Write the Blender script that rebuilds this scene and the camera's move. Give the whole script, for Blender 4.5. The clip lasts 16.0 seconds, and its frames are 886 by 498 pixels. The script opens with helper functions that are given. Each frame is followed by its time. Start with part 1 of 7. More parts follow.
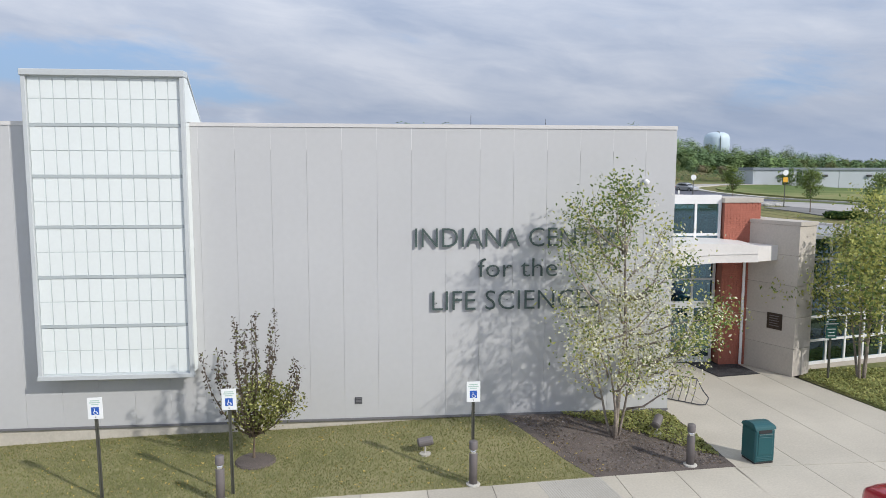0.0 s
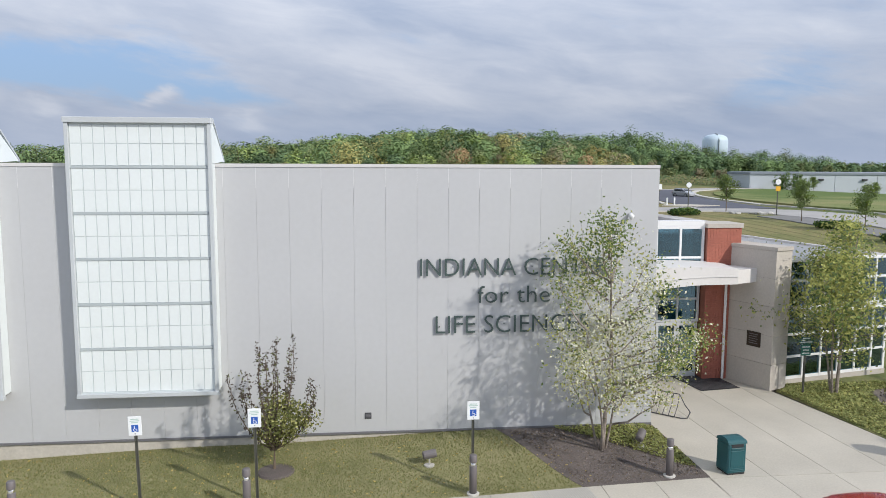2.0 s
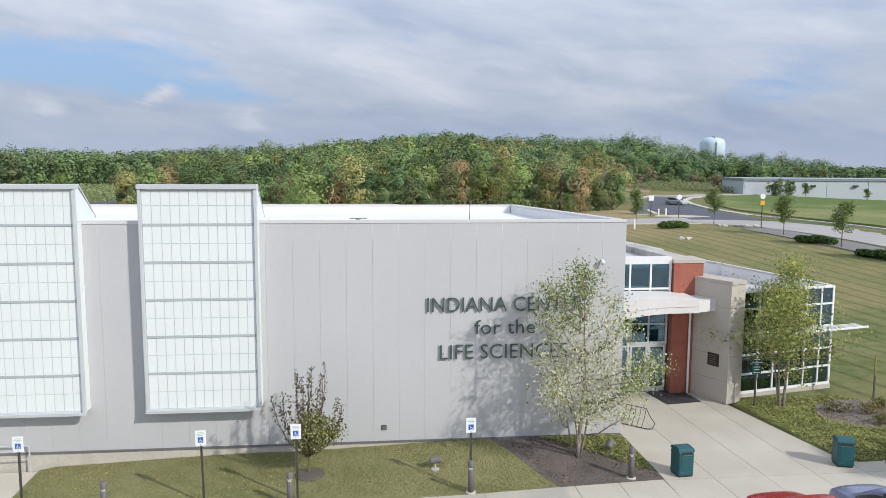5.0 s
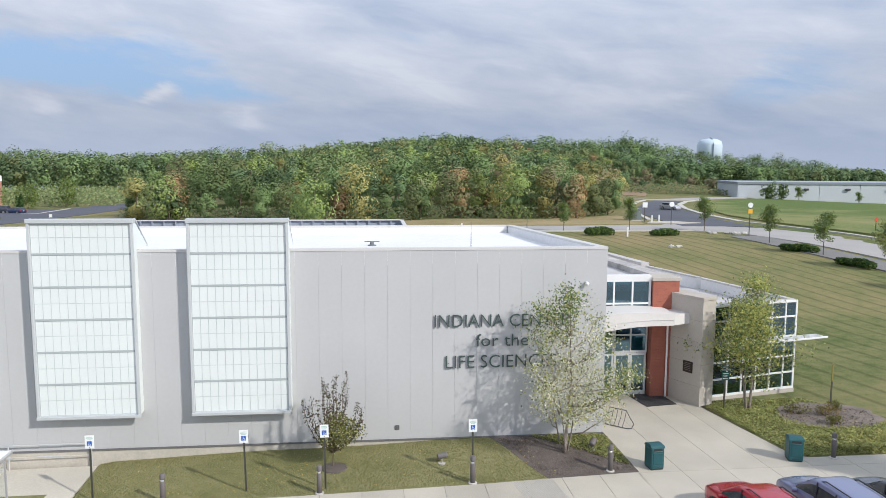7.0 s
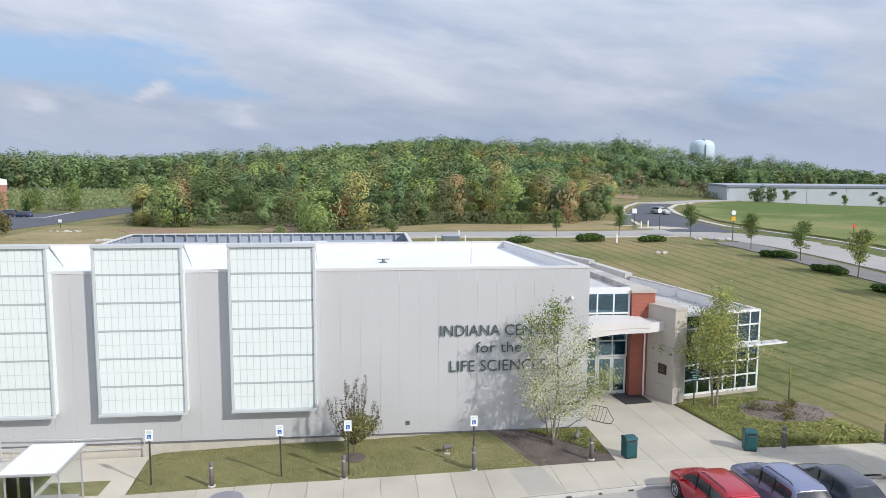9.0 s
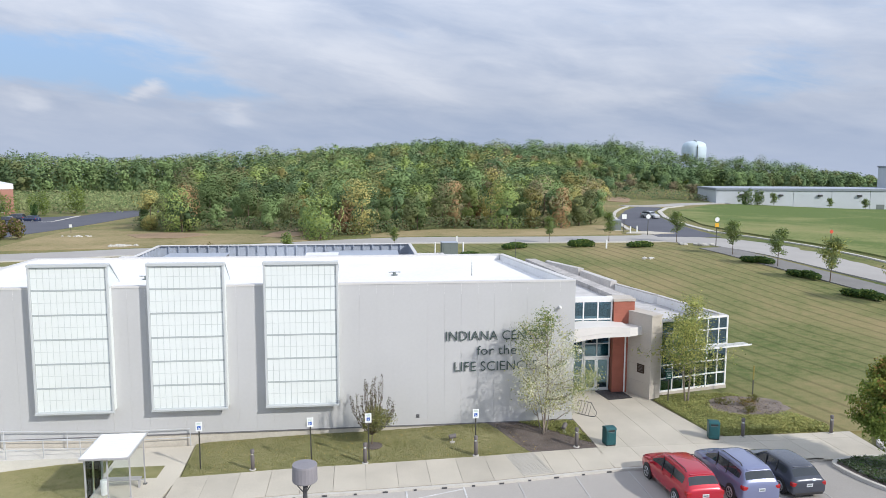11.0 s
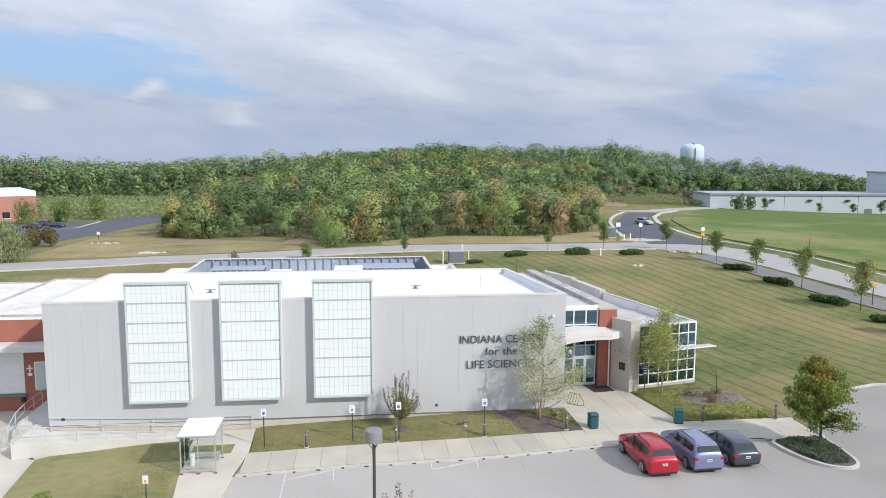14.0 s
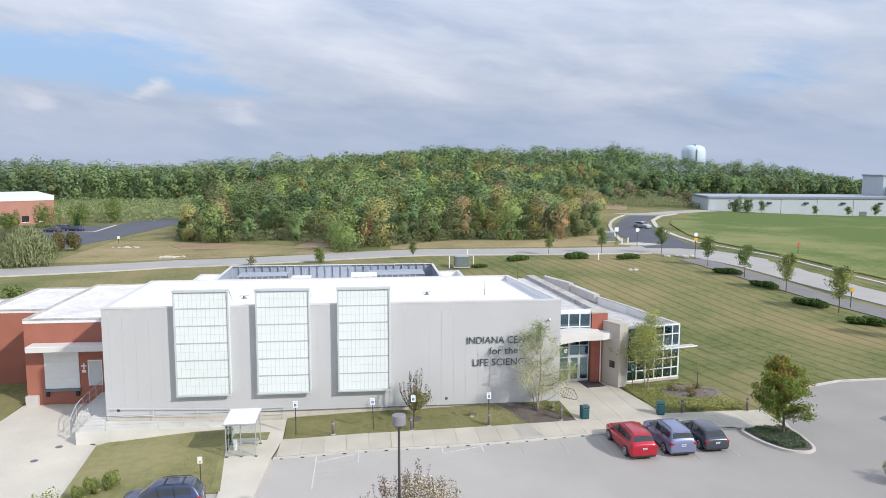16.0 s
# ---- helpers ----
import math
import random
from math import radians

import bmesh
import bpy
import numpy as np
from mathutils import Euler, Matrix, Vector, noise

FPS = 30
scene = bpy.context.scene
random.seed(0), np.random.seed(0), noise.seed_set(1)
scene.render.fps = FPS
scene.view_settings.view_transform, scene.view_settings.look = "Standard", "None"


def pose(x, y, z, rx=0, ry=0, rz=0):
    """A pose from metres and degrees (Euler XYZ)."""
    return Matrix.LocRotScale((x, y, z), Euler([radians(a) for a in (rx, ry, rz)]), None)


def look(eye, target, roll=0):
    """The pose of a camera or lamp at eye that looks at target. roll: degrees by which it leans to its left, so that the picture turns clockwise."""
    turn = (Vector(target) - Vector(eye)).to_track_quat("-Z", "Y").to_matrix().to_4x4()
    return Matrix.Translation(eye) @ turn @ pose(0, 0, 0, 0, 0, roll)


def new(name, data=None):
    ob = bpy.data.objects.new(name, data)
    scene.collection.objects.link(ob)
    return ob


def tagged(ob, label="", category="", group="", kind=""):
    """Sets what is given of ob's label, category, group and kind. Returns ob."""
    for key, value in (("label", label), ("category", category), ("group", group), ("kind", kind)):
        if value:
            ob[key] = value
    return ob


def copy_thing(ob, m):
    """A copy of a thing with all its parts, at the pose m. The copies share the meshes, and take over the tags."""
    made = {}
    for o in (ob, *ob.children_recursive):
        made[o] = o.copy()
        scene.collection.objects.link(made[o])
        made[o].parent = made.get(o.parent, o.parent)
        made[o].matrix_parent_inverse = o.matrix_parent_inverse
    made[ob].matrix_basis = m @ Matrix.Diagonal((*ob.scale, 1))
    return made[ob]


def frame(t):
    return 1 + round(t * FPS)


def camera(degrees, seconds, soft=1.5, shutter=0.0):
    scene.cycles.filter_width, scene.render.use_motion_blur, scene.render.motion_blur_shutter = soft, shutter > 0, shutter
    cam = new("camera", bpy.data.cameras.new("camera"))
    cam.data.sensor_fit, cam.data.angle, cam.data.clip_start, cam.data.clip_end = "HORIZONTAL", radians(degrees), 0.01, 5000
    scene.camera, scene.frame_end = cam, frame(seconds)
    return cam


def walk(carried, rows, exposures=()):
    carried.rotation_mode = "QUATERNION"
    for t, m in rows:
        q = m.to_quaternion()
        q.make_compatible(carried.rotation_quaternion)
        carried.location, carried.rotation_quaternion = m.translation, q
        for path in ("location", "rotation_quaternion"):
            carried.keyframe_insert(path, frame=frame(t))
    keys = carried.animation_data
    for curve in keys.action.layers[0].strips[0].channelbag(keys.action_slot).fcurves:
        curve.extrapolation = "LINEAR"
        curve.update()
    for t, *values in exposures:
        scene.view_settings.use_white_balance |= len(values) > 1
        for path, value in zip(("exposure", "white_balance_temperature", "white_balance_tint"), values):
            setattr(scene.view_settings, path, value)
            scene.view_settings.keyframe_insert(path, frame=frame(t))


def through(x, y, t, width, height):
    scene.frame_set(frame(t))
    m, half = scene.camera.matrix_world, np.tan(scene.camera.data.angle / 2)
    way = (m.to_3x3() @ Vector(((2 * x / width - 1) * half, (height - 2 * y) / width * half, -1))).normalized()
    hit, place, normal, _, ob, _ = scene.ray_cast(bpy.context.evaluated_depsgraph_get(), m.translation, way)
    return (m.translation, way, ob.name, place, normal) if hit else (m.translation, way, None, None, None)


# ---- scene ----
cam = camera(62.3, 16.0, soft=0.85)
PATH = [
    (0, (0.352, -0.409, 7.570), (2.342, 19.363, 5.316), 0.12),
    (0.5, (0.275, -0.778, 7.815), (2.242, 18.997, 5.561), 0.14),
    (1, (0.203, -1.205, 8.079), (2.176, 18.570, 5.826), 0.15),
    (1.5, (0.134, -1.690, 8.360), (2.125, 18.083, 6.109), 0.17),
    (2, (0.063, -2.233, 8.657), (2.074, 17.538, 6.407), 0.19),
    (2.5, (-0.011, -2.831, 8.969), (2.015, 16.938, 6.718), 0.20),
    (3, (-0.092, -3.484, 9.294), (1.943, 16.284, 7.042), 0.21),
    (3.5, (-0.182, -4.192, 9.631), (1.854, 15.576, 7.376), 0.23),
    (4, (-0.283, -4.953, 9.978), (1.749, 14.815, 7.719), 0.24),
    (4.5, (-0.397, -5.765, 10.335), (1.629, 14.002, 8.071), 0.25),
    (5, (-0.526, -6.629, 10.700), (1.494, 13.139, 8.430), 0.25),
    (5.5, (-0.670, -7.542, 11.072), (1.347, 12.225, 8.794), 0.26),
    (6, (-0.830, -8.504, 11.451), (1.189, 11.262, 9.165), 0.27),
    (6.5, (-1.008, -9.513, 11.835), (1.020, 10.251, 9.540), 0.27),
    (7, (-1.203, -10.568, 12.223), (0.842, 9.193, 9.919), 0.27),
    (7.5, (-1.417, -11.668, 12.616), (0.654, 8.090, 10.302), 0.27),
    (8, (-1.647, -12.811, 13.013), (0.455, 6.942, 10.688), 0.27),
    (8.5, (-1.895, -13.995, 13.412), (0.245, 5.752, 11.077), 0.27),
    (9, (-2.159, -15.220, 13.814), (0.021, 4.522, 11.469), 0.27),
    (9.5, (-2.439, -16.484, 14.218), (-0.217, 3.252, 11.864), 0.27),
    (10, (-2.732, -17.786, 14.624), (-0.470, 1.945, 12.262), 0.26),
    (10.5, (-3.038, -19.123, 15.032), (-0.741, 0.603, 12.662), 0.26),
    (11, (-3.354, -20.494, 15.442), (-1.029, -0.773, 13.064), 0.25),
    (11.5, (-3.679, -21.898, 15.854), (-1.334, -2.180, 13.469), 0.24),
    (12, (-4.009, -23.333, 16.267), (-1.654, -3.616, 13.877), 0.23),
    (12.5, (-4.342, -24.796, 16.683), (-1.989, -5.080, 14.288), 0.22),
    (13, (-4.676, -26.287, 17.101), (-2.334, -6.570, 14.701), 0.21),
    (13.5, (-5.006, -27.803, 17.521), (-2.684, -8.084, 15.118), 0.20),
    (14, (-5.329, -29.343, 17.945), (-3.034, -9.621, 15.538), 0.18),
    (14.5, (-5.641, -30.904, 18.372), (-3.377, -11.179, 15.961), 0.16),
    (15, (-5.939, -32.484, 18.804), (-3.704, -12.757, 16.387), 0.15),
    (15.5, (-6.217, -34.082, 19.240), (-4.007, -14.352, 16.817), 0.13),
    (16, (-6.471, -35.695, 19.682), (-4.278, -15.965, 17.251), 0.11),
]
walk(cam, [(t, look(eye, target, roll)) for t, eye, target, roll in PATH], [(0.0, 0.0), (4.0, 0.06), (7.0, 0.09), (9.0, 0.12), (12.5, 0.18), (16.0, 0.20)])

# ---- sky, sun ----
SUN_TO = Vector((0.62, -0.57, 0.54)).normalized()
sun = new("sun", bpy.data.lights.new("sun", "SUN"))
sun.data.energy, sun.data.angle, sun.data.color = 3.25, radians(1.6), (1.0, 0.955, 0.89)
sun.matrix_world = look(SUN_TO * 100, (0, 0, 0))


def build_world():
    w = bpy.data.worlds.new("sky")
    scene.world = w
    w.use_nodes = True
    nt = w.node_tree
    nt.nodes.clear()
    N, L = nt.nodes.new, nt.links.new
    out, bg = N("ShaderNodeOutputWorld"), N("ShaderNodeBackground")
    sky = N("ShaderNodeTexSky")
    sky.sky_type, sky.sun_disc = "NISHITA", False
    sky.sun_elevation = math.asin(SUN_TO.z)
    sky.sun_rotation = math.atan2(SUN_TO.x, SUN_TO.y)
    tc, sep = N("ShaderNodeTexCoord"), N("ShaderNodeSeparateXYZ")
    L(tc.outputs["Generated"], sep.inputs[0])

    def m(op, a, b=0.0, c=0.0):
        n = N("ShaderNodeMath")
        n.operation = op
        for i, v in enumerate((a, b, c)):
            if isinstance(v, (int, float)):
                n.inputs[i].default_value = v
            else:
                L(v, n.inputs[i])
        return n.outputs[0]

    az = m("ARCTAN2", sep.outputs[0], sep.outputs[1])
    el = m("ARCSINE", sep.outputs[2])
    # cloud banks, drawn out towards the horizon
    def sky_noise(su, sv, shear, detail, rough, shift, twist=0.4):
        comb = N("ShaderNodeCombineXYZ")
        L(m("MULTIPLY_ADD", az, su, shift[0]), comb.inputs[0])
        L(m("ADD", m("MULTIPLY", el, sv), m("MULTIPLY_ADD", az, shear, shift[1])), comb.inputs[1])
        n = N("ShaderNodeTexNoise")
        n.inputs["Scale"].default_value, n.inputs["Detail"].default_value = 1.0, detail
        n.inputs["Roughness"].default_value, n.inputs["Distortion"].default_value = rough, twist
        L(comb.outputs[0], n.inputs["Vector"])
        return n.outputs[0]

    # ragged edges for the banks and gaps
    az_w = m("MULTIPLY_ADD", m("SUBTRACT", sky_noise(7.0, 16.0, 3.0, 4, 0.55, (4.4, 2.7)), 0.5), 0.13, az)
    el_w = m("MULTIPLY_ADD", m("SUBTRACT", sky_noise(9.0, 26.0, 4.0, 5, 0.58, (8.2, 5.9)), 0.5), 0.05, el)

    def bank(a0, e0, wa, we, tilt, k):
        da = m("SUBTRACT", az_w, a0)
        de = m("DIVIDE", m("SUBTRACT", m("SUBTRACT", el_w, e0), m("MULTIPLY", da, tilt)), we)
        da = m("DIVIDE", da, wa)
        r2 = m("ADD", m("MULTIPLY", da, da), m("MULTIPLY", de, de))
        return m("MULTIPLY", m("POWER", 2.718, m("MULTIPLY", r2, -1.0)), k)

    def banks(rows):
        total = 0.0
        for row in rows:
            total = m("ADD", bank(*row), total)
        return total

    # bright cloud tops, grey undersides, and open blue gaps: azimuth, height, widths, slope, weight
    tone = m("ADD", m("MULTIPLY", sky_noise(3.0, 11.0, 2.2, 5, 0.5, (9.1, 2.3)), 0.54), m("MULTIPLY", sky_noise(9.0, 36.0, 4.0, 6, 0.6, (3.1, 7.3)), 0.38))
    tone = m("ADD", tone, banks(((-0.46, 0.185, 0.10, 0.035, 0.0, 0.16), (-0.03, 0.145, 0.17, 0.022, -0.42, 0.13), (0.07, 0.115, 0.06, 0.016, -0.35, 0.10), (0.36, 0.088, 0.09, 0.016, -0.15, 0.17), (0.30, 0.135, 0.22, 0.020, -0.10, 0.10), (0.52, 0.17, 0.16, 0.022, -0.1, 0.12), (-0.12, 0.205, 0.16, 0.018, -0.2, 0.09), (-0.28, 0.088, 0.017, 0.009, 0.0, 0.24), (-0.385, 0.070, 0.020, 0.010, 0.0, 0.24), (-0.46, 0.074, 0.024, 0.010, 0.0, 0.22), (-0.16, 0.058, 0.026, 0.009, 0.0, 0.26))))
    tone = m("SUBTRACT", tone, banks(((0.12, 0.050, 0.45, 0.035, 0.0, 0.10), (-0.12, 0.115, 0.09, 0.025, -0.3, 0.07), (0.13, 0.185, 0.16, 0.022, -0.15, 0.09), (0.28, 0.112, 0.14, 0.012, -0.12, 0.08))))
    body = N("ShaderNodeValToRGB")
    L(tone, body.inputs[0])
    e = body.color_ramp.elements
    e[0].position, e[0].color = 0.28, (0.36, 0.435, 0.585, 1)
    e[1].position, e[1].color = 0.66, (0.61, 0.655, 0.755, 1)
    gaps = m("ADD", banks(((-0.31, 0.130, 0.13, 0.030, -0.05, 1.15), (-0.45, 0.110, 0.12, 0.022, 0.0, 1.0), (-0.21, 0.092, 0.13, 0.014, -0.08, 0.75), (-0.36, 0.085, 0.20, 0.024, 0.0, 0.45), (0.51, 0.092, 0.075, 0.030, 0.1, 1.0), (0.66, 0.185, 0.09, 0.022, 0.0, 0.5), (-0.28, 0.088, 0.020, 0.011, 0.0, -0.9), (-0.385, 0.070, 0.024, 0.012, 0.0, -0.9), (-0.46, 0.074, 0.028, 0.012, 0.0, -0.9), (-0.46, 0.185, 0.09, 0.03, 0.0, -0.8))), m("ADD", m("MULTIPLY_ADD", sky_noise(3.2, 9.0, 1.9, 5, 0.5, (5.3, 1.1)), -1.4, 0.52), m("MULTIPLY_ADD", sky_noise(12.0, 48.0, 6.0, 6, 0.62, (6.6, 3.5)), -1.5, 0.75)))
    ramp = N("ShaderNodeMapRange")
    ramp.interpolation_type = "SMOOTHSTEP"
    ramp.inputs["From Min"].default_value, ramp.inputs["From Max"].default_value = 0.0, 1.15
    ramp.inputs["To Min"].default_value, ramp.inputs["To Max"].default_value = 1.0, 0.0
    L(gaps, ramp.inputs[0])
    scale = N("ShaderNodeVectorMath")
    scale.operation = "SCALE"
    L(sky.outputs[0], scale.inputs[0])
    scale.inputs["Scale"].default_value = 0.09
    blue = N("ShaderNodeMixRGB")
    blue.inputs[0].default_value = 0.75
    blue.inputs[2].default_value = (0.33, 0.50, 0.80, 1)
    L(scale.outputs[0], blue.inputs[1])
    mix = N("ShaderNodeMixRGB")
    L(ramp.outputs[0], mix.inputs[0]), L(blue.outputs[0], mix.inputs[1]), L(body.outputs[0], mix.inputs[2])
    # pale lilac air along the skyline
    low = N("ShaderNodeValToRGB")
    L(el, low.inputs[0])
    low.color_ramp.elements[0].position, low.color_ramp.elements[0].color = 0.0, (0.6, 0.6, 0.6, 1)
    low.color_ramp.elements[1].position, low.color_ramp.elements[1].color = 0.075, (0, 0, 0, 1)
    air = N("ShaderNodeMixRGB")
    L(low.outputs[0], air.inputs[0]), L(mix.outputs[0], air.inputs[1])
    air.inputs[2].default_value = (0.37, 0.45, 0.62, 1)
    up = N("ShaderNodeMapRange")
    up.inputs["From Min"].default_value, up.inputs["From Max"].default_value = 0.08, 0.36
    up.inputs["To Min"].default_value, up.inputs["To Max"].default_value = 0.93, 1.33
    L(el, up.inputs[0])
    L(up.outputs[0], bg.inputs[1])
    L(air.outputs[0], bg.inputs[0])
    L(bg.outputs[0], out.inputs[0])


build_world()


# ---- materials ----
def mat(name, base, rough=0.8, var=0.12, scale=3.0, fine=40.0, bump=0.0, metal=0.0, rand=0.0, tint=None, spec=0.5):
    """A surface with broad stains, fine grain, bump, and a shift from piece to piece."""
    k = bpy.data.materials.new(name)
    k.use_nodes = True
    nt = k.node_tree
    N, L = nt.nodes.new, nt.links.new
    bs = nt.nodes["Principled BSDF"]
    geo = N("ShaderNodeNewGeometry")
    big, small = N("ShaderNodeTexNoise"), N("ShaderNodeTexNoise")
    for n, s, d in ((big, scale, 4), (small, fine, 3)):
        n.inputs["Scale"].default_value, n.inputs["Detail"].default_value = s, d
        L(geo.outputs["Position"], n.inputs["Vector"])
    add = N("ShaderNodeMath")
    add.operation = "MULTIPLY_ADD"
    L(small.outputs[0], add.inputs[0])
    add.inputs[1].default_value = 0.45
    mul = N("ShaderNodeMath")
    mul.operation = "MULTIPLY"
    L(big.outputs[0], mul.inputs[0])
    mul.inputs[1].default_value = 0.55
    L(mul.outputs[0], add.inputs[2])
    fac = add.outputs[0]
    if rand:
        oi, ra = N("ShaderNodeObjectInfo"), N("ShaderNodeMath")
        ra.operation = "MULTIPLY_ADD"
        L(oi.outputs["Random"], ra.inputs[0])
        ra.inputs[1].default_value = rand
        L(fac, ra.inputs[2])
        off = N("ShaderNodeMath")
        off.operation = "SUBTRACT"
        L(ra.outputs[0], off.inputs[0])
        off.inputs[1].default_value = rand / 2
        fac = off.outputs[0]
    cr = N("ShaderNodeValToRGB")
    L(fac, cr.inputs[0])
    lo = [c * (1 - var) for c in base]
    hi = [min(1, c * (1 + var)) for c in (tint or base)]
    cr.color_ramp.elements[0].position, cr.color_ramp.elements[0].color = 0.3, (*lo, 1)
    cr.color_ramp.elements[1].position, cr.color_ramp.elements[1].color = 0.7, (*hi, 1)
    L(cr.outputs[0], bs.inputs["Base Color"])
    bs.inputs["Roughness"].default_value, bs.inputs["Metallic"].default_value = rough, metal
    bs.inputs["Specular IOR Level"].default_value = spec
    if bump:
        b = N("ShaderNodeBump")
        b.inputs["Strength"].default_value, b.inputs["Distance"].default_value = bump, 0.03
        L(small.outputs[0], b.inputs["Height"])
        L(b.outputs[0], bs.inputs["Normal"])
    return k


def leaf_mat(name, base, var=0.35, through=0.35):
    k = bpy.data.materials.new(name)
    k.use_nodes = True
    nt = k.node_tree
    N, L = nt.nodes.new, nt.links.new
    nt.nodes.clear()
    out, geo, cr = N("ShaderNodeOutputMaterial"), N("ShaderNodeNewGeometry"), N("ShaderNodeValToRGB")
    big = N("ShaderNodeTexNoise")
    big.inputs["Scale"].default_value = 0.5
    L(geo.outputs["Position"], big.inputs["Vector"])
    mx = N("ShaderNodeMath")
    mx.operation = "MULTIPLY_ADD"
    L(geo.outputs["Random Per Island"], mx.inputs[0])
    mx.inputs[1].default_value = 0.6
    L(big.outputs[0], mx.inputs[2])
    L(mx.outputs[0], cr.inputs[0])
    e = cr.color_ramp.elements
    e[0].position, e[0].color = 0.3, (*[c * (1 - var) for c in base], 1)
    e[1].position, e[1].color = 1.1, (*[min(1, c * (1 + 1.3 * var)) for c in base], 1)
    d, t, m = N("ShaderNodeBsdfDiffuse"), N("ShaderNodeBsdfTranslucent"), N("ShaderNodeMixShader")
    L(cr.outputs[0], d.inputs[0]), L(cr.outputs[0], t.inputs[0])
    m.inputs[0].default_value = through
    L(d.outputs[0], m.inputs[1]), L(t.outputs[0], m.inputs[2])
    L(m.outputs[0], out.inputs[0])
    return k


def grass_mat(name, green, dry, stripes=0.0, fine=9.0, dryness=0.5, lush=None, drift=1.3):
    """Mown grass: blades' grain, dry patches, leaf specks and, where asked, the mower's lines."""
    k = bpy.data.materials.new(name)
    k.use_nodes = True
    nt = k.node_tree
    N, L = nt.nodes.new, nt.links.new
    bs = nt.nodes["Principled BSDF"]
    geo = N("ShaderNodeNewGeometry")

    def nz(s, d, r=0.55):
        n = N("ShaderNodeTexNoise")
        n.inputs["Scale"].default_value, n.inputs["Detail"].default_value, n.inputs["Roughness"].default_value = s, d, r
        L(geo.outputs["Position"], n.inputs["Vector"])
        return n.outputs[0]

    def m(op, a, b, c=0.0):
        n = N("ShaderNodeMath")
        n.operation = op
        for i, v in enumerate((a, b, c)):
            if isinstance(v, (int, float)):
                n.inputs[i].default_value = v
            else:
                L(v, n.inputs[i])
        return n.outputs[0]

    f = m("MULTIPLY_ADD", nz(0.12, 3), 0.9, m("MULTIPLY_ADD", nz(1.3, 3), 0.6, m("MULTIPLY_ADD", nz(fine, 4, 0.7), 0.6, -0.55)))
    f = m("ADD", m("MULTIPLY_ADD", nz(0.04, 2), drift, f), dryness - 0.5 - drift / 2)
    if lush:
        gx, gr = N("ShaderNodeSeparateXYZ"), N("ShaderNodeMapRange")
        L(geo.outputs["Position"], gx.inputs[0]), L(gx.outputs[0], gr.inputs[0])
        gr.inputs["From Min"].default_value, gr.inputs["From Max"].default_value = lush
        gr.inputs["To Min"].default_value, gr.inputs["To Max"].default_value = 0.14, -0.36
        f = m("ADD", f, gr.outputs[0])
    cr = N("ShaderNodeValToRGB")
    L(f, cr.inputs[0])
    e = cr.color_ramp.elements
    e[0].position, e[0].color = 0.2, (*[c * 0.8 for c in green], 1)
    e[1].position, e[1].color = 0.85, (*dry, 1)
    mid = e.new(0.5)
    mid.color = (*[0.55 * a + 0.45 * b for a, b in zip(green, dry)], 1)
    col = cr.outputs[0]
    if stripes:
        mp, wv = N("ShaderNodeMapping"), N("ShaderNodeTexWave")
        mp.inputs["Rotation"].default_value = (0, 0, stripes)
        L(geo.outputs["Position"], mp.inputs[0]), L(mp.outputs[0], wv.inputs["Vector"])
        wv.inputs["Scale"].default_value = 0.158
        wv.inputs["Distortion"].default_value, wv.inputs["Detail"].default_value = 0.7, 2.0
        wv.inputs["Detail Scale"].default_value = 0.3
        wr = N("ShaderNodeValToRGB")
        L(wv.outputs["Color"], wr.inputs[0])
        wr.color_ramp.elements[0].position, wr.color_ramp.elements[0].color = 0.0, (0.60, 0.62, 0.60, 1)
        wr.color_ramp.elements[1].position, wr.color_ramp.elements[1].color = 0.15, (1, 1, 1, 1)
        mm = N("ShaderNodeMixRGB")
        mm.blend_type = "MULTIPLY"
        sx, rg = N("ShaderNodeSeparateXYZ"), N("ShaderNodeMapRange")
        L(geo.outputs["Position"], sx.inputs[0]), L(sx.outputs[0], rg.inputs[0])
        rg.inputs["From Min"].default_value, rg.inputs["From Max"].default_value = -6.0, 14.0
        rg.inputs["To Min"].default_value, rg.inputs["To Max"].default_value = 0.15, 0.8
        L(rg.outputs[0], mm.inputs[0])
        L(col, mm.inputs[1]), L(wr.outputs[0], mm.inputs[2])
        col = mm.outputs[0]
    L(col, bs.inputs["Base Color"])
    bs.inputs["Roughness"].default_value = 0.95
    bs.inputs["Specular IOR Level"].default_value = 0.15
    b = N("ShaderNodeBump")
    b.inputs["Strength"].default_value, b.inputs["Distance"].default_value = 0.6, 0.05
    L(nz(fine * 2.2, 3), b.inputs["Height"])
    L(b.outputs[0], bs.inputs["Normal"])
    return k


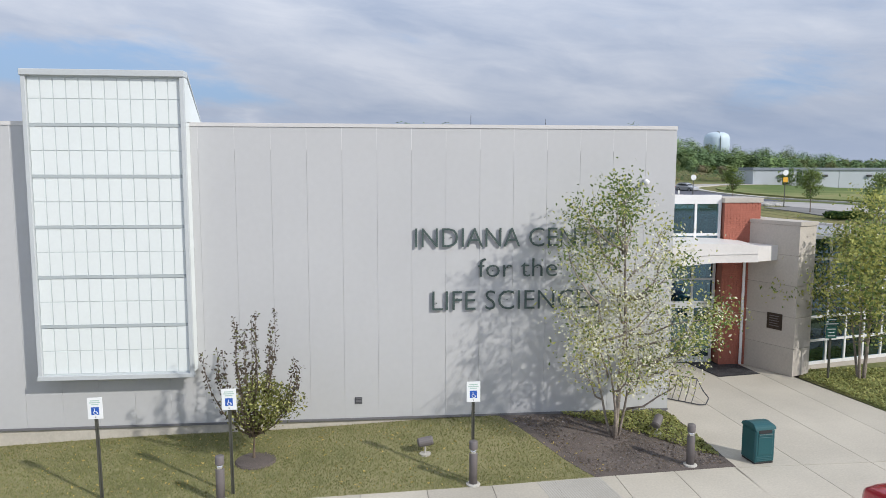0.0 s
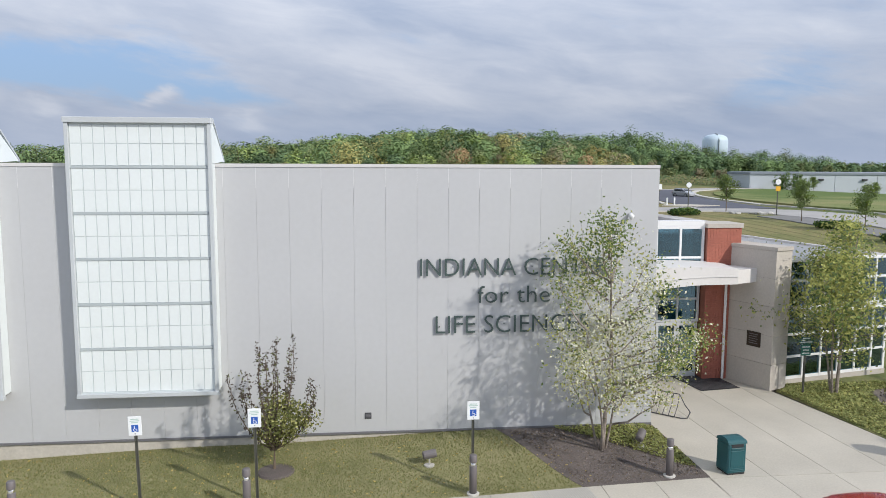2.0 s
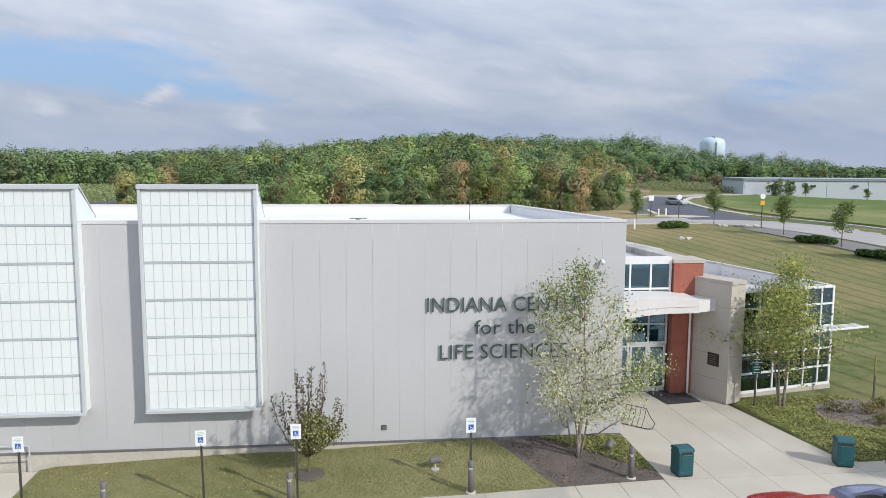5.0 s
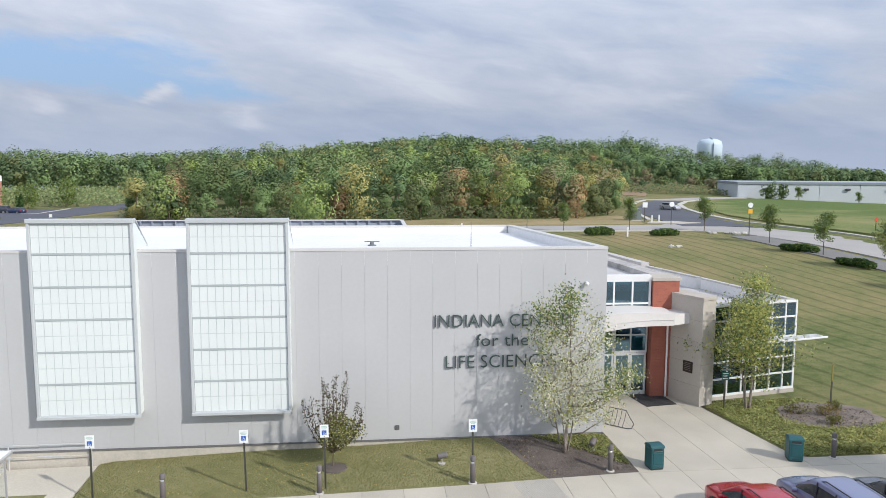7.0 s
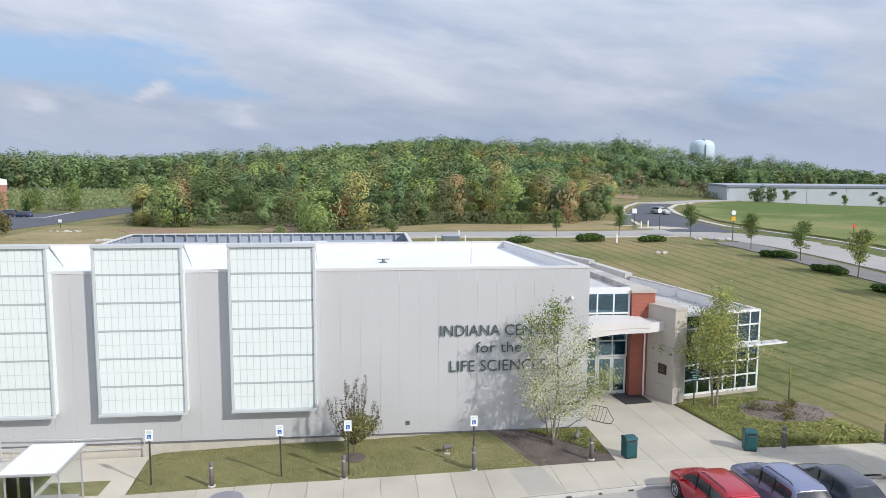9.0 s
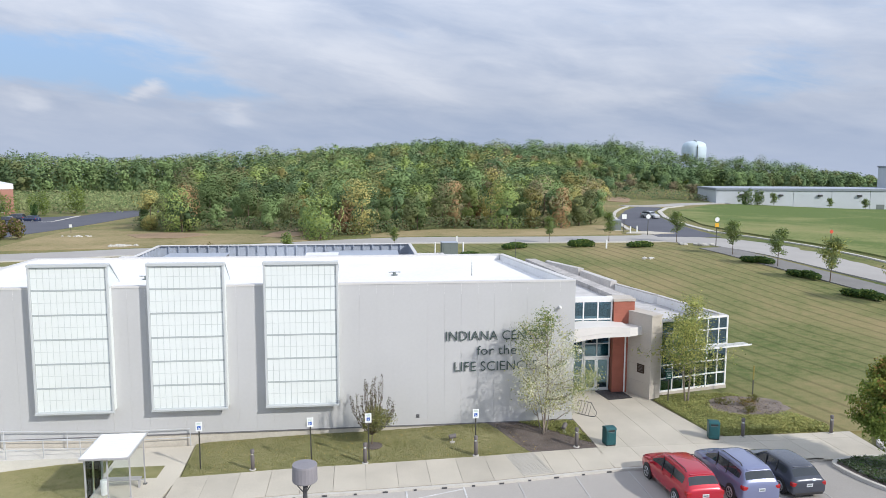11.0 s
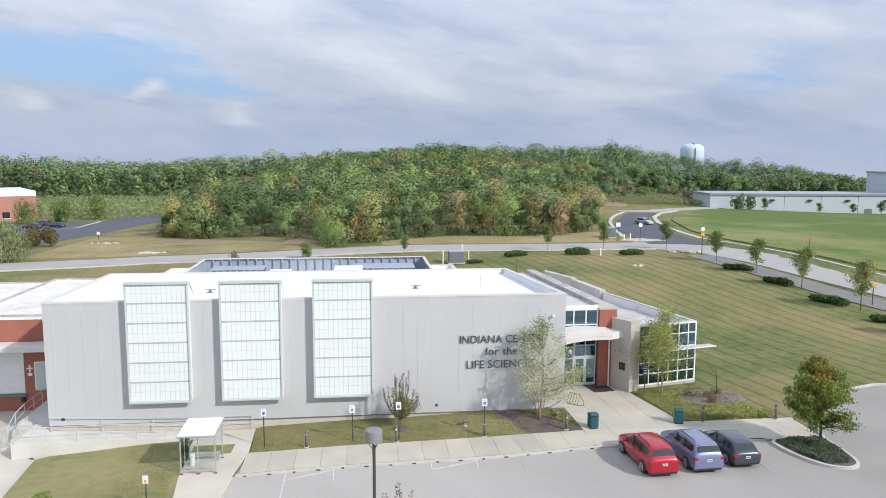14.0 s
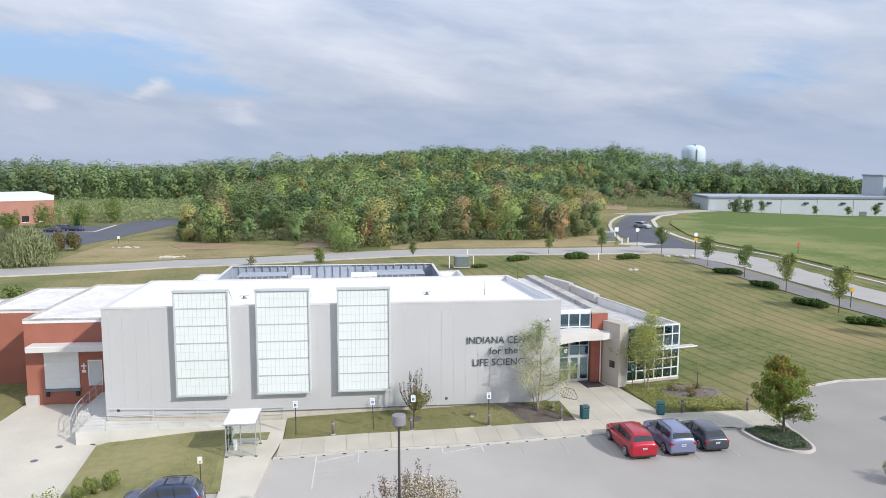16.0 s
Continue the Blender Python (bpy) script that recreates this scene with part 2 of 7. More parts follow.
def glass_mat(name, tint, gloss=1.45, coat=0.0):
    k = bpy.data.materials.new(name)
    k.use_nodes = True
    nt = k.node_tree
    N, L = nt.nodes.new, nt.links.new
    nt.nodes.clear()
    out, tr, gl, fr, mx = N("ShaderNodeOutputMaterial"), N("ShaderNodeBsdfTransparent"), N("ShaderNodeBsdfGlossy"), N("ShaderNodeFresnel"), N("ShaderNodeMixShader")
    tr.inputs[0].default_value = (*tint, 1)
    gl.inputs["Roughness"].default_value = 0.03
    gl.inputs["Color"].default_value = (0.62 + 0.38 * tint[0], 0.62 + 0.42 * tint[1], 0.70 + 0.45 * min(tint[2], 0.6), 1)
    if coat:
        gl.inputs["Color"].default_value = (0.48, 0.72, 0.84, 1)
    fr.inputs[0].default_value = gloss
    ad = N("ShaderNodeMath")
    ad.operation = "ADD"
    ad.inputs[1].default_value = coat
    L(fr.outputs[0], ad.inputs[0]), L(ad.outputs[0], mx.inputs[0]), L(tr.outputs[0], mx.inputs[1]), L(gl.outputs[0], mx.inputs[2]), L(mx.outputs[0], out.inputs[0])
    return k


M_PANEL = mat("grey_metal_panel", (0.500, 0.506, 0.515), 0.55, 0.035, 0.35, 6.0, 0.03, rand=0.035)
M_JOINT = mat("panel_joint", (0.47, 0.475, 0.485), 0.7, 0.1, 2.0, 20.0)
M_COPING = mat("coping_metal", (0.62, 0.61, 0.60), 0.45, 0.05, 1.0, 15.0)
M_FLASH = mat("dark_flashing", (0.16, 0.16, 0.17), 0.6, 0.1, 2.0, 20.0)
M_FOUND = mat("foundation_concrete", (0.52, 0.485, 0.425), 0.9, 0.14, 1.1, 12.0, 0.2)
M_ROOF = mat("white_roof_membrane", (0.78, 0.78, 0.78), 0.7, 0.08, 0.25, 5.0, 0.05)
M_ALU = mat("silver_aluminium", (0.52, 0.54, 0.56), 0.45, 0.05, 1.5, 20.0, metal=0.15)
M_FIBRE = mat("translucent_fibreglass", (0.735, 0.78, 0.775), 0.45, 0.03, 0.5, 10.0, rand=0.10)
M_MULL = mat("bay_mullion", (0.42, 0.465, 0.475), 0.6, 0.06, 2.0, 20.0)
M_BAYF = mat("pale_bay_frame", (0.515, 0.545, 0.56), 0.5, 0.05, 1.0, 15.0)
M_GRID = mat("glazing_grid", (0.57, 0.62, 0.62), 0.6, 0.06, 2.0, 20.0)
M_LETTER = mat("green_letter", (0.055, 0.085, 0.08), 0.5, 0.15, 2.0, 20.0)
M_BRICK = mat("red_brick_wall", (0.36, 0.135, 0.095), 0.85, 0.10, 0.8, 16.0, 0.15)
# Far brick: the haze of distance is put into this paler colour.
M_BRICKF = mat("hazy_brick_wall", (0.42, 0.21, 0.165), 0.85, 0.10, 0.3, 3.0)
M_BRICKP = mat("red_brick_piece", (0.38, 0.13, 0.09), 0.85, 0.12, 2.0, 25.0, 0.2, rand=0.16)
M_MORTAR = mat("brick_mortar", (0.35, 0.14, 0.10), 0.95, 0.1, 3.0, 30.0)
M_PRECAST = mat("tan_precast", (0.49, 0.45, 0.40), 0.9, 0.12, 0.9, 14.0, 0.15, rand=0.15)
M_WHITE = mat("white_painted_metal", (0.78, 0.78, 0.78), 0.4, 0.05, 1.5, 20.0)
M_CANOPY = mat("canopy_panel", (0.68, 0.66, 0.64), 0.5, 0.05, 0.7, 10.0, 0.03)
M_FRAME = mat("grey_window_frame", (0.55, 0.57, 0.58), 0.4, 0.05, 2.0, 20.0)
M_GLASS = glass_mat("tinted_glass", (0.30, 0.46, 0.52), 1.5, 0.24)
M_CLEAR = glass_mat("clear_glass", (0.93, 0.95, 0.95), 1.18)
# Indoor grey: the dimness of unlit rooms is put into this colour.
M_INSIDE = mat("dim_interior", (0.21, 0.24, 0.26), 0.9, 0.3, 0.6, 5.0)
M_WALK = mat("walk_concrete", (0.487, 0.45, 0.382), 0.9, 0.15, 0.5, 18.0, 0.15, rand=0.16)
M_DRIVE = mat("drive_concrete", (0.57, 0.53, 0.455), 0.9, 0.15, 0.3, 14.0, 0.15)
M_WALKJ = mat("walk_joint", (0.30, 0.275, 0.24), 0.95, 0.1, 3.0, 20.0)
M_KERB = mat("kerb_concrete", (0.52, 0.50, 0.46), 0.9, 0.15, 0.8, 18.0, 0.2)
M_LOT = mat("bleached_asphalt", (0.44, 0.415, 0.388), 0.92, 0.13, 0.16, 30.0, 0.25)


def worn_across(k, x0, x1, low):
    """Bleach a paving: full colour up to x0, fading to a darker tone by x1."""
    nt = k.node_tree
    N, L = nt.nodes.new, nt.links.new
    bs = nt.nodes["Principled BSDF"]
    geo, sep, rg, mul = N("ShaderNodeNewGeometry"), N("ShaderNodeSeparateXYZ"), N("ShaderNodeMapRange"), N("ShaderNodeVectorMath")
    L(geo.outputs["Position"], sep.inputs[0]), L(sep.outputs[0], rg.inputs[0])
    rg.inputs["From Min"].default_value, rg.inputs["From Max"].default_value = x0, x1
    rg.inputs["To Min"].default_value, rg.inputs["To Max"].default_value = 1.0, low
    mul.operation = "SCALE"
    L(bs.inputs["Base Color"].links[0].from_socket, mul.inputs[0]), L(rg.outputs[0], mul.inputs["Scale"])
    L(mul.outputs[0], bs.inputs["Base Color"])


worn_across(M_LOT, -6.0, 26.0, 0.70)
M_ROAD = mat("road_concrete", (0.375, 0.36, 0.345), 0.92, 0.12, 0.2, 14.0, 0.1)
M_TAR = mat("dark_asphalt", (0.095, 0.10, 0.125), 0.92, 0.15, 0.2, 10.0, 0.1)
M_STRIPE = mat("worn_white_paint", (0.55, 0.55, 0.55), 0.8, 0.2, 2.0, 14.0)
M_STRIPEW = mat("faded_white_paint", (0.41, 0.40, 0.39), 0.8, 0.12, 2.0, 14.0)
M_MULCH = mat("dark_mulch", (0.128, 0.107, 0.097), 0.98, 0.45, 1.2, 30.0, 0.8)
M_DIRT = mat("bare_dirt", (0.30, 0.21, 0.13), 0.98, 0.3, 0.15, 4.0, 0.3)
M_BOLL = mat("brown_grey_bollard", (0.15, 0.135, 0.135), 0.5, 0.08, 3.0, 30.0)
M_CHROME = mat("bright_metal", (0.75, 0.75, 0.75), 0.25, 0.05, 3.0, 30.0, metal=0.9)
M_BIN = mat("teal_plastic", (0.014, 0.088, 0.10), 0.45, 0.12, 2.0, 25.0)
M_BLACK = mat("black_rubber", (0.03, 0.03, 0.032), 0.8, 0.2, 3.0, 30.0)
M_DARK = mat("dark_metal", (0.06, 0.06, 0.065), 0.5, 0.15, 3.0, 30.0)
M_POST = mat("dark_steel_post", (0.075, 0.075, 0.06), 0.6, 0.15, 3.0, 30.0)
M_SIGN = mat("white_sign_sheet", (0.78, 0.80, 0.80), 0.5, 0.04, 4.0, 40.0)
M_SIGNB = mat("blue_sign_symbol", (0.02, 0.10, 0.42), 0.5, 0.05, 4.0, 40.0)
M_SIGNG = mat("green_sign_sheet", (0.01, 0.085, 0.07), 0.5, 0.1, 4.0, 40.0)
M_YELLOW = mat("yellow_sign", (0.75, 0.40, 0.03), 0.5, 0.05, 4.0, 40.0)
M_REDSIGN = mat("red_sign", (0.65, 0.10, 0.05), 0.5, 0.05, 4.0, 40.0)
M_BRONZE = mat("bronze_plate", (0.05, 0.035, 0.025), 0.4, 0.3, 8.0, 40.0, metal=0.5)
M_BIRCH = mat("birch_bark", (0.28, 0.24, 0.205), 0.9, 0.55, 4.0, 14.0, 0.4)
M_BARK = mat("brown_bark", (0.14, 0.105, 0.075), 0.95, 0.35, 5.0, 30.0, 0.5)
M_SCREEN = mat("blue_grey_louver", (0.34, 0.38, 0.45), 0.6, 0.12, 0.5, 10.0)
M_ROCK = mat("pale_rock", (0.5, 0.48, 0.44), 0.9, 0.25, 1.5, 12.0, 0.4)
M_TOWER = mat("pale_blue_tank", (0.55, 0.66, 0.74), 0.5, 0.05, 0.05, 1.0)
M_UTIL = mat("grey_green_cabinet", (0.16, 0.19, 0.19), 0.6, 0.1, 1.0, 10.0)
M_GRASS = grass_mat("mown_grass", (0.112, 0.158, 0.05), (0.285, 0.232, 0.12), stripes=radians(-12), dryness=0.53)
M_LAWN = grass_mat("front_lawn_grass", (0.20, 0.212, 0.088), (0.40, 0.35, 0.205), fine=22.0, dryness=0.50, drift=0.9)
M_SIDE = grass_mat("side_lawn_grass", (0.19, 0.205, 0.08), (0.37, 0.325, 0.175), fine=22.0, dryness=0.45, drift=0.4)
M_FIELD = grass_mat("green_field_grass", (0.145, 0.205, 0.062), (0.29, 0.26, 0.125), fine=5.0, dryness=0.40, lush=(66, 108))
M_DRY = grass_mat("dry_rough_grass", (0.18, 0.175, 0.07), (0.38, 0.30, 0.175), fine=4.0, dryness=0.60, drift=0.5)
M_COVER = leaf_mat("ground_cover_leaf", (0.30, 0.325, 0.13), 0.25)
M_COVER2 = leaf_mat("yellow_cover_leaf", (0.40, 0.39, 0.155), 0.25)
M_LEAFB = leaf_mat("birch_leaf", (0.135, 0.185, 0.065), 0.35, 0.35)
M_LEAFY = leaf_mat("birch_yellow_leaf", (0.38, 0.385, 0.13), 0.3, 0.4)
# The gloss of sun on birch leaves is put into this pale colour.
M_LEAFP = leaf_mat("sunlit_pale_leaf", (0.62, 0.61, 0.47), 0.18, 0.3)
M_LEAFC = leaf_mat("crab_leaf", (0.135, 0.135, 0.047))
M_LEAFM = leaf_mat("maple_leaf", (0.17, 0.225, 0.06))
M_LEAFR = leaf_mat("maple_red_leaf", (0.27, 0.175, 0.065))
M_LEAFD = leaf_mat("dark_shrub_leaf", (0.072, 0.125, 0.045))
M_LEAFL = leaf_mat("street_tree_leaf", (0.175, 0.225, 0.10))
M_ROOFD = mat("stained_roof_membrane", (0.53, 0.515, 0.51), 0.75, 0.26, 0.16, 1.4, 0.05)
M_PALECAP = mat("weathered_coping", (0.53, 0.51, 0.495), 0.6, 0.2, 0.5, 6.0)
M_LIP = mat("stained_roof_lip", (0.43, 0.41, 0.395), 0.8, 0.4, 0.6, 3.0, 0.1)
M_RAMP = mat("ramp_concrete", (0.60, 0.585, 0.545), 0.9, 0.12, 0.6, 14.0, 0.15)
M_SHELT = mat("shelter_frame_metal", (0.36, 0.36, 0.37), 0.45, 0.08, 1.5, 20.0)
M_ROOFW = mat("worn_white_roof", (0.71, 0.685, 0.665), 0.75, 0.2, 0.3, 2.0, 0.05)
M_PATH = mat("grey_path_asphalt", (0.20, 0.195, 0.19), 0.95, 0.15, 0.4, 14.0, 0.15)
M_SHED = mat("pale_blue_cladding", (0.50, 0.54, 0.58), 0.6, 0.05, 0.3, 4.0)
M_SHEDR = mat("slate_roof_edge", (0.24, 0.27, 0.31), 0.6, 0.08, 0.3, 4.0)
M_STAKE = mat("olive_stake", (0.26, 0.22, 0.06), 0.7, 0.2, 3.0, 30.0)
M_STRAW = leaf_mat("fallen_leaf", (0.42, 0.33, 0.12))


# ---- mesh helpers ----
def thing(name, label, category, group="", kind="", at=(0, 0, 0)):
    ob = new(name)
    ob.location = at
    return tagged(ob, label, category, group, kind)


def mesh_of(name, bm, *mats):
    me = bpy.data.meshes.new(name)
    bm.normal_update()
    bm.to_mesh(me)
    bm.free()
    for k in mats:
        me.materials.append(k)
    return me


def part(name, bm, material, parent=None, label="", smooth=False):
    """Links a bmesh as one mesh object, under a thing or a part where one is given."""
    me = mesh_of(name, bm, *(material if isinstance(material, (list, tuple)) else [material]))
    if smooth:
        me.polygons.foreach_set("use_smooth", [True] * len(me.polygons))
    ob = new(name, me)
    if parent:
        ob.parent = parent
    if label:
        ob["label"] = label
    return ob


def piece(name, me, parent, at=(0, 0, 0), rz=0.0):
    ob = new(name, me)
    ob.parent, ob.location = parent, at
    ob.rotation_euler = (0, 0, rz)
    return ob


def B():
    return bmesh.new()


def box(bm, x0, x1, y0, y1, z0, z1, bevel=0.0, m=None):
    """An axis-aligned box, or one laid by the pose m."""
    vs = [bm.verts.new((x, y, z)) for z in (z0, z1) for y in (y0, y1) for x in (x0, x1)]
    fs = [bm.faces.new([vs[i] for i in q]) for q in ((0, 2, 3, 1), (4, 5, 7, 6), (0, 1, 5, 4), (2, 6, 7, 3), (0, 4, 6, 2), (1, 3, 7, 5))]
    if bevel:
        es = list({e for f in fs for e in f.edges})
        r = bmesh.ops.bevel(bm, geom=es, offset=bevel, segments=1, affect="EDGES")
        vs = list({v for f in r["faces"] for v in f.verts} | {v for v in vs if v.is_valid})
    if m is not None:
        bmesh.ops.transform(bm, matrix=m, verts=vs)
    return bm


def prism(bm, poly, z0, z1, top=None):
    """An upright prism on a plan polygon; z0 and z1 may be functions of x, y."""
    zf = lambda z, p: z(*p) if callable(z) else z
    area = sum(a[0] * b[1] - b[0] * a[1] for a, b in zip(poly, poly[1:] + poly[:1]))
    if area < 0:
        poly = poly[::-1]
    lo = [bm.verts.new((*p, zf(z0, p))) for p in poly]
    hi = [bm.verts.new((*p, zf(z1, p))) for p in poly]
    n = len(poly)
    for i in range(n):
        bm.faces.new((lo[i], lo[(i + 1) % n], hi[(i + 1) % n], hi[i]))
    caps = [bm.faces.new(hi), bm.faces.new(lo[::-1])]
    if n > 4:
        bmesh.ops.triangulate(bm, faces=caps)
    return bm


def tube(bm, pts, radii, n=8, caps=True):
    """A tube along points; one radius or one for each point."""
    pts = [Vector(p) for p in pts]
    if isinstance(radii, (int, float)):
        radii = [radii] * len(pts)
    rings, side = [], None
    for i, p in enumerate(pts):
        d = (pts[min(i + 1, len(pts) - 1)] - pts[max(i - 1, 0)]).normalized()
        if side is None:
            side = d.orthogonal().normalized()
        side = (side - d * side.dot(d)).normalized()
        up = d.cross(side)
        rings.append([bm.verts.new(p + radii[i] * (side * math.cos(2 * math.pi * k / n) + up * math.sin(2 * math.pi * k / n))) for k in range(n)])
    for a, b in zip(rings, rings[1:]):
        for k in range(n):
            bm.faces.new((a[k], a[(k + 1) % n], b[(k + 1) % n], b[k]))
    if caps:
        bm.faces.new(rings[0][::-1]), bm.faces.new(rings[-1])
    return bm


def turned(bm, profile, n=16, at=(0, 0, 0)):
    """A body turned round z from (radius, height) pairs."""
    at = Vector(at)
    rings = [[bm.verts.new(at + Vector((r * math.cos(2 * math.pi * k / n), r * math.sin(2 * math.pi * k / n), z))) for k in range(n)] for r, z in profile]
    for a, b in zip(rings, rings[1:]):
        for k in range(n):
            bm.faces.new((a[k], a[(k + 1) % n], b[(k + 1) % n], b[k]))
    bm.faces.new(rings[0][::-1]), bm.faces.new(rings[-1])
    return bm


def quads_mesh(name, verts, mats, idx=None, facing=None):
    """A mesh of loose quads from an array (n, 4, 3), with a material for each quad."""
    n = len(verts)
    me = bpy.data.meshes.new(name)
    me.vertices.add(4 * n)
    me.vertices.foreach_set("co", np.asarray(verts, np.float32).ravel())
    me.loops.add(4 * n)
    me.loops.foreach_set("vertex_index", np.arange(4 * n, dtype=np.int32))
    me.polygons.add(n)
    me.polygons.foreach_set("loop_start", np.arange(0, 4 * n, 4, dtype=np.int32))
    for k in mats:
        me.materials.append(k)
    if idx is not None:
        me.polygons.foreach_set("material_index", np.asarray(idx, np.int32))
    me.update(calc_edges=True)
    if facing is not None:
        me.normals_split_custom_set_from_vertices(np.repeat(facing, 4, axis=0))
    return me


def leaf_quads(rng, centres, normals, size, jitter=0.6, long=1.3):
    """Pointed leaf quads at the centres, facing their normals more or less."""
    n = len(centres)
    d = normals + rng.normal(0, jitter, (n, 3))
    d /= np.linalg.norm(d, axis=1)[:, None] + 1e-9
    a = np.cross(d, rng.normal(0, 1, (n, 3)))
    a /= np.linalg.norm(a, axis=1)[:, None] + 1e-9
    b = np.cross(d, a)
    s = (size * rng.uniform(0.65, 1.35, n))[:, None]
    return np.stack([centres - a * s * long, centres - b * s * 0.75, centres + a * s * long, centres + b * s * 0.75], 1)


# ---- the lie of the land ----
def ss(a, b, v):
    u = min(1.0, max(0.0, (v - a) / (b - a)))
    return u * u * (3 - 2 * u)


def land(x, y):
    """Height of the walks and lawns."""
    front = (-0.3 * ss(-4, -14, x) - 0.5 * ss(-15, -25, x)) * (1 - ss(25, 45, y))
    amp = 1.0 + 1.8 * ss(-50, 10, x)
    back = amp * ss(34, 88, y)
    far = -amp * ss(110, 230, y) * ss(40, 90, x) + 8 * ss(125, 330, y) * ss(-70, 10, x) * (1 - ss(90, 170, x)) - ss(100, 200, y) * (1 - ss(-90, -40, x))
    # turf banked up against the front wall, and a valley beyond the woods
    bank = ss(16.6, 19.8, y) * (1 - ss(20.15, 20.9, y)) * (0.10 + 0.25 * ss(-4, 4.5, x)) * ss(-12.6, -11.5, x) * (1 - ss(8.7, 9.5, x))
    fall = -0.034 * max(0.0, math.hypot(x, y) - 380)
    return front + back + far + bank + fall


def at_land(dz):
    return lambda x, y: land(x, y) + dz


def ground_sheet():
    def axis(lo, hi, fine_lo, fine_hi, step):
        core = np.arange(fine_lo, fine_hi + 0.1, step)
        out = [fine_hi]
        while out[-1] < hi:
            out.append(out[-1] + max(step, (out[-1] - fine_hi) * 0.35))
        inn = [fine_lo]
        while inn[-1] > lo:
            inn.append(inn[-1] - max(step, (fine_lo - inn[-1]) * 0.35))
        return np.concatenate([inn[:0:-1], core, out[1:]])
    xs, ys = axis(-3200, 3200, -120, 190, 3.0), axis(-2500, 3600, -60, 340, 3.0)
    vs = [(x, y, land(x, y) - 0.14 - (0.3 if y < 14 else 0)) for y in ys for x in xs]
    w = len(xs)
    fs = [(j * w + i, j * w + i + 1, (j + 1) * w + i + 1, (j + 1) * w + i) for j in range(len(ys) - 1) for i in range(w - 1)]
    me = bpy.data.meshes.new("ground")
    me.from_pydata(vs, [], fs)
    me.polygons.foreach_set("use_smooth", [True] * len(fs))
    me.materials.append(M_GRASS)
    tagged(new("ground", me), "mown lawn with diagonal mower lines and dry patches", "lawn", kind="structure")


ground_sheet()


def slab(name, poly, dz, thick, material, label, category, kind="structure"):
    ob = part(name, prism(B(), poly, at_land(dz - thick), at_land(dz)), material)
    return tagged(ob, label, category, kind=kind)


def turf(name, poly, dz, material, label, category, step=0.45):
    """Ground that follows the banked land: a convex plan cut into small squares."""
    bm, known = B(), {}
    def vert(p):
        k = (round(p[0], 4), round(p[1], 4))
        if k not in known:
            known[k] = bm.verts.new((*p, land(*p) + dz))
        return known[k]
    xs, ys = [p[0] for p in poly], [p[1] for p in poly]
    i0, i1 = int(min(xs) // step), int(max(xs) // step) + 1
    j0, j1 = int(min(ys) // step), int(max(ys) // step) + 1
    for i in range(i0, i1):
        for j in range(j0, j1):
            c = clip(poly, [(i * step, j * step), ((i + 1) * step, j * step), ((i + 1) * step, (j + 1) * step), (i * step, (j + 1) * step)])
            vs = list(dict.fromkeys(vert(p) for p in c))
            if len(vs) >= 3:
                bm.faces.new(vs)
    rim = [e for e in bm.edges if e.is_boundary]
    r = bmesh.ops.extrude_edge_only(bm, edges=rim)
    bmesh.ops.translate(bm, vec=(0, 0, -0.35), verts=[v for v in r["geom"] if isinstance(v, bmesh.types.BMVert)])
    return tagged(part(name, bm, material), label, category, kind="structure")


def clip(poly, edge_poly):
    """The part of a convex polygon inside another convex one, given anticlockwise."""
    out = poly
    for a, b in zip(edge_poly, edge_poly[1:] + edge_poly[:1]):
        nxt = []
        side = lambda p: (b[0] - a[0]) * (p[1] - a[1]) - (b[1] - a[1]) * (p[0] - a[0])
        for p, q in zip(out, out[1:] + out[:1]):
            sp, sq = side(p), side(q)
            if sp >= 0:
                nxt.append(p)
            if (sp > 0) != (sq > 0) and abs(sp - sq) > 1e-9:
                t = sp / (sp - sq)
                nxt.append((p[0] + t * (q[0] - p[0]), p[1] + t * (q[1] - p[1])))
        out = nxt
        if len(out) < 3:
            return []
    return out


def ribbon(name, line, width, dz, thick, material, label, category, kind="structure", step=4.0, parent=None):
    """A band of even width laid along a plan line, following the land."""
    pts = [Vector(line[0])]
    for a, b in zip(line, line[1:]):
        a, b = Vector(a), Vector(b)
        n = max(1, int((b - a).length / step))
        pts += [a.lerp(b, (i + 1) / n) for i in range(n)]
    bm, rows = B(), []
    for i, p in enumerate(pts):
        d = (pts[min(i + 1, len(pts) - 1)] - pts[max(i - 1, 0)]).normalized()
        s = Vector((-d.y, d.x)) * width / 2
        l, r = p + s, p - s
        rows.append([bm.verts.new((q.x, q.y, land(p.x, p.y) + h)) for q, h in ((l, dz - thick), (l, dz), (r, dz), (r, dz - thick))])
    for a, b in zip(rows, rows[1:]):
        for k in range(4):
            bm.faces.new((a[k], a[(k + 1) % 4], b[(k + 1) % 4], b[k]))
    bm.faces.new(rows[0][::-1]), bm.faces.new(rows[-1])
    bmesh.ops.recalc_face_normals(bm, faces=bm.faces)
    ob = part(name, bm, material, parent)
    return ob if parent else tagged(ob, label, category, kind=kind)


# ---- paved ground, lawns, roads ----
WALK_F = [(-12.6, 12.55), (-3.5, 12.6), (3.0, 12.95), (8.0, 13.6), (10.0, 13.85), (20.9, 13.9)]
LAWN_F = [(-12.2, 15.75), (-4.0, 15.7), (3.0, 16.1), (5.8, 16.35), (9.55, 16.62)]

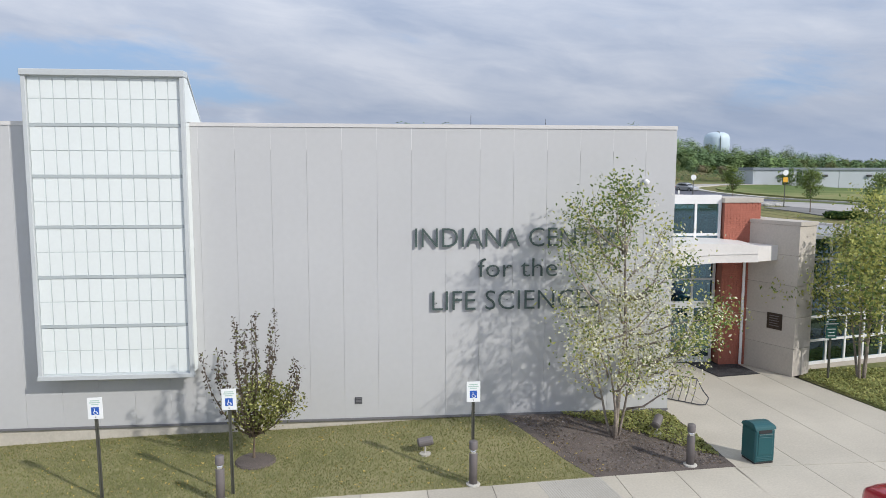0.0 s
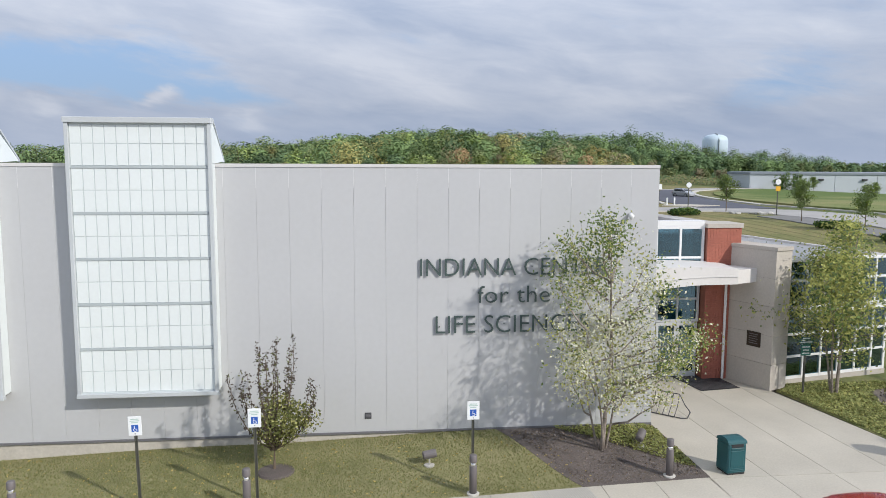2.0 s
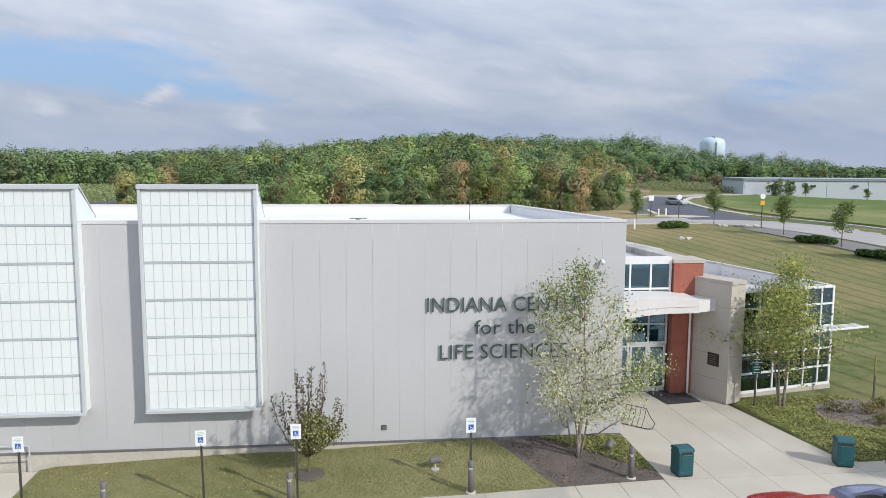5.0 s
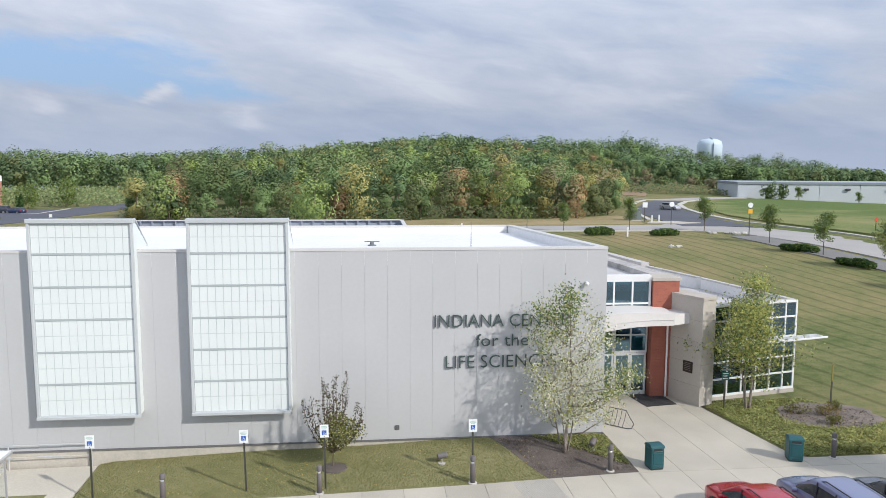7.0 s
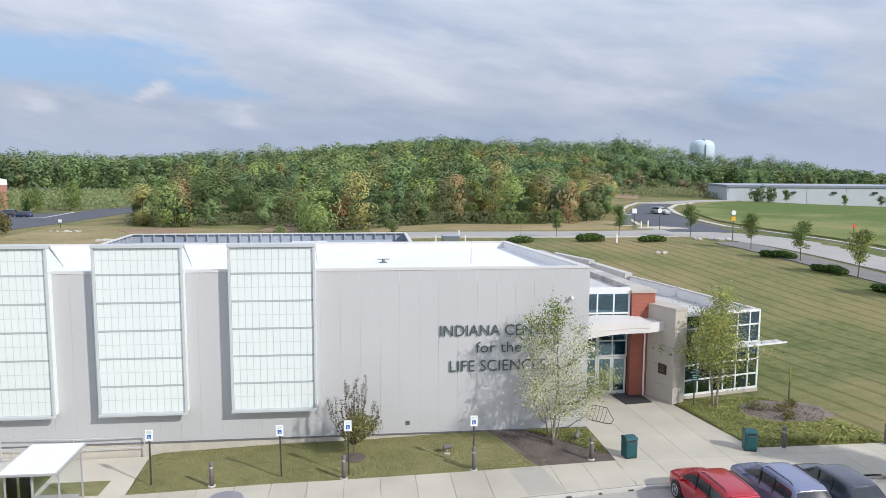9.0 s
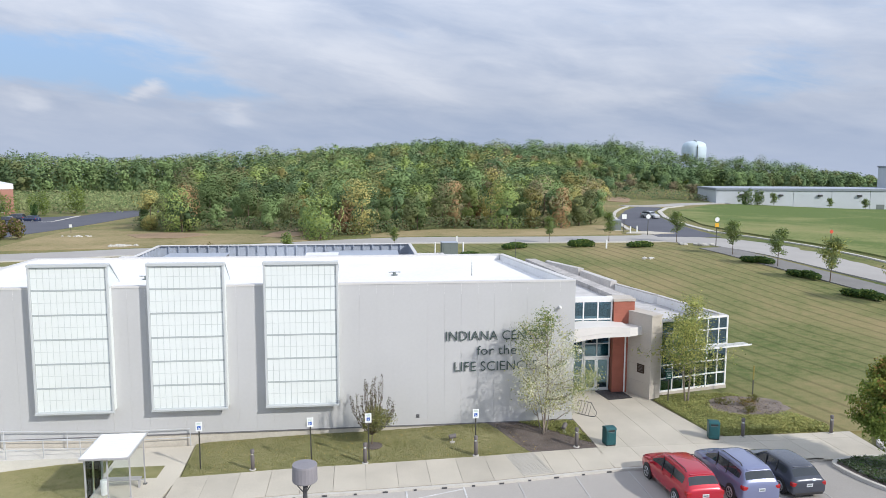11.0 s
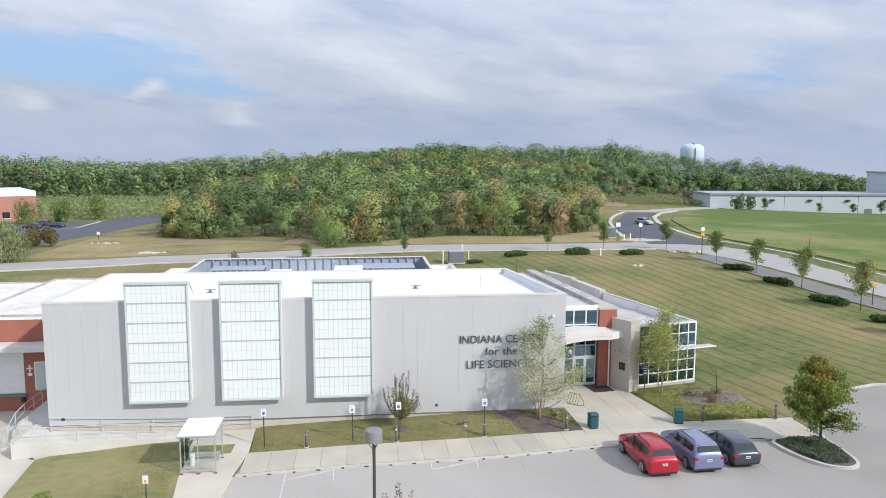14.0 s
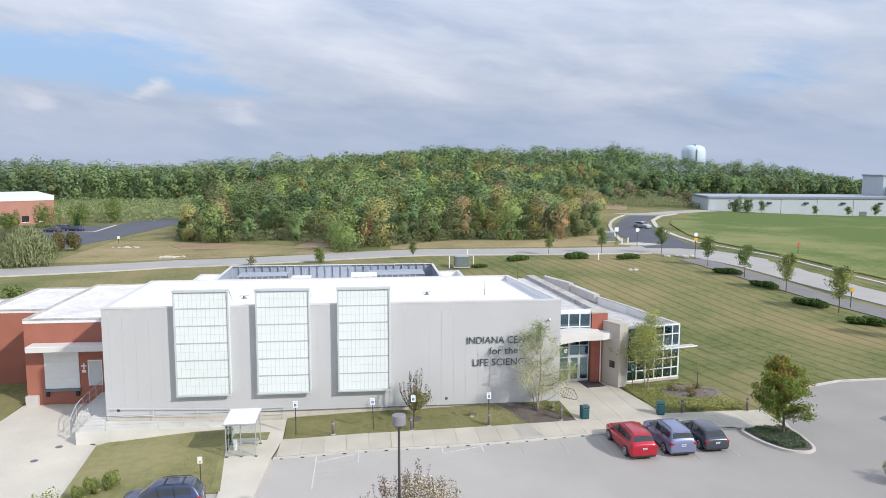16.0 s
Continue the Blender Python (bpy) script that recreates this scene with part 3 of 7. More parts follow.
turf("parking_lot", [(75, -70), (75, 12), (48, 22), (41, 24.0), (36, 23.9), (32.0, 22.6), (28.6, 20.2), (25.2, 15.6), (24.7, 13.5), (20.9, 13.95), (10, 13.95), (8, 13.7), (3, 13.05), (-3.5, 12.7), (-12.9, 12.65), (-13.45, 5.6), (-15.25, 5.6), (-15.3, 7.75), (-24.8, 7.75), (-24.6, -70)], -0.12, M_LOT, "bleached grey asphalt parking lot with faded stall lines", "parking lot", 2.0)
slab("driveway", [(-35.2, -40), (-24.6, -40), (-24.9, 8.0), (-25.7, 17.4), (-26.9, 17.6), (-28.2, 21.5), (-28.4, 27.0), (-34.7, 27.0), (-34.9, 22.0)], -0.02, 0.25, M_DRIVE, "pale concrete loading-dock driveway", "driveway")
slab("left_lawn", [(-25.65, 17.3), (-24.85, 7.8), (-15.2, 7.8), (-16.05, 14.5), (-16.3, 18.4), (-23.8, 18.7)], 0.0, 0.35, M_SIDE, "small dry-patched lawn beside the driveway", "lawn")
turf("front_lawn", LAWN_F[:4] + [(5.0, 18.0), (4.0, 20.03), (-12.35, 20.03)], 0.0, M_LAWN, "narrow front lawn strewn with fallen leaves", "lawn")
turf("mulch_bed", [(5.8, 16.35), (9.55, 16.62), (9.53, 20.03), (4.0, 20.03), (5.0, 18.0)], 0.006, M_MULCH, "dark bark mulch bed round the birch", "planting bed")
turf("mulch_strip", [(9.0, 20.04), (9.53, 20.04), (9.5, 21.2), (8.95, 21.2)], 0.004, M_MULCH, "dark mulch strip at the wall's corner", "planting bed")
slab("entrance_bed", [(15.75, 24.0), (16.7, 18.0), (17.3, 17.45), (24.2, 17.45), (24.6, 18.6), (24.2, 21.5), (22.6, 24.0), (22.2, 26.1), (16.6, 24.9)], 0.0, 0.35, M_GRASS, "planting bed beside the entrance", "planting bed")
slab("left_verge", [(-35.2, -40), (-34.9, 22), (-34.8, 30), (-70, 32), (-70, -40)], -0.06, 0.3, M_GRASS, "grass verge beside the driveway", "lawn")
ribbon("kerb", [(-25.7, 17.2), (-24.92, 8.0), (-24.65, 2.5)], 0.18, 0.06, 0.4, M_KERB, "concrete kerb along the driveway", "kerb", step=2.0)
ribbon("lot_kerb", [(24.75, 13.2), (25.4, 15.6), (28.7, 20.3), (32.1, 22.7), (36, 24.0), (41, 24.15), (48, 22.1)], 0.2, 0.03, 0.4, M_KERB, "pale concrete kerb round the parking lot", "kerb", step=1.0)


slab("lawn_corner", [(24.0, 17.425), (26.3, 17.425), (28.25, 20.3), (24.2, 20.3)], 0.004, 0.4, M_GRASS, "corner of lawn between the walk and the lot", "lawn")
FLAGS = []


def paved(name, base, cells, label):
    """A walk: a sunk joint bed, and its flags to be laid at the end of the file."""
    ob = slab(name, base, -0.015, 0.3, M_WALKJ, label, "pavement")
    FLAGS.append((ob, cells))
    return ob


def on_line(line, x):
    for (x0, y0), (x1, y1) in zip(line, line[1:]):
        if x <= x1:
            return y0 + (y1 - y0) * (x - x0) / (x1 - x0)
    return line[-1][1]


J = 0.009
cells = []
xs = [-12.4 + 1.56 * i for i in range(15)]
for x0, x1 in zip(xs, xs[1:]):
    x1 = 9.54 if x1 > 9.2 else x1
    cells.append([(x0 + J, on_line(WALK_F, x0) + 0.17), (x1 - J, on_line(WALK_F, x1) + 0.17), (x1 - J, on_line(LAWN_F, x1)), (x0 + J, on_line(LAWN_F, x0))])
paved("front_walk", WALK_F[:4] + [(9.5, 13.8), (9.55, 16.62)] + LAWN_F[::-1][1:], cells, "long concrete front walk cut into square flags")
ENTRY = [(9.5, 13.8), (20.9, 13.9), (24.7, 13.4), (24.9, 17.42), (17.3, 17.42), (16.7, 18.0), (15.6, 24.0), (14.6, 26.3), (8.55, 26.3), (9.2, 21.2), (9.53, 21.2)]
conv = [[(9.55, 13.98), (16.9, 14.0), (16.68, 18.0), (15.6, 24.0), (14.55, 26.25), (9.3, 26.25)], [(16.9, 14.0), (24.7, 13.6), (24.9, 17.42), (16.71, 17.42)]]
cells = []
for cp in conv:
    for i in range(-3, 12):
        for y0, y1 in ((13.0, 16.56), (16.56, 27.0)):
            x0, lean = 9.47 + 1.86 * i, -0.05
            q = [(x0 + J + lean * (y0 - 16), y0 + J), (x0 + 1.86 - J + lean * (y0 - 16), y0 + J), (x0 + 1.86 - J + lean * (y1 - 16), y1 - J), (x0 + J + lean * (y1 - 16), y1 - J)]
            c = clip(q, cp)
            if len(c) >= 3:
                cells.append(c)
paved("entrance_walk", ENTRY, cells, "broad pale concrete entrance walk with sawn joints")
slab("shelter_pad", [(-16.2, 18.6), (-16.15, 14.5), (-15.3, 7.9), (-15.2, 5.5), (-13.2, 5.5), (-12.75, 12.6), (-12.3, 15.7), (-12.4, 19.9), (-16.0, 19.9)], -0.004, 0.3, M_DRIVE, "concrete pad round the smoking shelter", "pavement")
slab("shelter_turf", [(-15.9, 15.9), (-13.4, 15.85), (-13.35, 17.3), (-15.9, 17.3)], 0.02, 0.2, M_LAWN, "little square of turf behind the shelter", "lawn")
ribbon("front_kerb", WALK_F, 0.17, 0.0, 0.3, M_KERB, "concrete kerb along the front walk", "kerb", step=1.5)

# drain covers in the driveway
for x, y in ((-28.9, 15.0), (-28.2, 17.4)):
    tagged(part("drain_cover", turned(B(), [(0.26, land(x, y) - 0.06), (0.26, land(x, y) - 0.012), (0.2, land(x, y) - 0.008)], 16, (x, y, 0)), M_FLASH), "dark round drain cover in the driveway", "drain", "drain covers", "structure")

# stall lines
for x, l, m in ((-9.7, 5.0, M_STRIPE), (-6.9, 1.6, M_STRIPE), (-1.15, 0.9, M_STRIPE), (1.62, 1.1, M_STRIPE), (4.35, 2.2, M_STRIPEW), (7.35, 2.6, M_STRIPEW), (10.2, 4.6, M_STRIPEW), (13.0, 5.0, M_STRIPEW), (15.8, 5.0, M_STRIPEW), (18.6, 5.0, M_STRIPEW)):
    y1 = on_line(WALK_F, x) - 0.1
    tagged(part("stall_line", prism(B(), [(x - 0.04, y1 - l), (x + 0.04, y1 - l), (x + 0.04, y1), (x - 0.04, y1)], at_land(-0.13), at_land(-0.108)), m), "worn white stall line", "road marking", "stall lines", "structure")
for xa, xb, ya, n in ((-9.7, -6.9, 11.55, 4), (-1.15, 1.62, 11.75, 2)):
    for k in range(n):
        y0 = ya - 1.0 * k
        tagged(part("hatch_line", prism(B(), [(xa + 0.06, y0), (xa + 0.06, y0 - 0.08), (xb - 0.06, y0 + 0.80), (xb - 0.06, y0 + 0.88)], at_land(-0.13), at_land(-0.108)), M_STRIPE if k == 0 else M_STRIPEW), "faded hatching of the access aisle", "road marking", "access aisle hatching", "structure")
kerb_ob = bpy.data.objects["front_kerb"]
# Small dark boxes on the kerb face, in pairs at stall spacing.
for k in range(-2, 6):
    for o, l in ((0.0, 0.14), (1.40, 0.24)):
        x = -6.38 + 2.83 * k + o
        y = on_line(WALK_F, x) - 0.09
        part("kerb_mark", box(B(), x - l / 2, x + l / 2, y - 0.03, y + 0.04, land(x, y) - 0.115, land(x, y) - 0.045, 0.004), M_DARK, kerb_ob)

# roads behind
ribbon("back_road", [(-140, 62), (-95, 80), (-66, 92), (-40, 99), (-16, 97.5), (5, 98), (30, 97), (47, 98)], 8.6, -0.08, 0.3, M_ROAD, "pale concrete road behind the building", "road")
ribbon("back_road_kerb", [(-140, 56.8), (-95, 75.0), (-65, 86.8), (-39.5, 93.5), (-16, 92.2), (5, 92.9), (30, 91.8), (46, 92.0)], 0.5, 0.02, 0.3, M_KERB, "pale kerb along the back road", "kerb")
ribbon("side_road_east", [(44, 100), (55, 92), (59.5, 78), (62.5, 66), (66.5, 54), (74, 38), (85, 18)], 10.5, -0.09, 0.3, M_ROAD, "pale concrete road past the lawn", "road")
ribbon("east_kerb_far", [(62, 108), (64.5, 95), (66.8, 80), (68.5, 69), (72.5, 56.5), (80, 40), (92, 20)], 0.6, 0.05, 0.3, M_KERB, "pale kerb of the far roadside", "kerb")
ribbon("footpath", [(50.0, 84), (51.9, 74), (53.8, 66), (56.5, 56), (60.3, 45), (66.8, 30)], 4.8, -0.07, 0.12, M_PATH, "grey asphalt footpath along the road", "pavement")
ribbon("junction_road", [(53.5, 99), (55.0, 112), (57.0, 124), (60.0, 138), (63.5, 152), (69.0, 166), (77.5, 181)], 11.0, -0.07, 0.3, M_TAR, "dark asphalt side road curving up to the woods", "road")
ribbon("junction_apron", [(72.5, 184), (82, 187), (92, 192.5), (104, 200), (114, 206)], 7.0, -0.05, 0.3, M_ROAD, "pale concrete road beyond the asphalt", "road")
ribbon("junction_kerb_west", [(47.5, 112), (51.2, 127), (56.4, 145), (61.2, 157.5), (66.5, 168.5), (73, 180)], 0.8, 0.05, 0.3, M_KERB, "pale kerb of the side road", "kerb")
ribbon("junction_kerb_east", [(62, 108), (63.2, 119), (65.4, 131), (69.2, 146), (75.6, 164), (84.5, 180), (93, 188)], 1.1, 0.05, 0.3, M_KERB, "pale kerb of the side road", "kerb")
slab("refuge", [(44.5, 105.5), (49, 103.5), (53.5, 105), (50, 108.5), (46, 108)], 0.03, 0.2, M_WALK, "small concrete traffic island", "traffic island")
turf("green_field", [(66, 106), (67, 122), (71.5, 138), (76, 153), (84, 170), (100, 188), (118, 200), (240, 196), (240, 30), (98, 22), (82, 43), (75, 58), (71, 70), (68.5, 84)], 0.12, M_FIELD, "bright green field beyond the road", "field", 3.0)
slab("dirt_track", [(-19.4, 120), (-20.5, 114), (-17, 110.5), (-12, 112), (-9.5, 119), (-11, 131), (-15.5, 127)], -0.03, 0.1, M_DIRT, "bare dirt track leading into the woods", "track")
slab("bank_dirt", [(74, 200), (80, 198), (84, 207), (88, 218), (80, 219)], 0.0, 0.1, M_DIRT, "bare earth on the bank by the side road", "track")
turf("rough_verge", [(-63, 103), (-40, 105), (-16, 103.2), (-11, 103.4), (-12, 108), (-24, 121), (-37, 129), (-50, 137), (-63, 141)], -0.09, M_DRY, "dry rough verge between the road and the woods", "verge", 3.0)
turf("rough_verge", [(-1, 104), (30, 103.5), (43.5, 104.5), (46, 113), (46, 124), (30, 116), (12, 117), (-1, 110)], -0.09, M_DRY, "dry rough verge before the woods' edge", "verge", 3.0)
slab("dirt_patch", [(-48, 128), (-44, 121), (-36, 118), (-31, 122), (-35, 128), (-42, 131)], -0.03, 0.1, M_DIRT, "bare earth at the edge of the woods", "track")
slab("far_lot", [(-69.5, 126), (-66.6, 140), (-63.8, 160), (-60.6, 187), (-58.5, 208), (-66, 212), (-77, 206), (-78.5, 192), (-76.5, 165), (-82, 165), (-95, 181), (-101, 170), (-92, 150), (-80, 134)], -0.06, 0.1, M_TAR, "dark asphalt parking lot by the brick building", "parking lot")
ribbon("lot_island_kerb", [(-78.8, 190), (-77.0, 167), (-82.3, 167.5), (-88, 177)], 0.8, 0.06, 0.3, M_KERB, "pale kerb of the far lot", "kerb")


# ---- main building ----
X0, X1, YW, ZC, ZT = -25.75, 9.13, 20.0, 0.40, 8.71
BACK_L, BACK_R, YB = -25.75, 7.54, 33.3
fall_back = lambda x, y: ZT - 0.15 * (y - YW) / (YB - YW)
bld = thing("museum_building", "long grey metal-panelled hall with white roof and three translucent bays", "building")
bm = B()
prism(bm, [(X0 + 0.08, YW + 0.012), (X1 - 0.10, YW + 0.012), (BACK_R - 0.08, YB - 0.02), (BACK_L + 0.08, YB - 0.02)], ZC - 0.03, 8.05)
part("wall", bm, M_JOINT, bld)
part("foundation", prism(B(), [(X0 + 0.03, YW + 0.04), (X1 - 0.05, YW + 0.04), (X1 - 0.1, YW + 0.4), (X0 + 0.03, YW + 0.4)], -1.2, ZC), M_FOUND, bld, "tan concrete foundation strip")
part("drip_edge", box(B(), X0 - 0.01, X1 + 0.01, YW - 0.025, YW + 0.06, ZC - 0.05, ZC + 0.012), M_FLASH, bld, "dark metal drip edge")
PITCH, XJ = 0.957, -0.386
edges = sorted({X0, X1} | {XJ + PITCH * k for k in range(-27, 11) if X0 + 0.2 < XJ + PITCH * k < X1 - 0.2})
for a, b in zip(edges, edges[1:]):
    bm = B()
    box(bm, a + 0.002, b - 0.002, YW, YW + 0.11, ZC + 0.012, ZT - 0.09, 0.002)
    part("wall_panel", bm, M_PANEL, bld)
bm = B()
n_side = 14
for k in range(n_side):
    t0, t1 = k / n_side, (k + 1) / n_side
    p0, p1 = Vector((X1, YW + 0.0)).lerp(Vector((BACK_R, YB)), t0), Vector((X1, YW + 0.0)).lerp(Vector((BACK_R, YB)), t1)
    bm = B()
    prism(bm, [(p0.x, p0.y + 0.006), (p1.x, p1.y - 0.006), (p1.x - 0.1, p1.y - 0.006), (p0.x - 0.1, p0.y + (0.11 if k == 0 else 0.006))], ZC, lambda x, y: fall_back(x, y) - 0.09)
    part("wall_panel", bm, M_PANEL, bld)
part("end_wall", prism(B(), [(X0, YW + 0.115), (X0 + 0.08, YW + 0.115), (BACK_L + 0.08, YB), (BACK_L, YB)], -1.0, lambda x, y: fall_back(x, y) - 0.09), M_PANEL, bld)
roof = part("roof", prism(B(), [(X0 + 0.3, YW + 0.35), (X1 - 0.32, YW + 0.35), (BACK_R - 0.3, YB - 0.3), (BACK_L + 0.3, YB - 0.3)], 8.06, 8.12), M_ROOF, bld, "white membrane roof")


def parapet(poly, thick, z0, z1, parent, m_in=M_ROOF, m_cap=M_COPING, cap=0.10, skip=()):
    """Low walls round a roof, each with its metal cap; z1 may be a function of the plan."""
    top = z1 if callable(z1) else lambda x, y: z1
    n = len(poly)
    cx, cy = sum(p[0] for p in poly) / n, sum(p[1] for p in poly) / n
    for k, (a, b) in enumerate(zip(poly, poly[1:] + poly[:1])):
        if k in skip:
            continue
        a, b = Vector(a), Vector(b)
        d = (b - a).normalized()
        nrm = Vector((-d.y, d.x))
        if nrm.dot(Vector((cx, cy)) - (a + b) / 2) < 0:
            nrm = -nrm
        q = [a, b, b + nrm * thick - d * thick, a + nrm * thick + d * thick]
        part("parapet", prism(B(), [tuple(p) for p in q], z0, lambda x, y: top(x, y) - cap), m_in, parent)
        o = nrm * -0.025
        q = [a + o, b + o, b + nrm * (thick + 0.02) - d * thick, a + nrm * (thick + 0.02) + d * thick]
        part("coping", prism(B(), [tuple(p) for p in q], lambda x, y: top(x, y) - cap, top), m_cap, parent)


parapet([(X0 + 0.001, YW + 0.001), (X1 - 0.001, YW + 0.001), (BACK_R, YB + 0.06), (BACK_L, YB + 0.06)], 0.34, 8.0, fall_back, bld)
# roof fittings
for x, y in ((-0.98, 26.3), (-16.3, 26.0)):
    bm = B()
    turned(bm, [(0.22, 8.12), (0.22, 8.16), (0.10, 8.18), (0.10, 8.34)], 10, (x, y, 0))
    box(bm, x - 0.38, x + 0.38, y - 0.04, y + 0.04, 8.31, 8.35)
    part("roof_drain", bm, M_UTIL, bld)
for x, y, h in ((3.95, 25.6, 1.3), (8.4, 32.9, 1.6)):
    part("lightning_rod", tube(B(), [(x, y, 8.1), (x, y, 8.1 + h)], [0.02, 0.008], 5), M_DARK, bld)

# translucent bays
def bay(x0, label):
    w, yf, z0, z1 = 4.02, 19.5, 1.97, 10.0
    t = thing("skylight_bay", label, "skylight", "translucent bays on the wall", at=(x0, yf, z0))
    h = z1 - z0
    fr = 0.11
    wy = YW - yf
    body = B()
    # inner core, sloping back above the wall's top
    side = [(0.10, 0.0), (wy - 0.004, 0.0), (wy - 0.004, 6.79), (1.85, 6.79), (0.34, h - 0.03), (0.10, h - 0.03)]
    va = [body.verts.new((0.06, y, z)) for y, z in side]
    vb = [body.verts.new((w - 0.06, y, z)) for y, z in side]
    body.faces.new(va), body.faces.new(vb[::-1])
    for i in range(len(side)):
        j = (i + 1) % len(side)
        body.faces.new((va[j], va[i], vb[i], vb[j]))
    part("core", body, M_GRID, t)
    for a, b in ((0.0, fr), (w - fr, w)):
        part("frame_post", box(B(), a, b, 0.0, 0.10, 0.0, h - 0.16, 0.008), M_BAYF, t)
    part("sill", box(B(), -0.015, w + 0.015, -0.03, 0.12, -0.10, 0.02, 0.008), M_BAYF, t)
    part("head", box(B(), -0.02, w + 0.02, -0.04, 0.36, h - 0.16, h, 0.01), M_BAYF, t)
    for xx in (0.0, w - 0.055):
        part("side_panel", box(B(), xx, xx + 0.055, 0.104, wy - 0.006, 0.02, 6.72), M_FIBRE, t)
        bm = B()
        pr = [(0.10, 6.73), (1.86, 6.80), (0.36, h - 0.17), (0.10, h - 0.17)]
        va = [bm.verts.new((xx - 0.002, y, z)) for y, z in pr]
        vb = [bm.verts.new((xx + 0.057, y, z)) for y, z in pr]
        bm.faces.new(va), bm.faces.new(vb[::-1])
        for i in range(4):
            j = (i + 1) % 4
            bm.faces.new((va[j], va[i], vb[i], vb[j]))
        bmesh.ops.recalc_face_normals(bm, faces=bm.faces)
        part("gable_panel", bm, M_FIBRE, t)
        part("gable_edge", tube(B(), [(xx + 0.03, 1.90, 6.80), (xx + 0.03, 0.37, h - 0.02)], 0.05, 4), M_BAYF, t)
    bands, zb, bh = 6, 0.015, 1.323
    pw = (w - 2 * fr) / 12
    half = bh / 2 - 0.034
    panes = []
    for tall in (half - 0.014, half - 0.104):
        bm = B()
        box(bm, 0.017, pw - 0.017, 0.088, 0.11, 0.012, tall, 0.0)
        panes.append(mesh_of("pane", bm, M_FIBRE))
    for k in range(1, bands):
        part("mullion", box(B(), fr, w - fr, 0.07, 0.10, zb + k * bh - 0.034, zb + k * bh + 0.034), M_MULL, t)
    for k in range(bands):
        for r in range(2):
            top = k == bands - 1 and r == 1
            for c in range(12):
                piece("pane", panes[top], t, (fr + c * pw, 0, zb + k * bh + 0.036 + r * half))
    return t


first = bay(-8.43, "tall translucent white fibreglass bay in an aluminium frame")
for x in (-14.50, -20.47):
    copy_thing(first, pose(x, 19.5, 1.97))

# wall letters
def letters(text, x0, x1, z0, z1, label):
    cu = bpy.data.curves.new("lettering", "FONT")
    cu.body, cu.size, cu.extrude, cu.bevel_depth, cu.resolution_u = text, 1.0, 0.025, 0.0, 3
    cu.offset = -0.011
    tmp = bpy.data.objects.new("lettering", cu)
    scene.collection.objects.link(tmp)
    bpy.context.view_layer.update()
    src = bpy.data.meshes.new_from_object(tmp.evaluated_get(bpy.context.evaluated_depsgraph_get()))
    bpy.data.objects.remove(tmp)
    bm = bmesh.new()
    bm.from_mesh(src)
    bmesh.ops.remove_doubles(bm, verts=bm.verts, dist=0.0005)
    lo = [min(v.co[i] for v in bm.verts) for i in range(2)]
    hi = [max(v.co[i] for v in bm.verts) for i in range(2)]
    t = thing("wall_lettering", label, "sign", "lettering on the wall", at=(x0, YW - 0.065, z0))
    for v in bm.verts:
        x, y, z = v.co
        v.co = ((x - lo[0]) / (hi[0] - lo[0]) * (x1 - x0), -z * 0.9, (y - lo[1]) / (hi[1] - lo[1]) * (z1 - z0))
    todo = set(bm.verts)
    while todo:
        seed = todo.pop()
        isl, stack = {seed}, [seed]
        while stack:
            for e in stack.pop().link_edges:
                for o in e.verts:
                    if o not in isl:
                        isl.add(o), stack.append(o)
        todo -= isl
        nb, mp = B(), {}
        for v in isl:
            mp[v] = nb.verts.new(v.co)
        for f in {f for v in isl for f in v.link_faces}:
            nb.faces.new([mp[v] for v in f.verts])
        cx = sum((v.co.x for v in isl)) / len(isl)
        cz = sum((v.co.z for v in isl)) / len(isl)
        box(nb, cx - 0.012, cx + 0.012, 0.0, 0.064, cz - 0.012, cz + 0.012)
        part("letter", nb, M_LETTER, t)
    return t


letters("INDIANA CENTER", 1.62, 7.52, 5.30, 5.84, "dark green standing-off letters INDIANA CENTER on the grey wall")
letters("for the", 3.40, 5.68, 4.44, 4.97, "dark green standing-off letters for the on the grey wall")
letters("LIFE SCIENCES", 2.10, 6.94, 3.50, 4.05, "dark green standing-off letters LIFE SCIENCES on the grey wall")

for x, z in ((0.0, 0.92), (-24.85, 0.83)):
    v = thing("wall_vent", "small dark louvred wall vent", "vent", "wall vents", at=(x, YW, z))
    part("frame", box(B(), -0.10, 0.10, -0.02, 0.0, -0.10, 0.10, 0.006), M_DARK, v)
    for k in range(4):
        part("slat", box(B(), -0.085, 0.085, -0.035, -0.015, -0.08 + 0.042 * k, -0.058 + 0.042 * k), M_FLASH, v)
cam_d = thing("security_camera", "white dome security camera on a wall arm", "camera", at=(8.2, YW, 7.1))
part("bracket", box(B(), -0.04, 0.04, -0.17, 0.0, 0.06, 0.11, 0.01), M_WHITE, cam_d)
part("dome", turned(B(), [(0.03, -0.10), (0.075, -0.06), (0.09, 0.0), (0.09, 0.04), (0.03, 0.07)], 14, (0, -0.16, 0.02)), M_WHITE, cam_d, smooth=True)


# ---- entrance, glazed annex ----
def wall_frame(p, q):
    """A pose whose x runs along the wall from p to q, with y going inwards."""
    p, q = Vector(p), Vector(q)
    d = (q - p).normalized()
    m = Matrix(((d.x, -d.y, 0, p.x), (d.y, d.x, 0, p.y), (0, 0, 1, 0), (0, 0, 0, 1)))
    return m, (q - p).length


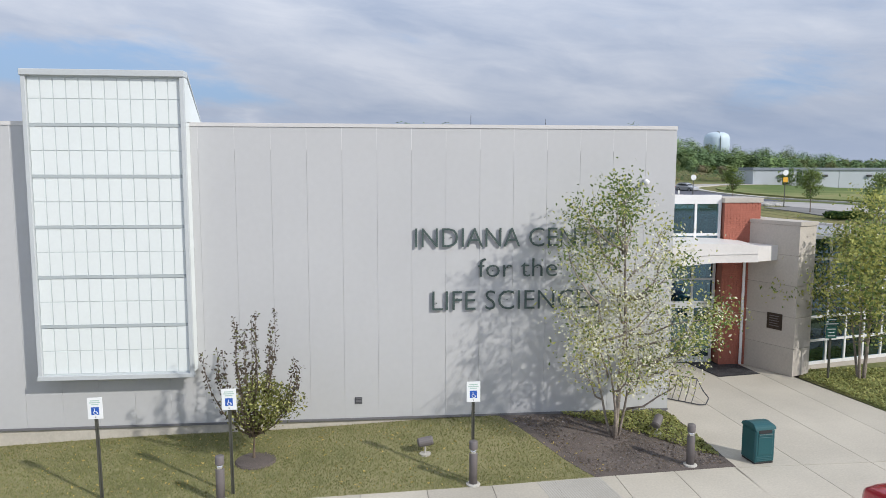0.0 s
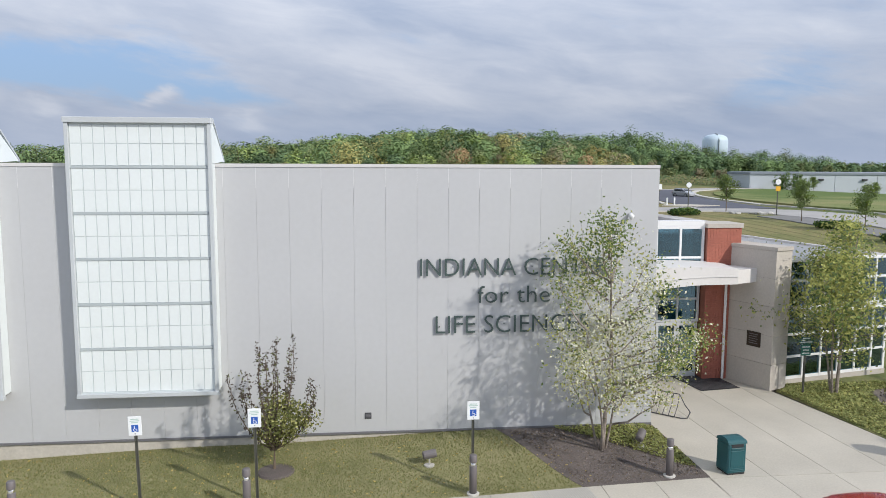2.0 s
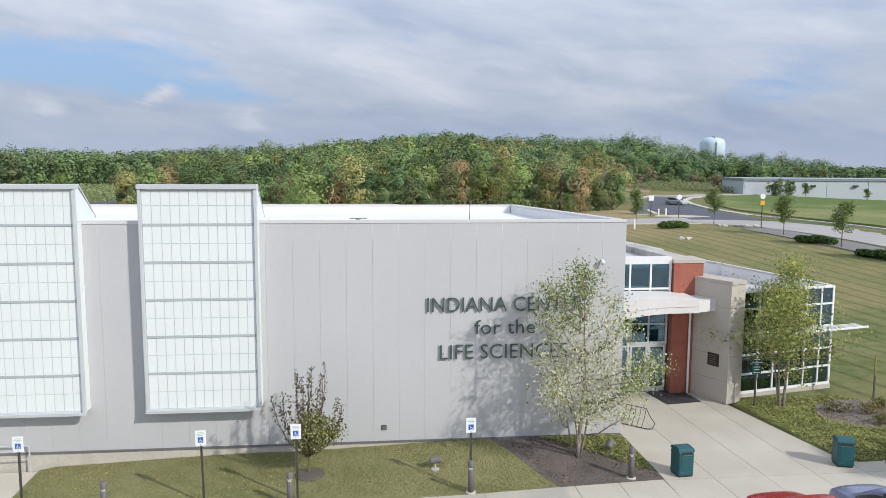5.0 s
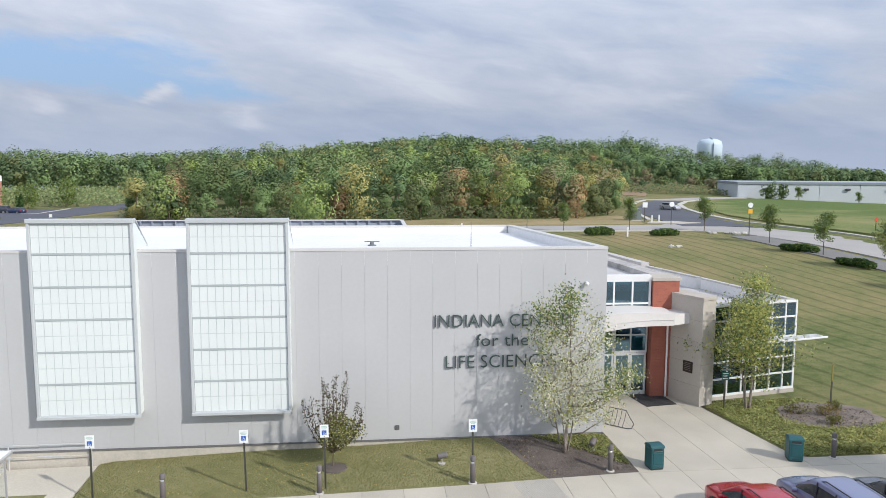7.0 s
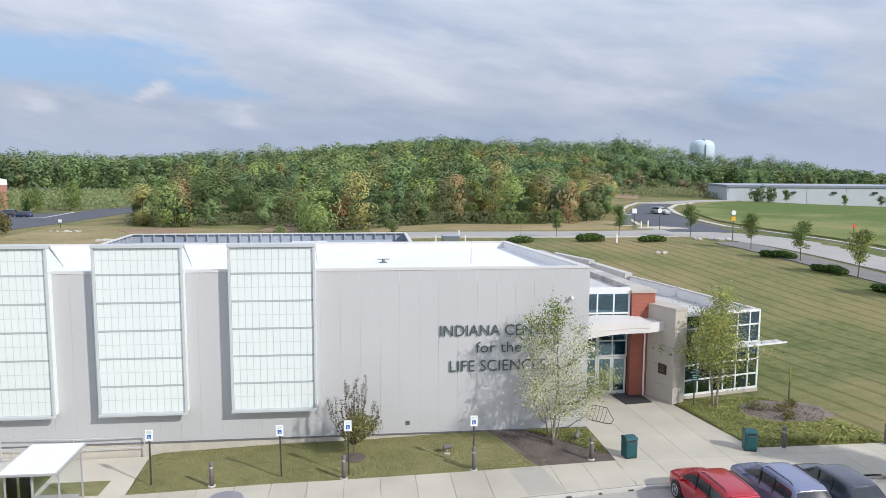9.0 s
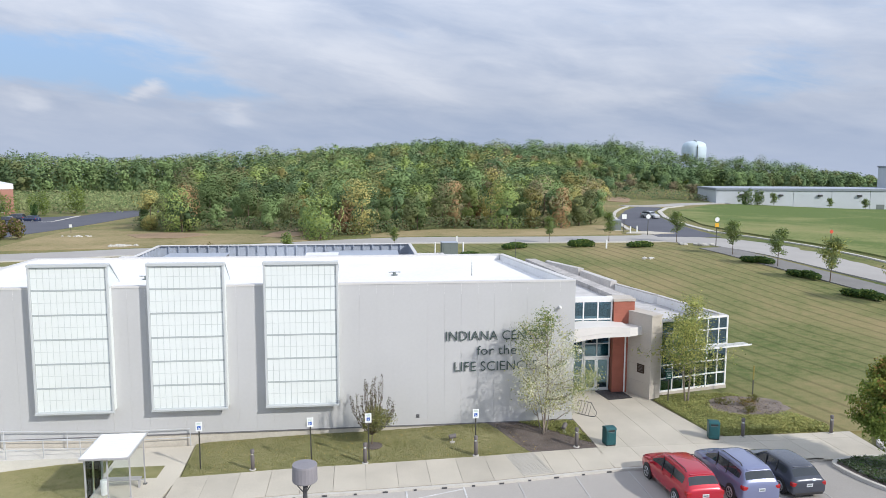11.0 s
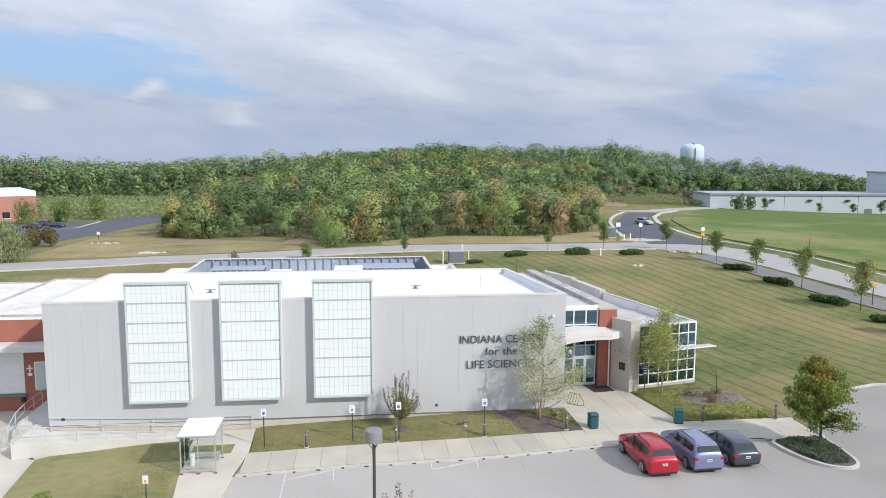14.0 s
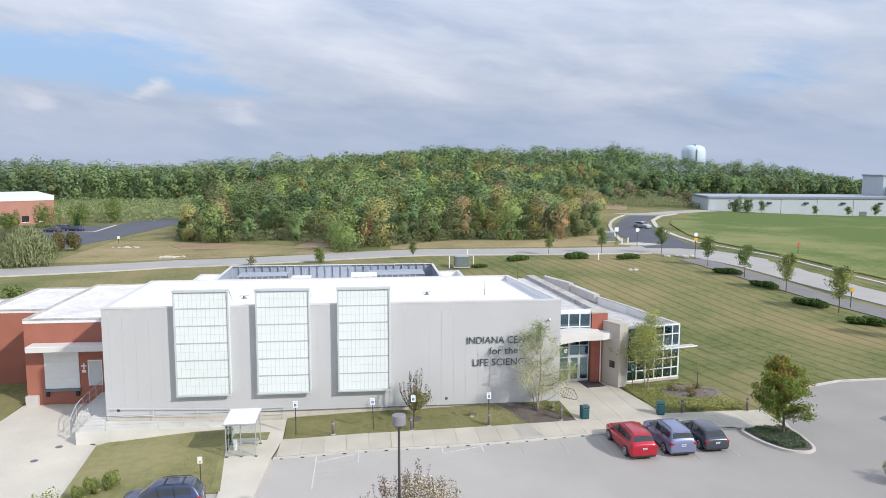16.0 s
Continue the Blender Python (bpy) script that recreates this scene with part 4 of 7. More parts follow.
def glazing(name, p, q, z0, z1, cols, rows, m_frame, label, bar=0.09, parent=None, inset=0.05, edge=0.10):
    """A framed wall of glass; cols and rows are the bars' places from 0 to 1."""
    m, w = wall_frame(p, q)
    t = thing(name, label, "window")
    t.matrix_world = m
    h = z1 - z0
    cols, rows = [0.0, *cols, 1.0], [0.0, *rows, 1.0]
    for i, c in enumerate(cols):
        x = c * w
        a, b = (x, x + edge) if i == 0 else (x - edge, x) if i == len(cols) - 1 else (x - bar / 2, x + bar / 2)
        part("upright_bar", box(B(), a, b, -0.05, 0.07, z0, z1, 0.006), m_frame, t)
    for i, r in enumerate(rows):
        z = z0 + r * h
        a, b = (z, z + edge) if i == 0 else (z - edge, z) if i == len(rows) - 1 else (z - bar / 2, z + bar / 2)
        for c0, c1 in zip(cols, cols[1:]):
            part("cross_bar", box(B(), c0 * w + 0.045, c1 * w - 0.045, -0.045, 0.065, a, b, 0.005), m_frame, t)
    for c0, c1 in zip(cols, cols[1:]):
        for r0, r1 in zip(rows, rows[1:]):
            part("pane", box(B(), c0 * w + 0.02, c1 * w - 0.02, 0.0, 0.015, z0 + r0 * h + 0.02, z0 + r1 * h - 0.02), M_GLASS, t)
    return t


ann = thing("entrance_annex", "entrance wing with brick pillar, precast pier and white roofs", "building")
# lobby behind the doors
LOB = [(9.0, 26.42), (15.0, 26.42), (13.2, 47.0), (6.4, 45.0), (7.75, 33.4), (8.5, 26.6)]
part("lobby_floor", prism(B(), LOB, -0.2, 0.02), M_INSIDE, ann)
part("lobby_ceiling", prism(B(), LOB, 5.6, 5.95), M_ROOFD, ann, "white membrane roof of the lobby")
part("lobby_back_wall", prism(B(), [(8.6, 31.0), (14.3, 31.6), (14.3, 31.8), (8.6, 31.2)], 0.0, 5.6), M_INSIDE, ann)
part("lobby_side_wall", prism(B(), [(14.95, 26.45), (15.2, 26.45), (13.4, 47.0), (13.15, 47.0)], 0.0, 6.0), M_PRECAST, ann)
part("lobby_rear_wall", prism(B(), [(6.3, 45.0), (13.3, 47.0), (13.3, 47.25), (6.3, 45.25)], 0.0, 6.0), M_PRECAST, ann)
part("head_fascia", prism(B(), [(8.95, 26.0), (13.55, 26.0), (13.55, 26.4), (8.95, 26.4)], 6.28, 6.50), M_WHITE, ann, "white roof fascia above the window")
part("roof_lip", prism(B(), [(14.3, 27.3), (15.25, 27.3), (13.45, 47.1), (12.5, 47.1)], 5.9, 6.28), M_LIP, ann)
# Strip behind the canopy, in the same dimmed indoor grey.
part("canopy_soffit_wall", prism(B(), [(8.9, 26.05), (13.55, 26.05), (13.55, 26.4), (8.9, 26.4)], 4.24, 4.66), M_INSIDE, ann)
glazing("lobby_window", (9.02, 26.05), (13.55, 26.05), 4.66, 6.28, (0.12, 0.34, 0.56, 0.78), (0.22,), M_WHITE, "white-framed band of blue-grey lobby windows above the canopy", 0.09, edge=0.11)
glazing("storefront", (8.95, 26.3), (11.72, 26.3), 0.0, 4.24, (0.33, 0.66), (0.26, 0.52, 0.74), M_FRAME, "grey-framed glass storefront beside the doors", 0.08)
glazing("transom_window", (11.72, 26.3), (13.55, 26.3), 2.32, 4.24, (0.5,), (0.5,), M_FRAME, "grey-framed transom windows above the doors", 0.08)
for k in range(2):
    d = thing("entrance_door", "grey aluminium and glass entrance door, shut", "door", "pair of entrance doors", at=(11.76 + 0.88 * k, 26.3, 0.0))
    for a, b in ((0.0, 0.11), (0.765, 0.875)):
        part("stile", box(B(), a, b, -0.03, 0.03, 0.02, 2.3, 0.006), M_FRAME, d)
    for a, b in ((0.02, 0.24), (2.16, 2.3)):
        part("rail", box(B(), 0.112, 0.763, -0.028, 0.028, a, b, 0.006), M_FRAME, d)
    part("pane", box(B(), 0.10, 0.775, -0.006, 0.006, 0.2, 2.2), M_GLASS, d)
    hx = 0.70 if k == 0 else 0.17
    part("pull_handle", tube(B(), [(hx, -0.03, 0.9), (hx, -0.09, 0.92), (hx, -0.09, 1.28), (hx, -0.03, 1.30)], 0.014, 6), M_CHROME, d)
# brick pillar with its courses, laid at the end
PILLAR = (13.60, 15.03, 25.85, 6.22)
part("pillar_core", prism(B(), [(13.615, 25.87), (15.02, 25.87), (15.05, 27.2), (13.62, 27.2)], 0.0, 6.2), M_MORTAR, ann)
part("pillar_cap", box(B(), 13.55, 15.09, 25.80, 27.25, 6.22, 6.40, 0.01), M_PRECAST, ann, "pale stone cap of the brick pillar")
part("rain_pipe", tube(B(), [(14.42, 25.74, 0.05), (14.42, 25.74, 4.3)], 0.055, 8), M_WHITE, ann, "white downpipe")
# precast pier
PA, PB, PC, PD = Vector((14.42, 26.30)), Vector((15.5, 24.02)), Vector((16.35, 24.38)), Vector((15.45, 26.72))
part("pier_core", prism(B(), [tuple(p + (PA + PC - 2 * p) * 0.02) for p in (PA, PB, PC, PD)], -0.2, 5.48), M_WALKJ, ann)
zs = [0.0, 1.02, 2.16, 3.30, 4.40, 5.48]
for z0, z1 in zip(zs, zs[1:]):
    for a, b in ((PA, PB), (PB, PC)):
        m, w = wall_frame(a, b)
        bm = B()
        box(bm, 0.0, w, 0.0, 0.07, z0 + 0.006, z1 - 0.006, 0.006, m)
        part("precast_panel", bm, M_PRECAST, ann)
m, w = wall_frame(PA, PB)
part("pier_cap", prism(B(), [tuple(p + (p - (PA + PC) / 2).normalized() * 0.05) for p in (PA, PB, PC, PD)], 5.48, 5.62), M_PRECAST, ann, "pale stone cap of the pier")
plq = thing("wall_plaque", "dark bronze plaque on the precast pier", "plaque")
plq.matrix_world = m
part("plate", box(B(), w * 0.56, w * 0.56 + 0.62, -0.03, 0.0, 1.62, 2.22, 0.01), M_BRONZE, plq)
for k in range(5):
    part("text_bar", box(B(), w * 0.56 + 0.1, w * 0.56 + 0.5 - 0.05 * (k % 2), -0.034, -0.028, 2.10 - 0.09 * k, 2.13 - 0.09 * k), M_BOLL, plq)

# arched canopy
def canopy():
    t = thing("entrance_canopy", "pale arched metal canopy over the entrance doors", "canopy")
    n, xa, xb = 14, 8.95, 14.2
    zt = lambda u: 4.70 + 0.16 * (1 - ((u - 0.55) / 0.55) ** 2) - 0.60 * max(0, 0.5 - u) ** 1.5
    zb = lambda u: 4.16 - 1.05 * max(0.0, 0.78 - u) ** 2.0
    yf = lambda u: 24.15 + 0.25 * u
    bm = B()
    rows = []
    for i in range(n + 1):
        u = i / n
        x = xa + (xb - xa) * u
        rows.append([bm.verts.new(c) for c in ((x, yf(u), zb(u)), (x, yf(u), zt(u)), (x, 26.0, zt(u) + 0.06), (x, 26.0, 4.22))])
    for a, b in zip(rows, rows[1:]):
        for k in range(4):
            bm.faces.new((a[k], a[(k + 1) % 4], b[(k + 1) % 4], b[k]))
    bm.faces.new(rows[0][::-1]), bm.faces.new(rows[-1])
    bmesh.ops.recalc_face_normals(bm, faces=bm.faces)
    part("arched_body", bm, M_CANOPY, t)
    part("return_box", prism(B(), [(14.2, 24.4), (15.18, 24.78), (14.78, 25.8), (14.2, 25.8)], 4.18, 4.72), M_CANOPY, t)
    bm = B()
    for i in range(n):
        u0, u1 = i / n, (i + 1) / n
        x0, x1 = xa + (xb - xa) * u0, xa + (xb - xa) * u1
        c = [(x0, yf(u0) - 0.02, zb(u0) + 0.30), (x1, yf(u1) - 0.02, zb(u1) + 0.30)]
        tube(bm, c, 0.012, 4)
    part("trim_line", bm, M_COPING, t)
    return t


canopy()
# wall lamp beside the doors
lp = thing("wall_lamp", "white round wall lamp beside the doors", "lamp", at=(10.95, 24.75, 3.22))
part("globe", turned(B(), [(0.04, -0.2), (0.13, -0.12), (0.16, 0.0), (0.12, 0.11), (0.04, 0.15)], 12), M_WHITE, lp, smooth=True)
part("stem", tube(B(), [(0, 0.0, 0.12), (0, 0.05, 0.85)], 0.02, 6), M_DARK, lp)

# glazed annex
GA, GB, GC, GD = (16.45, 25.05), (21.95, 26.38), (20.35, 34.2), (14.95, 32.9)
glazing("annex_glass_wall", GA, GB, 0.12, 5.02, (0.035, 0.205, 0.37, 0.535, 0.70, 0.86), (0.19, 0.375, 0.60, 0.82), M_WHITE, "white-framed glass front of the annex", 0.09, edge=0.12)
glazing("annex_glass_side", GB, GC, 0.12, 5.02, (0.2, 0.4, 0.6, 0.8), (0.19, 0.375, 0.60, 0.82), M_WHITE, "white-framed glass side of the annex", 0.09, edge=0.12)
part("annex_plinth", prism(B(), [(16.42, 25.0), (22.0, 26.33), (20.4, 34.25), (14.9, 32.95)], -0.3, 0.12), M_PRECAST, ann)
part("annex_floor", prism(B(), [(16.6, 25.3), (21.7, 26.6), (20.2, 33.9), (15.1, 32.6)], 0.12, 0.15), M_INSIDE, ann)
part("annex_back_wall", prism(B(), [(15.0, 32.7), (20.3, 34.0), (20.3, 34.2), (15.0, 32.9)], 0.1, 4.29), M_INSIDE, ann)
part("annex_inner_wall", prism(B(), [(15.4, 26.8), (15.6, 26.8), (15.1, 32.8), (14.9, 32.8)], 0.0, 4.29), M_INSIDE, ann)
part("annex_roof", prism(B(), [(15.6, 25.6), (21.6, 26.7), (20.1, 34.35), (14.4, 33.7)], 4.30, 4.34), M_ROOFD, ann, "white membrane roof of the annex")
parapet([(16.52, 25.16), (21.84, 26.46), (20.27, 34.3), (14.95, 33.0)], 0.22, 4.3, 5.04, ann, m_cap=M_PALECAP, skip=(2, 3))
GAL = [(14.85, 33.2), (20.3, 34.31), (18.85, 40.0), (17.95, 46.0), (15.9, 51.3), (11.0, 50.0)]
part("gallery_wall", prism(B(), GAL, -0.3, 4.2), M_PRECAST, ann)
part("gallery_roof", prism(B(), [(14.9, 33.5), (20.1, 34.5), (18.7, 40.0), (17.8, 45.9), (15.8, 51.1), (11.2, 49.9)], 4.2, 4.23), M_ROOFD, ann)
parapet(GAL, 0.25, 4.15, 5.04, ann, m_cap=M_PALECAP, skip=(0,))
part("step_wall", prism(B(), [(18.35, 39.9), (18.95, 39.9), (18.1, 46.2), (17.55, 46.0)], 4.4, 5.24), M_PALECAP, ann)
part("step_wall", prism(B(), [(17.4, 46.21), (17.95, 46.21), (16.05, 52.0), (15.6, 51.5)], 4.4, 5.44), M_PALECAP, ann)

# sunshade blade
ss_t = thing("sunshade", "white horizontal sunshade blades along the glass wall", "sunshade")
m, w = wall_frame(GA, GB)
ss_t.matrix_world = m
for k in range(4):
    part("blade", box(B(), 0.5, w + 1.3, -0.80 + 0.2 * k, -0.73 + 0.2 * k, 3.03, 3.07, 0.01), M_FRAME, ss_t)
part("fascia", box(B(), 0.45, w + 1.35, -0.90, -0.84, 3.0, 3.10, 0.012), M_WHITE, ss_t)
for k in range(6):
    x = 0.6 + k * (w + 0.6) / 5
    part("bracket", box(B(), x - 0.03, x + 0.03, -0.84, -0.05, 2.98, 3.025), M_FRAME, ss_t)

# ---- rear wing with its roof screen ----
rear = thing("rear_wing", "lower rear wing with white roof and screened plant yard", "building")
part("wall", prism(B(), [(-24.6, 33.4), (4.8, 33.4), (4.8, 48.6), (-24.6, 48.6)], -0.5, 6.0), M_PANEL, rear)
part("roof", prism(B(), [(-24.4, 33.5), (4.6, 33.5), (4.6, 48.4), (-24.4, 48.4)], 6.0, 6.05), M_ROOF, rear)
parapet([(-24.6, 33.45), (4.8, 33.45), (4.8, 48.6), (-24.6, 48.6)], 0.3, 5.9, 6.75, rear)
scr = thing("roof_screen", "blue-grey panelled screen round the roof plant yard", "screen wall")
SX0, SX1, SY0, SY1, SZ0, SZ1 = -20.9, 1.5, 35.0, 47.0, 6.05, 7.88
for (xa, ya), (xb, yb) in (((SX0, SY1), (SX1, SY1)), ((SX0, SY0), (SX0, SY1)), ((SX1, SY1), (SX1, SY0))):
    m, w = wall_frame((xa, ya), (xb, yb))
    n = int(w / 0.86)
    for k in range(n):
        x0, x1 = k * w / n, (k + 1) * w / n
        bm = B()
        box(bm, x0 + 0.02, x1 - 0.02, 0.02, 0.06, SZ0, SZ1 - 0.1, 0.004, m)
        part("screen_panel", bm, M_SCREEN, scr)
        bm = B()
        box(bm, x0 - 0.05, x0 + 0.05, -0.16, 0.018, SZ0, SZ1 - 0.04, 0.0, m)
        part("screen_post", bm, M_SCREEN, scr)
    bm = B()
    box(bm, -0.05, w + 0.05, -0.18, 0.1, SZ1 - 0.08, SZ1, 0.01, m)
    part("top_rail", bm, M_COPING, scr)
for x0, x1, y0, y1, z1, nm in ((-19.6, -14.6, 43.0, 45.5, 7.25, "louvred"), (-5.8, 0.2, 42.6, 45.8, 7.3, "louvred"), (-14.0, -12.0, 42.5, 44.5, 7.0, "white"), (-7.6, -5.0, 40.0, 42.6, 7.55, "white")):
    u = thing("roof_unit", f"{nm} metal plant unit on the rear roof", "air conditioner", "roof plant", at=((x0 + x1) / 2, (y0 + y1) / 2, 6.05))
    w, d, h = (x1 - x0) / 2, (y1 - y0) / 2, z1 - 6.05
    mm = M_SCREEN if nm == "louvred" else M_WHITE
    part("casing", box(B(), -w, w, -d, d, 0.1, h, 0.03), M_FLASH if nm == "louvred" else M_UTIL, u)
    part("lid", box(B(), -w - 0.06, w + 0.06, -d - 0.06, d + 0.06, h, h + 0.09, 0.02), mm, u)
    for k in range(int(2 * w / 0.62)):
        part("louvre_post", box(B(), -w + 0.62 * k, -w + 0.62 * k + 0.12, -d - 0.05, -d - 0.005, 0.1, h), mm, u)

# ---- left brick wing and loading dock ----
dock = thing("dock_wing", "low red brick wing with loading dock and white roofs", "building")
part("wall", prism(B(), [(-34.35, 27.0), (-25.9, 27.0), (-25.9, 44.0), (-34.35, 44.0)], -1.2, 6.2), M_BRICK, dock)
part("roof", prism(B(), [(-34.2, 27.2), (-26.0, 27.2), (-26.0, 44.0), (-34.2, 44.0)], 6.2, 6.25), M_ROOFW, dock)
parapet([(-34.37, 26.97), (-25.9, 26.97), (-25.9, 44.2), (-34.37, 44.2)], 0.3, 6.15, 6.5, dock, m_cap=M_LIP)
for x0, x1, y1 in ((-40.4, -34.36, 44.6), (-62.0, -40.404, 38.6)):
    part("west_wall", prism(B(), [(x0, 33.0), (x1, 33.0), (x1, y1), (x0, y1)], -1.2, 5.9), M_BRICK, dock)
    part("west_roof", prism(B(), [(x0, 33.1), (x1, 33.1), (x1, y1 - 0.1), (x0, y1 - 0.1)], 5.9, 5.95), M_ROOFW, dock)
    parapet([(x0, 32.97), (x1, 32.97), (x1, y1 + 0.1), (x0, y1 + 0.1)], 0.3, 5.85, 6.15, dock, m_cap=M_LIP)
part("dock_canopy", box(B(), -33.7, -25.95, 25.5, 26.95, 4.02, 4.5, 0.03), M_CANOPY, dock, "pale metal canopy over the dock")
dd = thing("dock_door", "white roll-up loading dock door, shut", "door", at=(-31.5, 27.0, 0.55))
for k in range(7):
    part("door_section", box(B(), -1.38, 1.38, -0.06, -0.005, 0.02 + 0.47 * k, 0.487 + 0.47 * k, 0.004), M_WHITE, dd)
part("bumper_plate", box(B(), -1.45, 1.45, -0.20, -0.005, -0.22, 0.0, 0.02), M_UTIL, dd)
for x in (-1.3, 1.1):
    part("bumper", box(B(), x, x + 0.25, -0.28, -0.005, -0.62, -0.23, 0.02), M_BLACK, dd)
md = thing("service_door", "grey steel service door on the dock landing", "door", at=(-28.85, 27.0, 0.75))
part("leaf", box(B(), -0.5, 0.5, -0.06, -0.005, 0.0, 2.1, 0.01), M_FRAME, md)
part("frame", box(B(), -0.58, 0.58, -0.03, -0.004, 0.0, 2.2, 0.006), M_WHITE, md)
part("knob", turned(B(), [(0.03, -0.02), (0.04, 0.0), (0.03, 0.02)], 8, (0.38, -0.09, 1.0)), M_CHROME, md)
dsn = thing("dock_notice", "white arrow-shaped notice on the brick wall", "sign", at=(-29.75, 26.99, 2.3))
part("plate_bar", box(B(), -0.22, 0.22, -0.02, -0.004, 0.1, 0.2), M_SIGN, dsn)
part("plate_stem", box(B(), -0.06, 0.06, -0.021, -0.004, -0.15, 0.4), M_SIGN, dsn)
part("plate_base", box(B(), -0.16, 0.16, -0.02, -0.004, -0.42, -0.2), M_SIGN, dsn)
part("corner_block", box(B(), -34.4, -33.4, 26.6, 26.99, -1.1, 0.05, 0.02), M_KERB, dock, "concrete corner block")


# ---- ramp, steps, rails ----
RF = [(-27.0, 17.55), (-21.0, 18.35), (-16.0, 18.75)]
rz = lambda x: 0.14 if x < -26.9 else (0.14 + (-0.28 - 0.14) * (x + 27.0) / 11.0)
ramp = thing("access_ramp", "pale concrete access ramp along the wall", "ramp")
for (xa, ya), (xb, yb) in zip(RF, RF[1:]):
    bm = B()
    prism(bm, [(xa, ya), (xb, yb), (xb, 19.97), (xa, 19.97)], -1.3, lambda x, y: rz(x))
    part("ramp_slab", bm, M_RAMP, ramp)
part("landing", prism(B(), [(-27.1, 17.55), (-27.004, 17.55), (-27.004, 19.97), (-27.1, 19.97)], -1.3, 0.16), M_RAMP, ramp)
part("landing", prism(B(), [(-27.1, 19.974), (-25.78, 19.974), (-25.78, 21.6), (-27.1, 21.6)], -1.3, 0.165), M_RAMP, ramp)
part("platform", prism(B(), [(-28.4, 21.604), (-25.78, 21.604), (-25.78, 26.95), (-28.4, 26.95)], -1.3, 0.17), M_RAMP, ramp)
for k in range(5):
    part("step", box(B(), -28.4, -27.104, 20.0 + 0.32 * k, 21.6, -1.1, -0.66 + 0.166 * k, 0.01), M_KERB, ramp)
RAILS = M_ALU


def railing(name, line, zf, step, label):
    t = thing(name, label, "railing", "ramp railings")
    pts = [Vector(p) for p in line]
    total = sum((b - a).length for a, b in zip(pts, pts[1:]))
    n = max(2, int(total / step))
    spots = []
    for i in range(n + 1):
        d = total * i / n
        for a, b in zip(pts, pts[1:]):
            l = (b - a).length
            if d <= l + 1e-6:
                spots.append(a.lerp(b, d / l))
                break
            d -= l
    for p in spots:
        part("post", tube(B(), [(p.x, p.y, zf(p.x, p.y) - 0.1), (p.x, p.y, zf(p.x, p.y) + 1.0)], 0.026, 6), RAILS, t)
    for h, r in ((1.0, 0.03), (0.5, 0.02)):
        part("rail", tube(B(), [(p.x, p.y, zf(p.x, p.y) + h) for p in spots], r, 6), RAILS, t)
    return t


railing("ramp_rail", [(-26.9, 17.65), (-21.0, 18.45), (-16.2, 18.82)], lambda x, y: rz(x), 1.62, "galvanised steel railing on the ramp's outer edge")
railing("ramp_rail", [(-25.5, 19.75), (-16.2, 19.80), (-12.6, 19.85)], lambda x, y: rz(min(x, -16.0)), 3.0, "galvanised steel railing along the building wall")
railing("ramp_rail", [(-27.02, 17.7), (-27.02, 19.9)], lambda x, y: 0.14, 1.1, "galvanised steel railing at the ramp landing")
railing("stair_rail", [(-28.32, 19.7), (-28.32, 21.65), (-28.32, 26.8)], lambda x, y: -0.72 + 0.88 * ss(19.8, 21.6, y), 1.2, "galvanised steel railing beside the dock stairs")

# ---- smoking shelter ----
def shelter():
    t = thing("smoking_shelter", "small glazed shelter with a white ribbed roof", "shelter", at=(-14.75, 14.1, -0.3))
    w, d = 0.98, 1.12
    for x in (-w, 0.0, w):
        for y in (-d, d):
            if x == 0.0 and y > 0:
                continue
            part("post", box(B(), x - 0.03, x + 0.03, y - 0.03, y + 0.03, 0.0, 2.30, 0.004), M_SHELT, t)
            part("foot", box(B(), x - 0.09, x + 0.09, y - 0.09, y + 0.09, 0.0, 0.03, 0.004), M_DARK, t)
    for z in (0.22, 2.25):
        for a, b in (((-w, -d), (w, -d)), ((-w, d), (w, d)), ((-w, -d), (-w, d)), ((w, -d), (w, d))):
            if z < 1 and b == (w, d) and a == (w, -d):
                continue
            part("rail", tube(B(), [(*a, z), (*b, z)], 0.03, 4), M_SHELT, t)
    for a, b in (((-w, -d), (0, -d)), ((0, -d), (w, -d)), ((-w, d), (w, d)), ((-w, -d), (-w, 0)), ((-w, 0), (-w, d))):
        m, l = wall_frame(a, b)
        bm = B()
        box(bm, 0.05, l - 0.05, -0.006, 0.006, 0.26, 2.2, 0, m)
        part("pane", bm, M_CLEAR, t)
    part("roof_tray", box(B(), -1.08, 1.08, -1.52, 1.55, 2.33, 2.43, 0.02), M_SHELT, t)
    for k in range(13):
        y = -1.5 + k * 0.2325
        part("roof_rib", box(B(), -1.05, 1.05, y, y + 0.224, 2.425, 2.46, 0.014), M_WHITE, t)
    for x in (-1.08, 1.05):
        part("roof_edge", box(B(), x, x + 0.03, -1.53, 1.56, 2.40, 2.475, 0.006), M_ALU, t)
    part("bench", box(B(), -0.9, 0.9, 0.62, 1.0, 0.42, 0.47, 0.01), M_SHELT, t)
    for x in (-0.8, 0.8):
        part("bench_leg", box(B(), x - 0.03, x + 0.03, 0.7, 0.9, 0.0, 0.42), M_SHELT, t)
    return t


shelter()
ash = thing("ash_bin", "small white ash bin inside the shelter", "bin", at=(-15.35, 14.2, -0.3))
part("body", turned(B(), [(0.14, 0.0), (0.16, 0.6), (0.12, 0.66)], 12), M_WHITE, ash)
part("lid", turned(B(), [(0.17, 0.66), (0.16, 0.72), (0.05, 0.76)], 12), M_SIGN, ash)

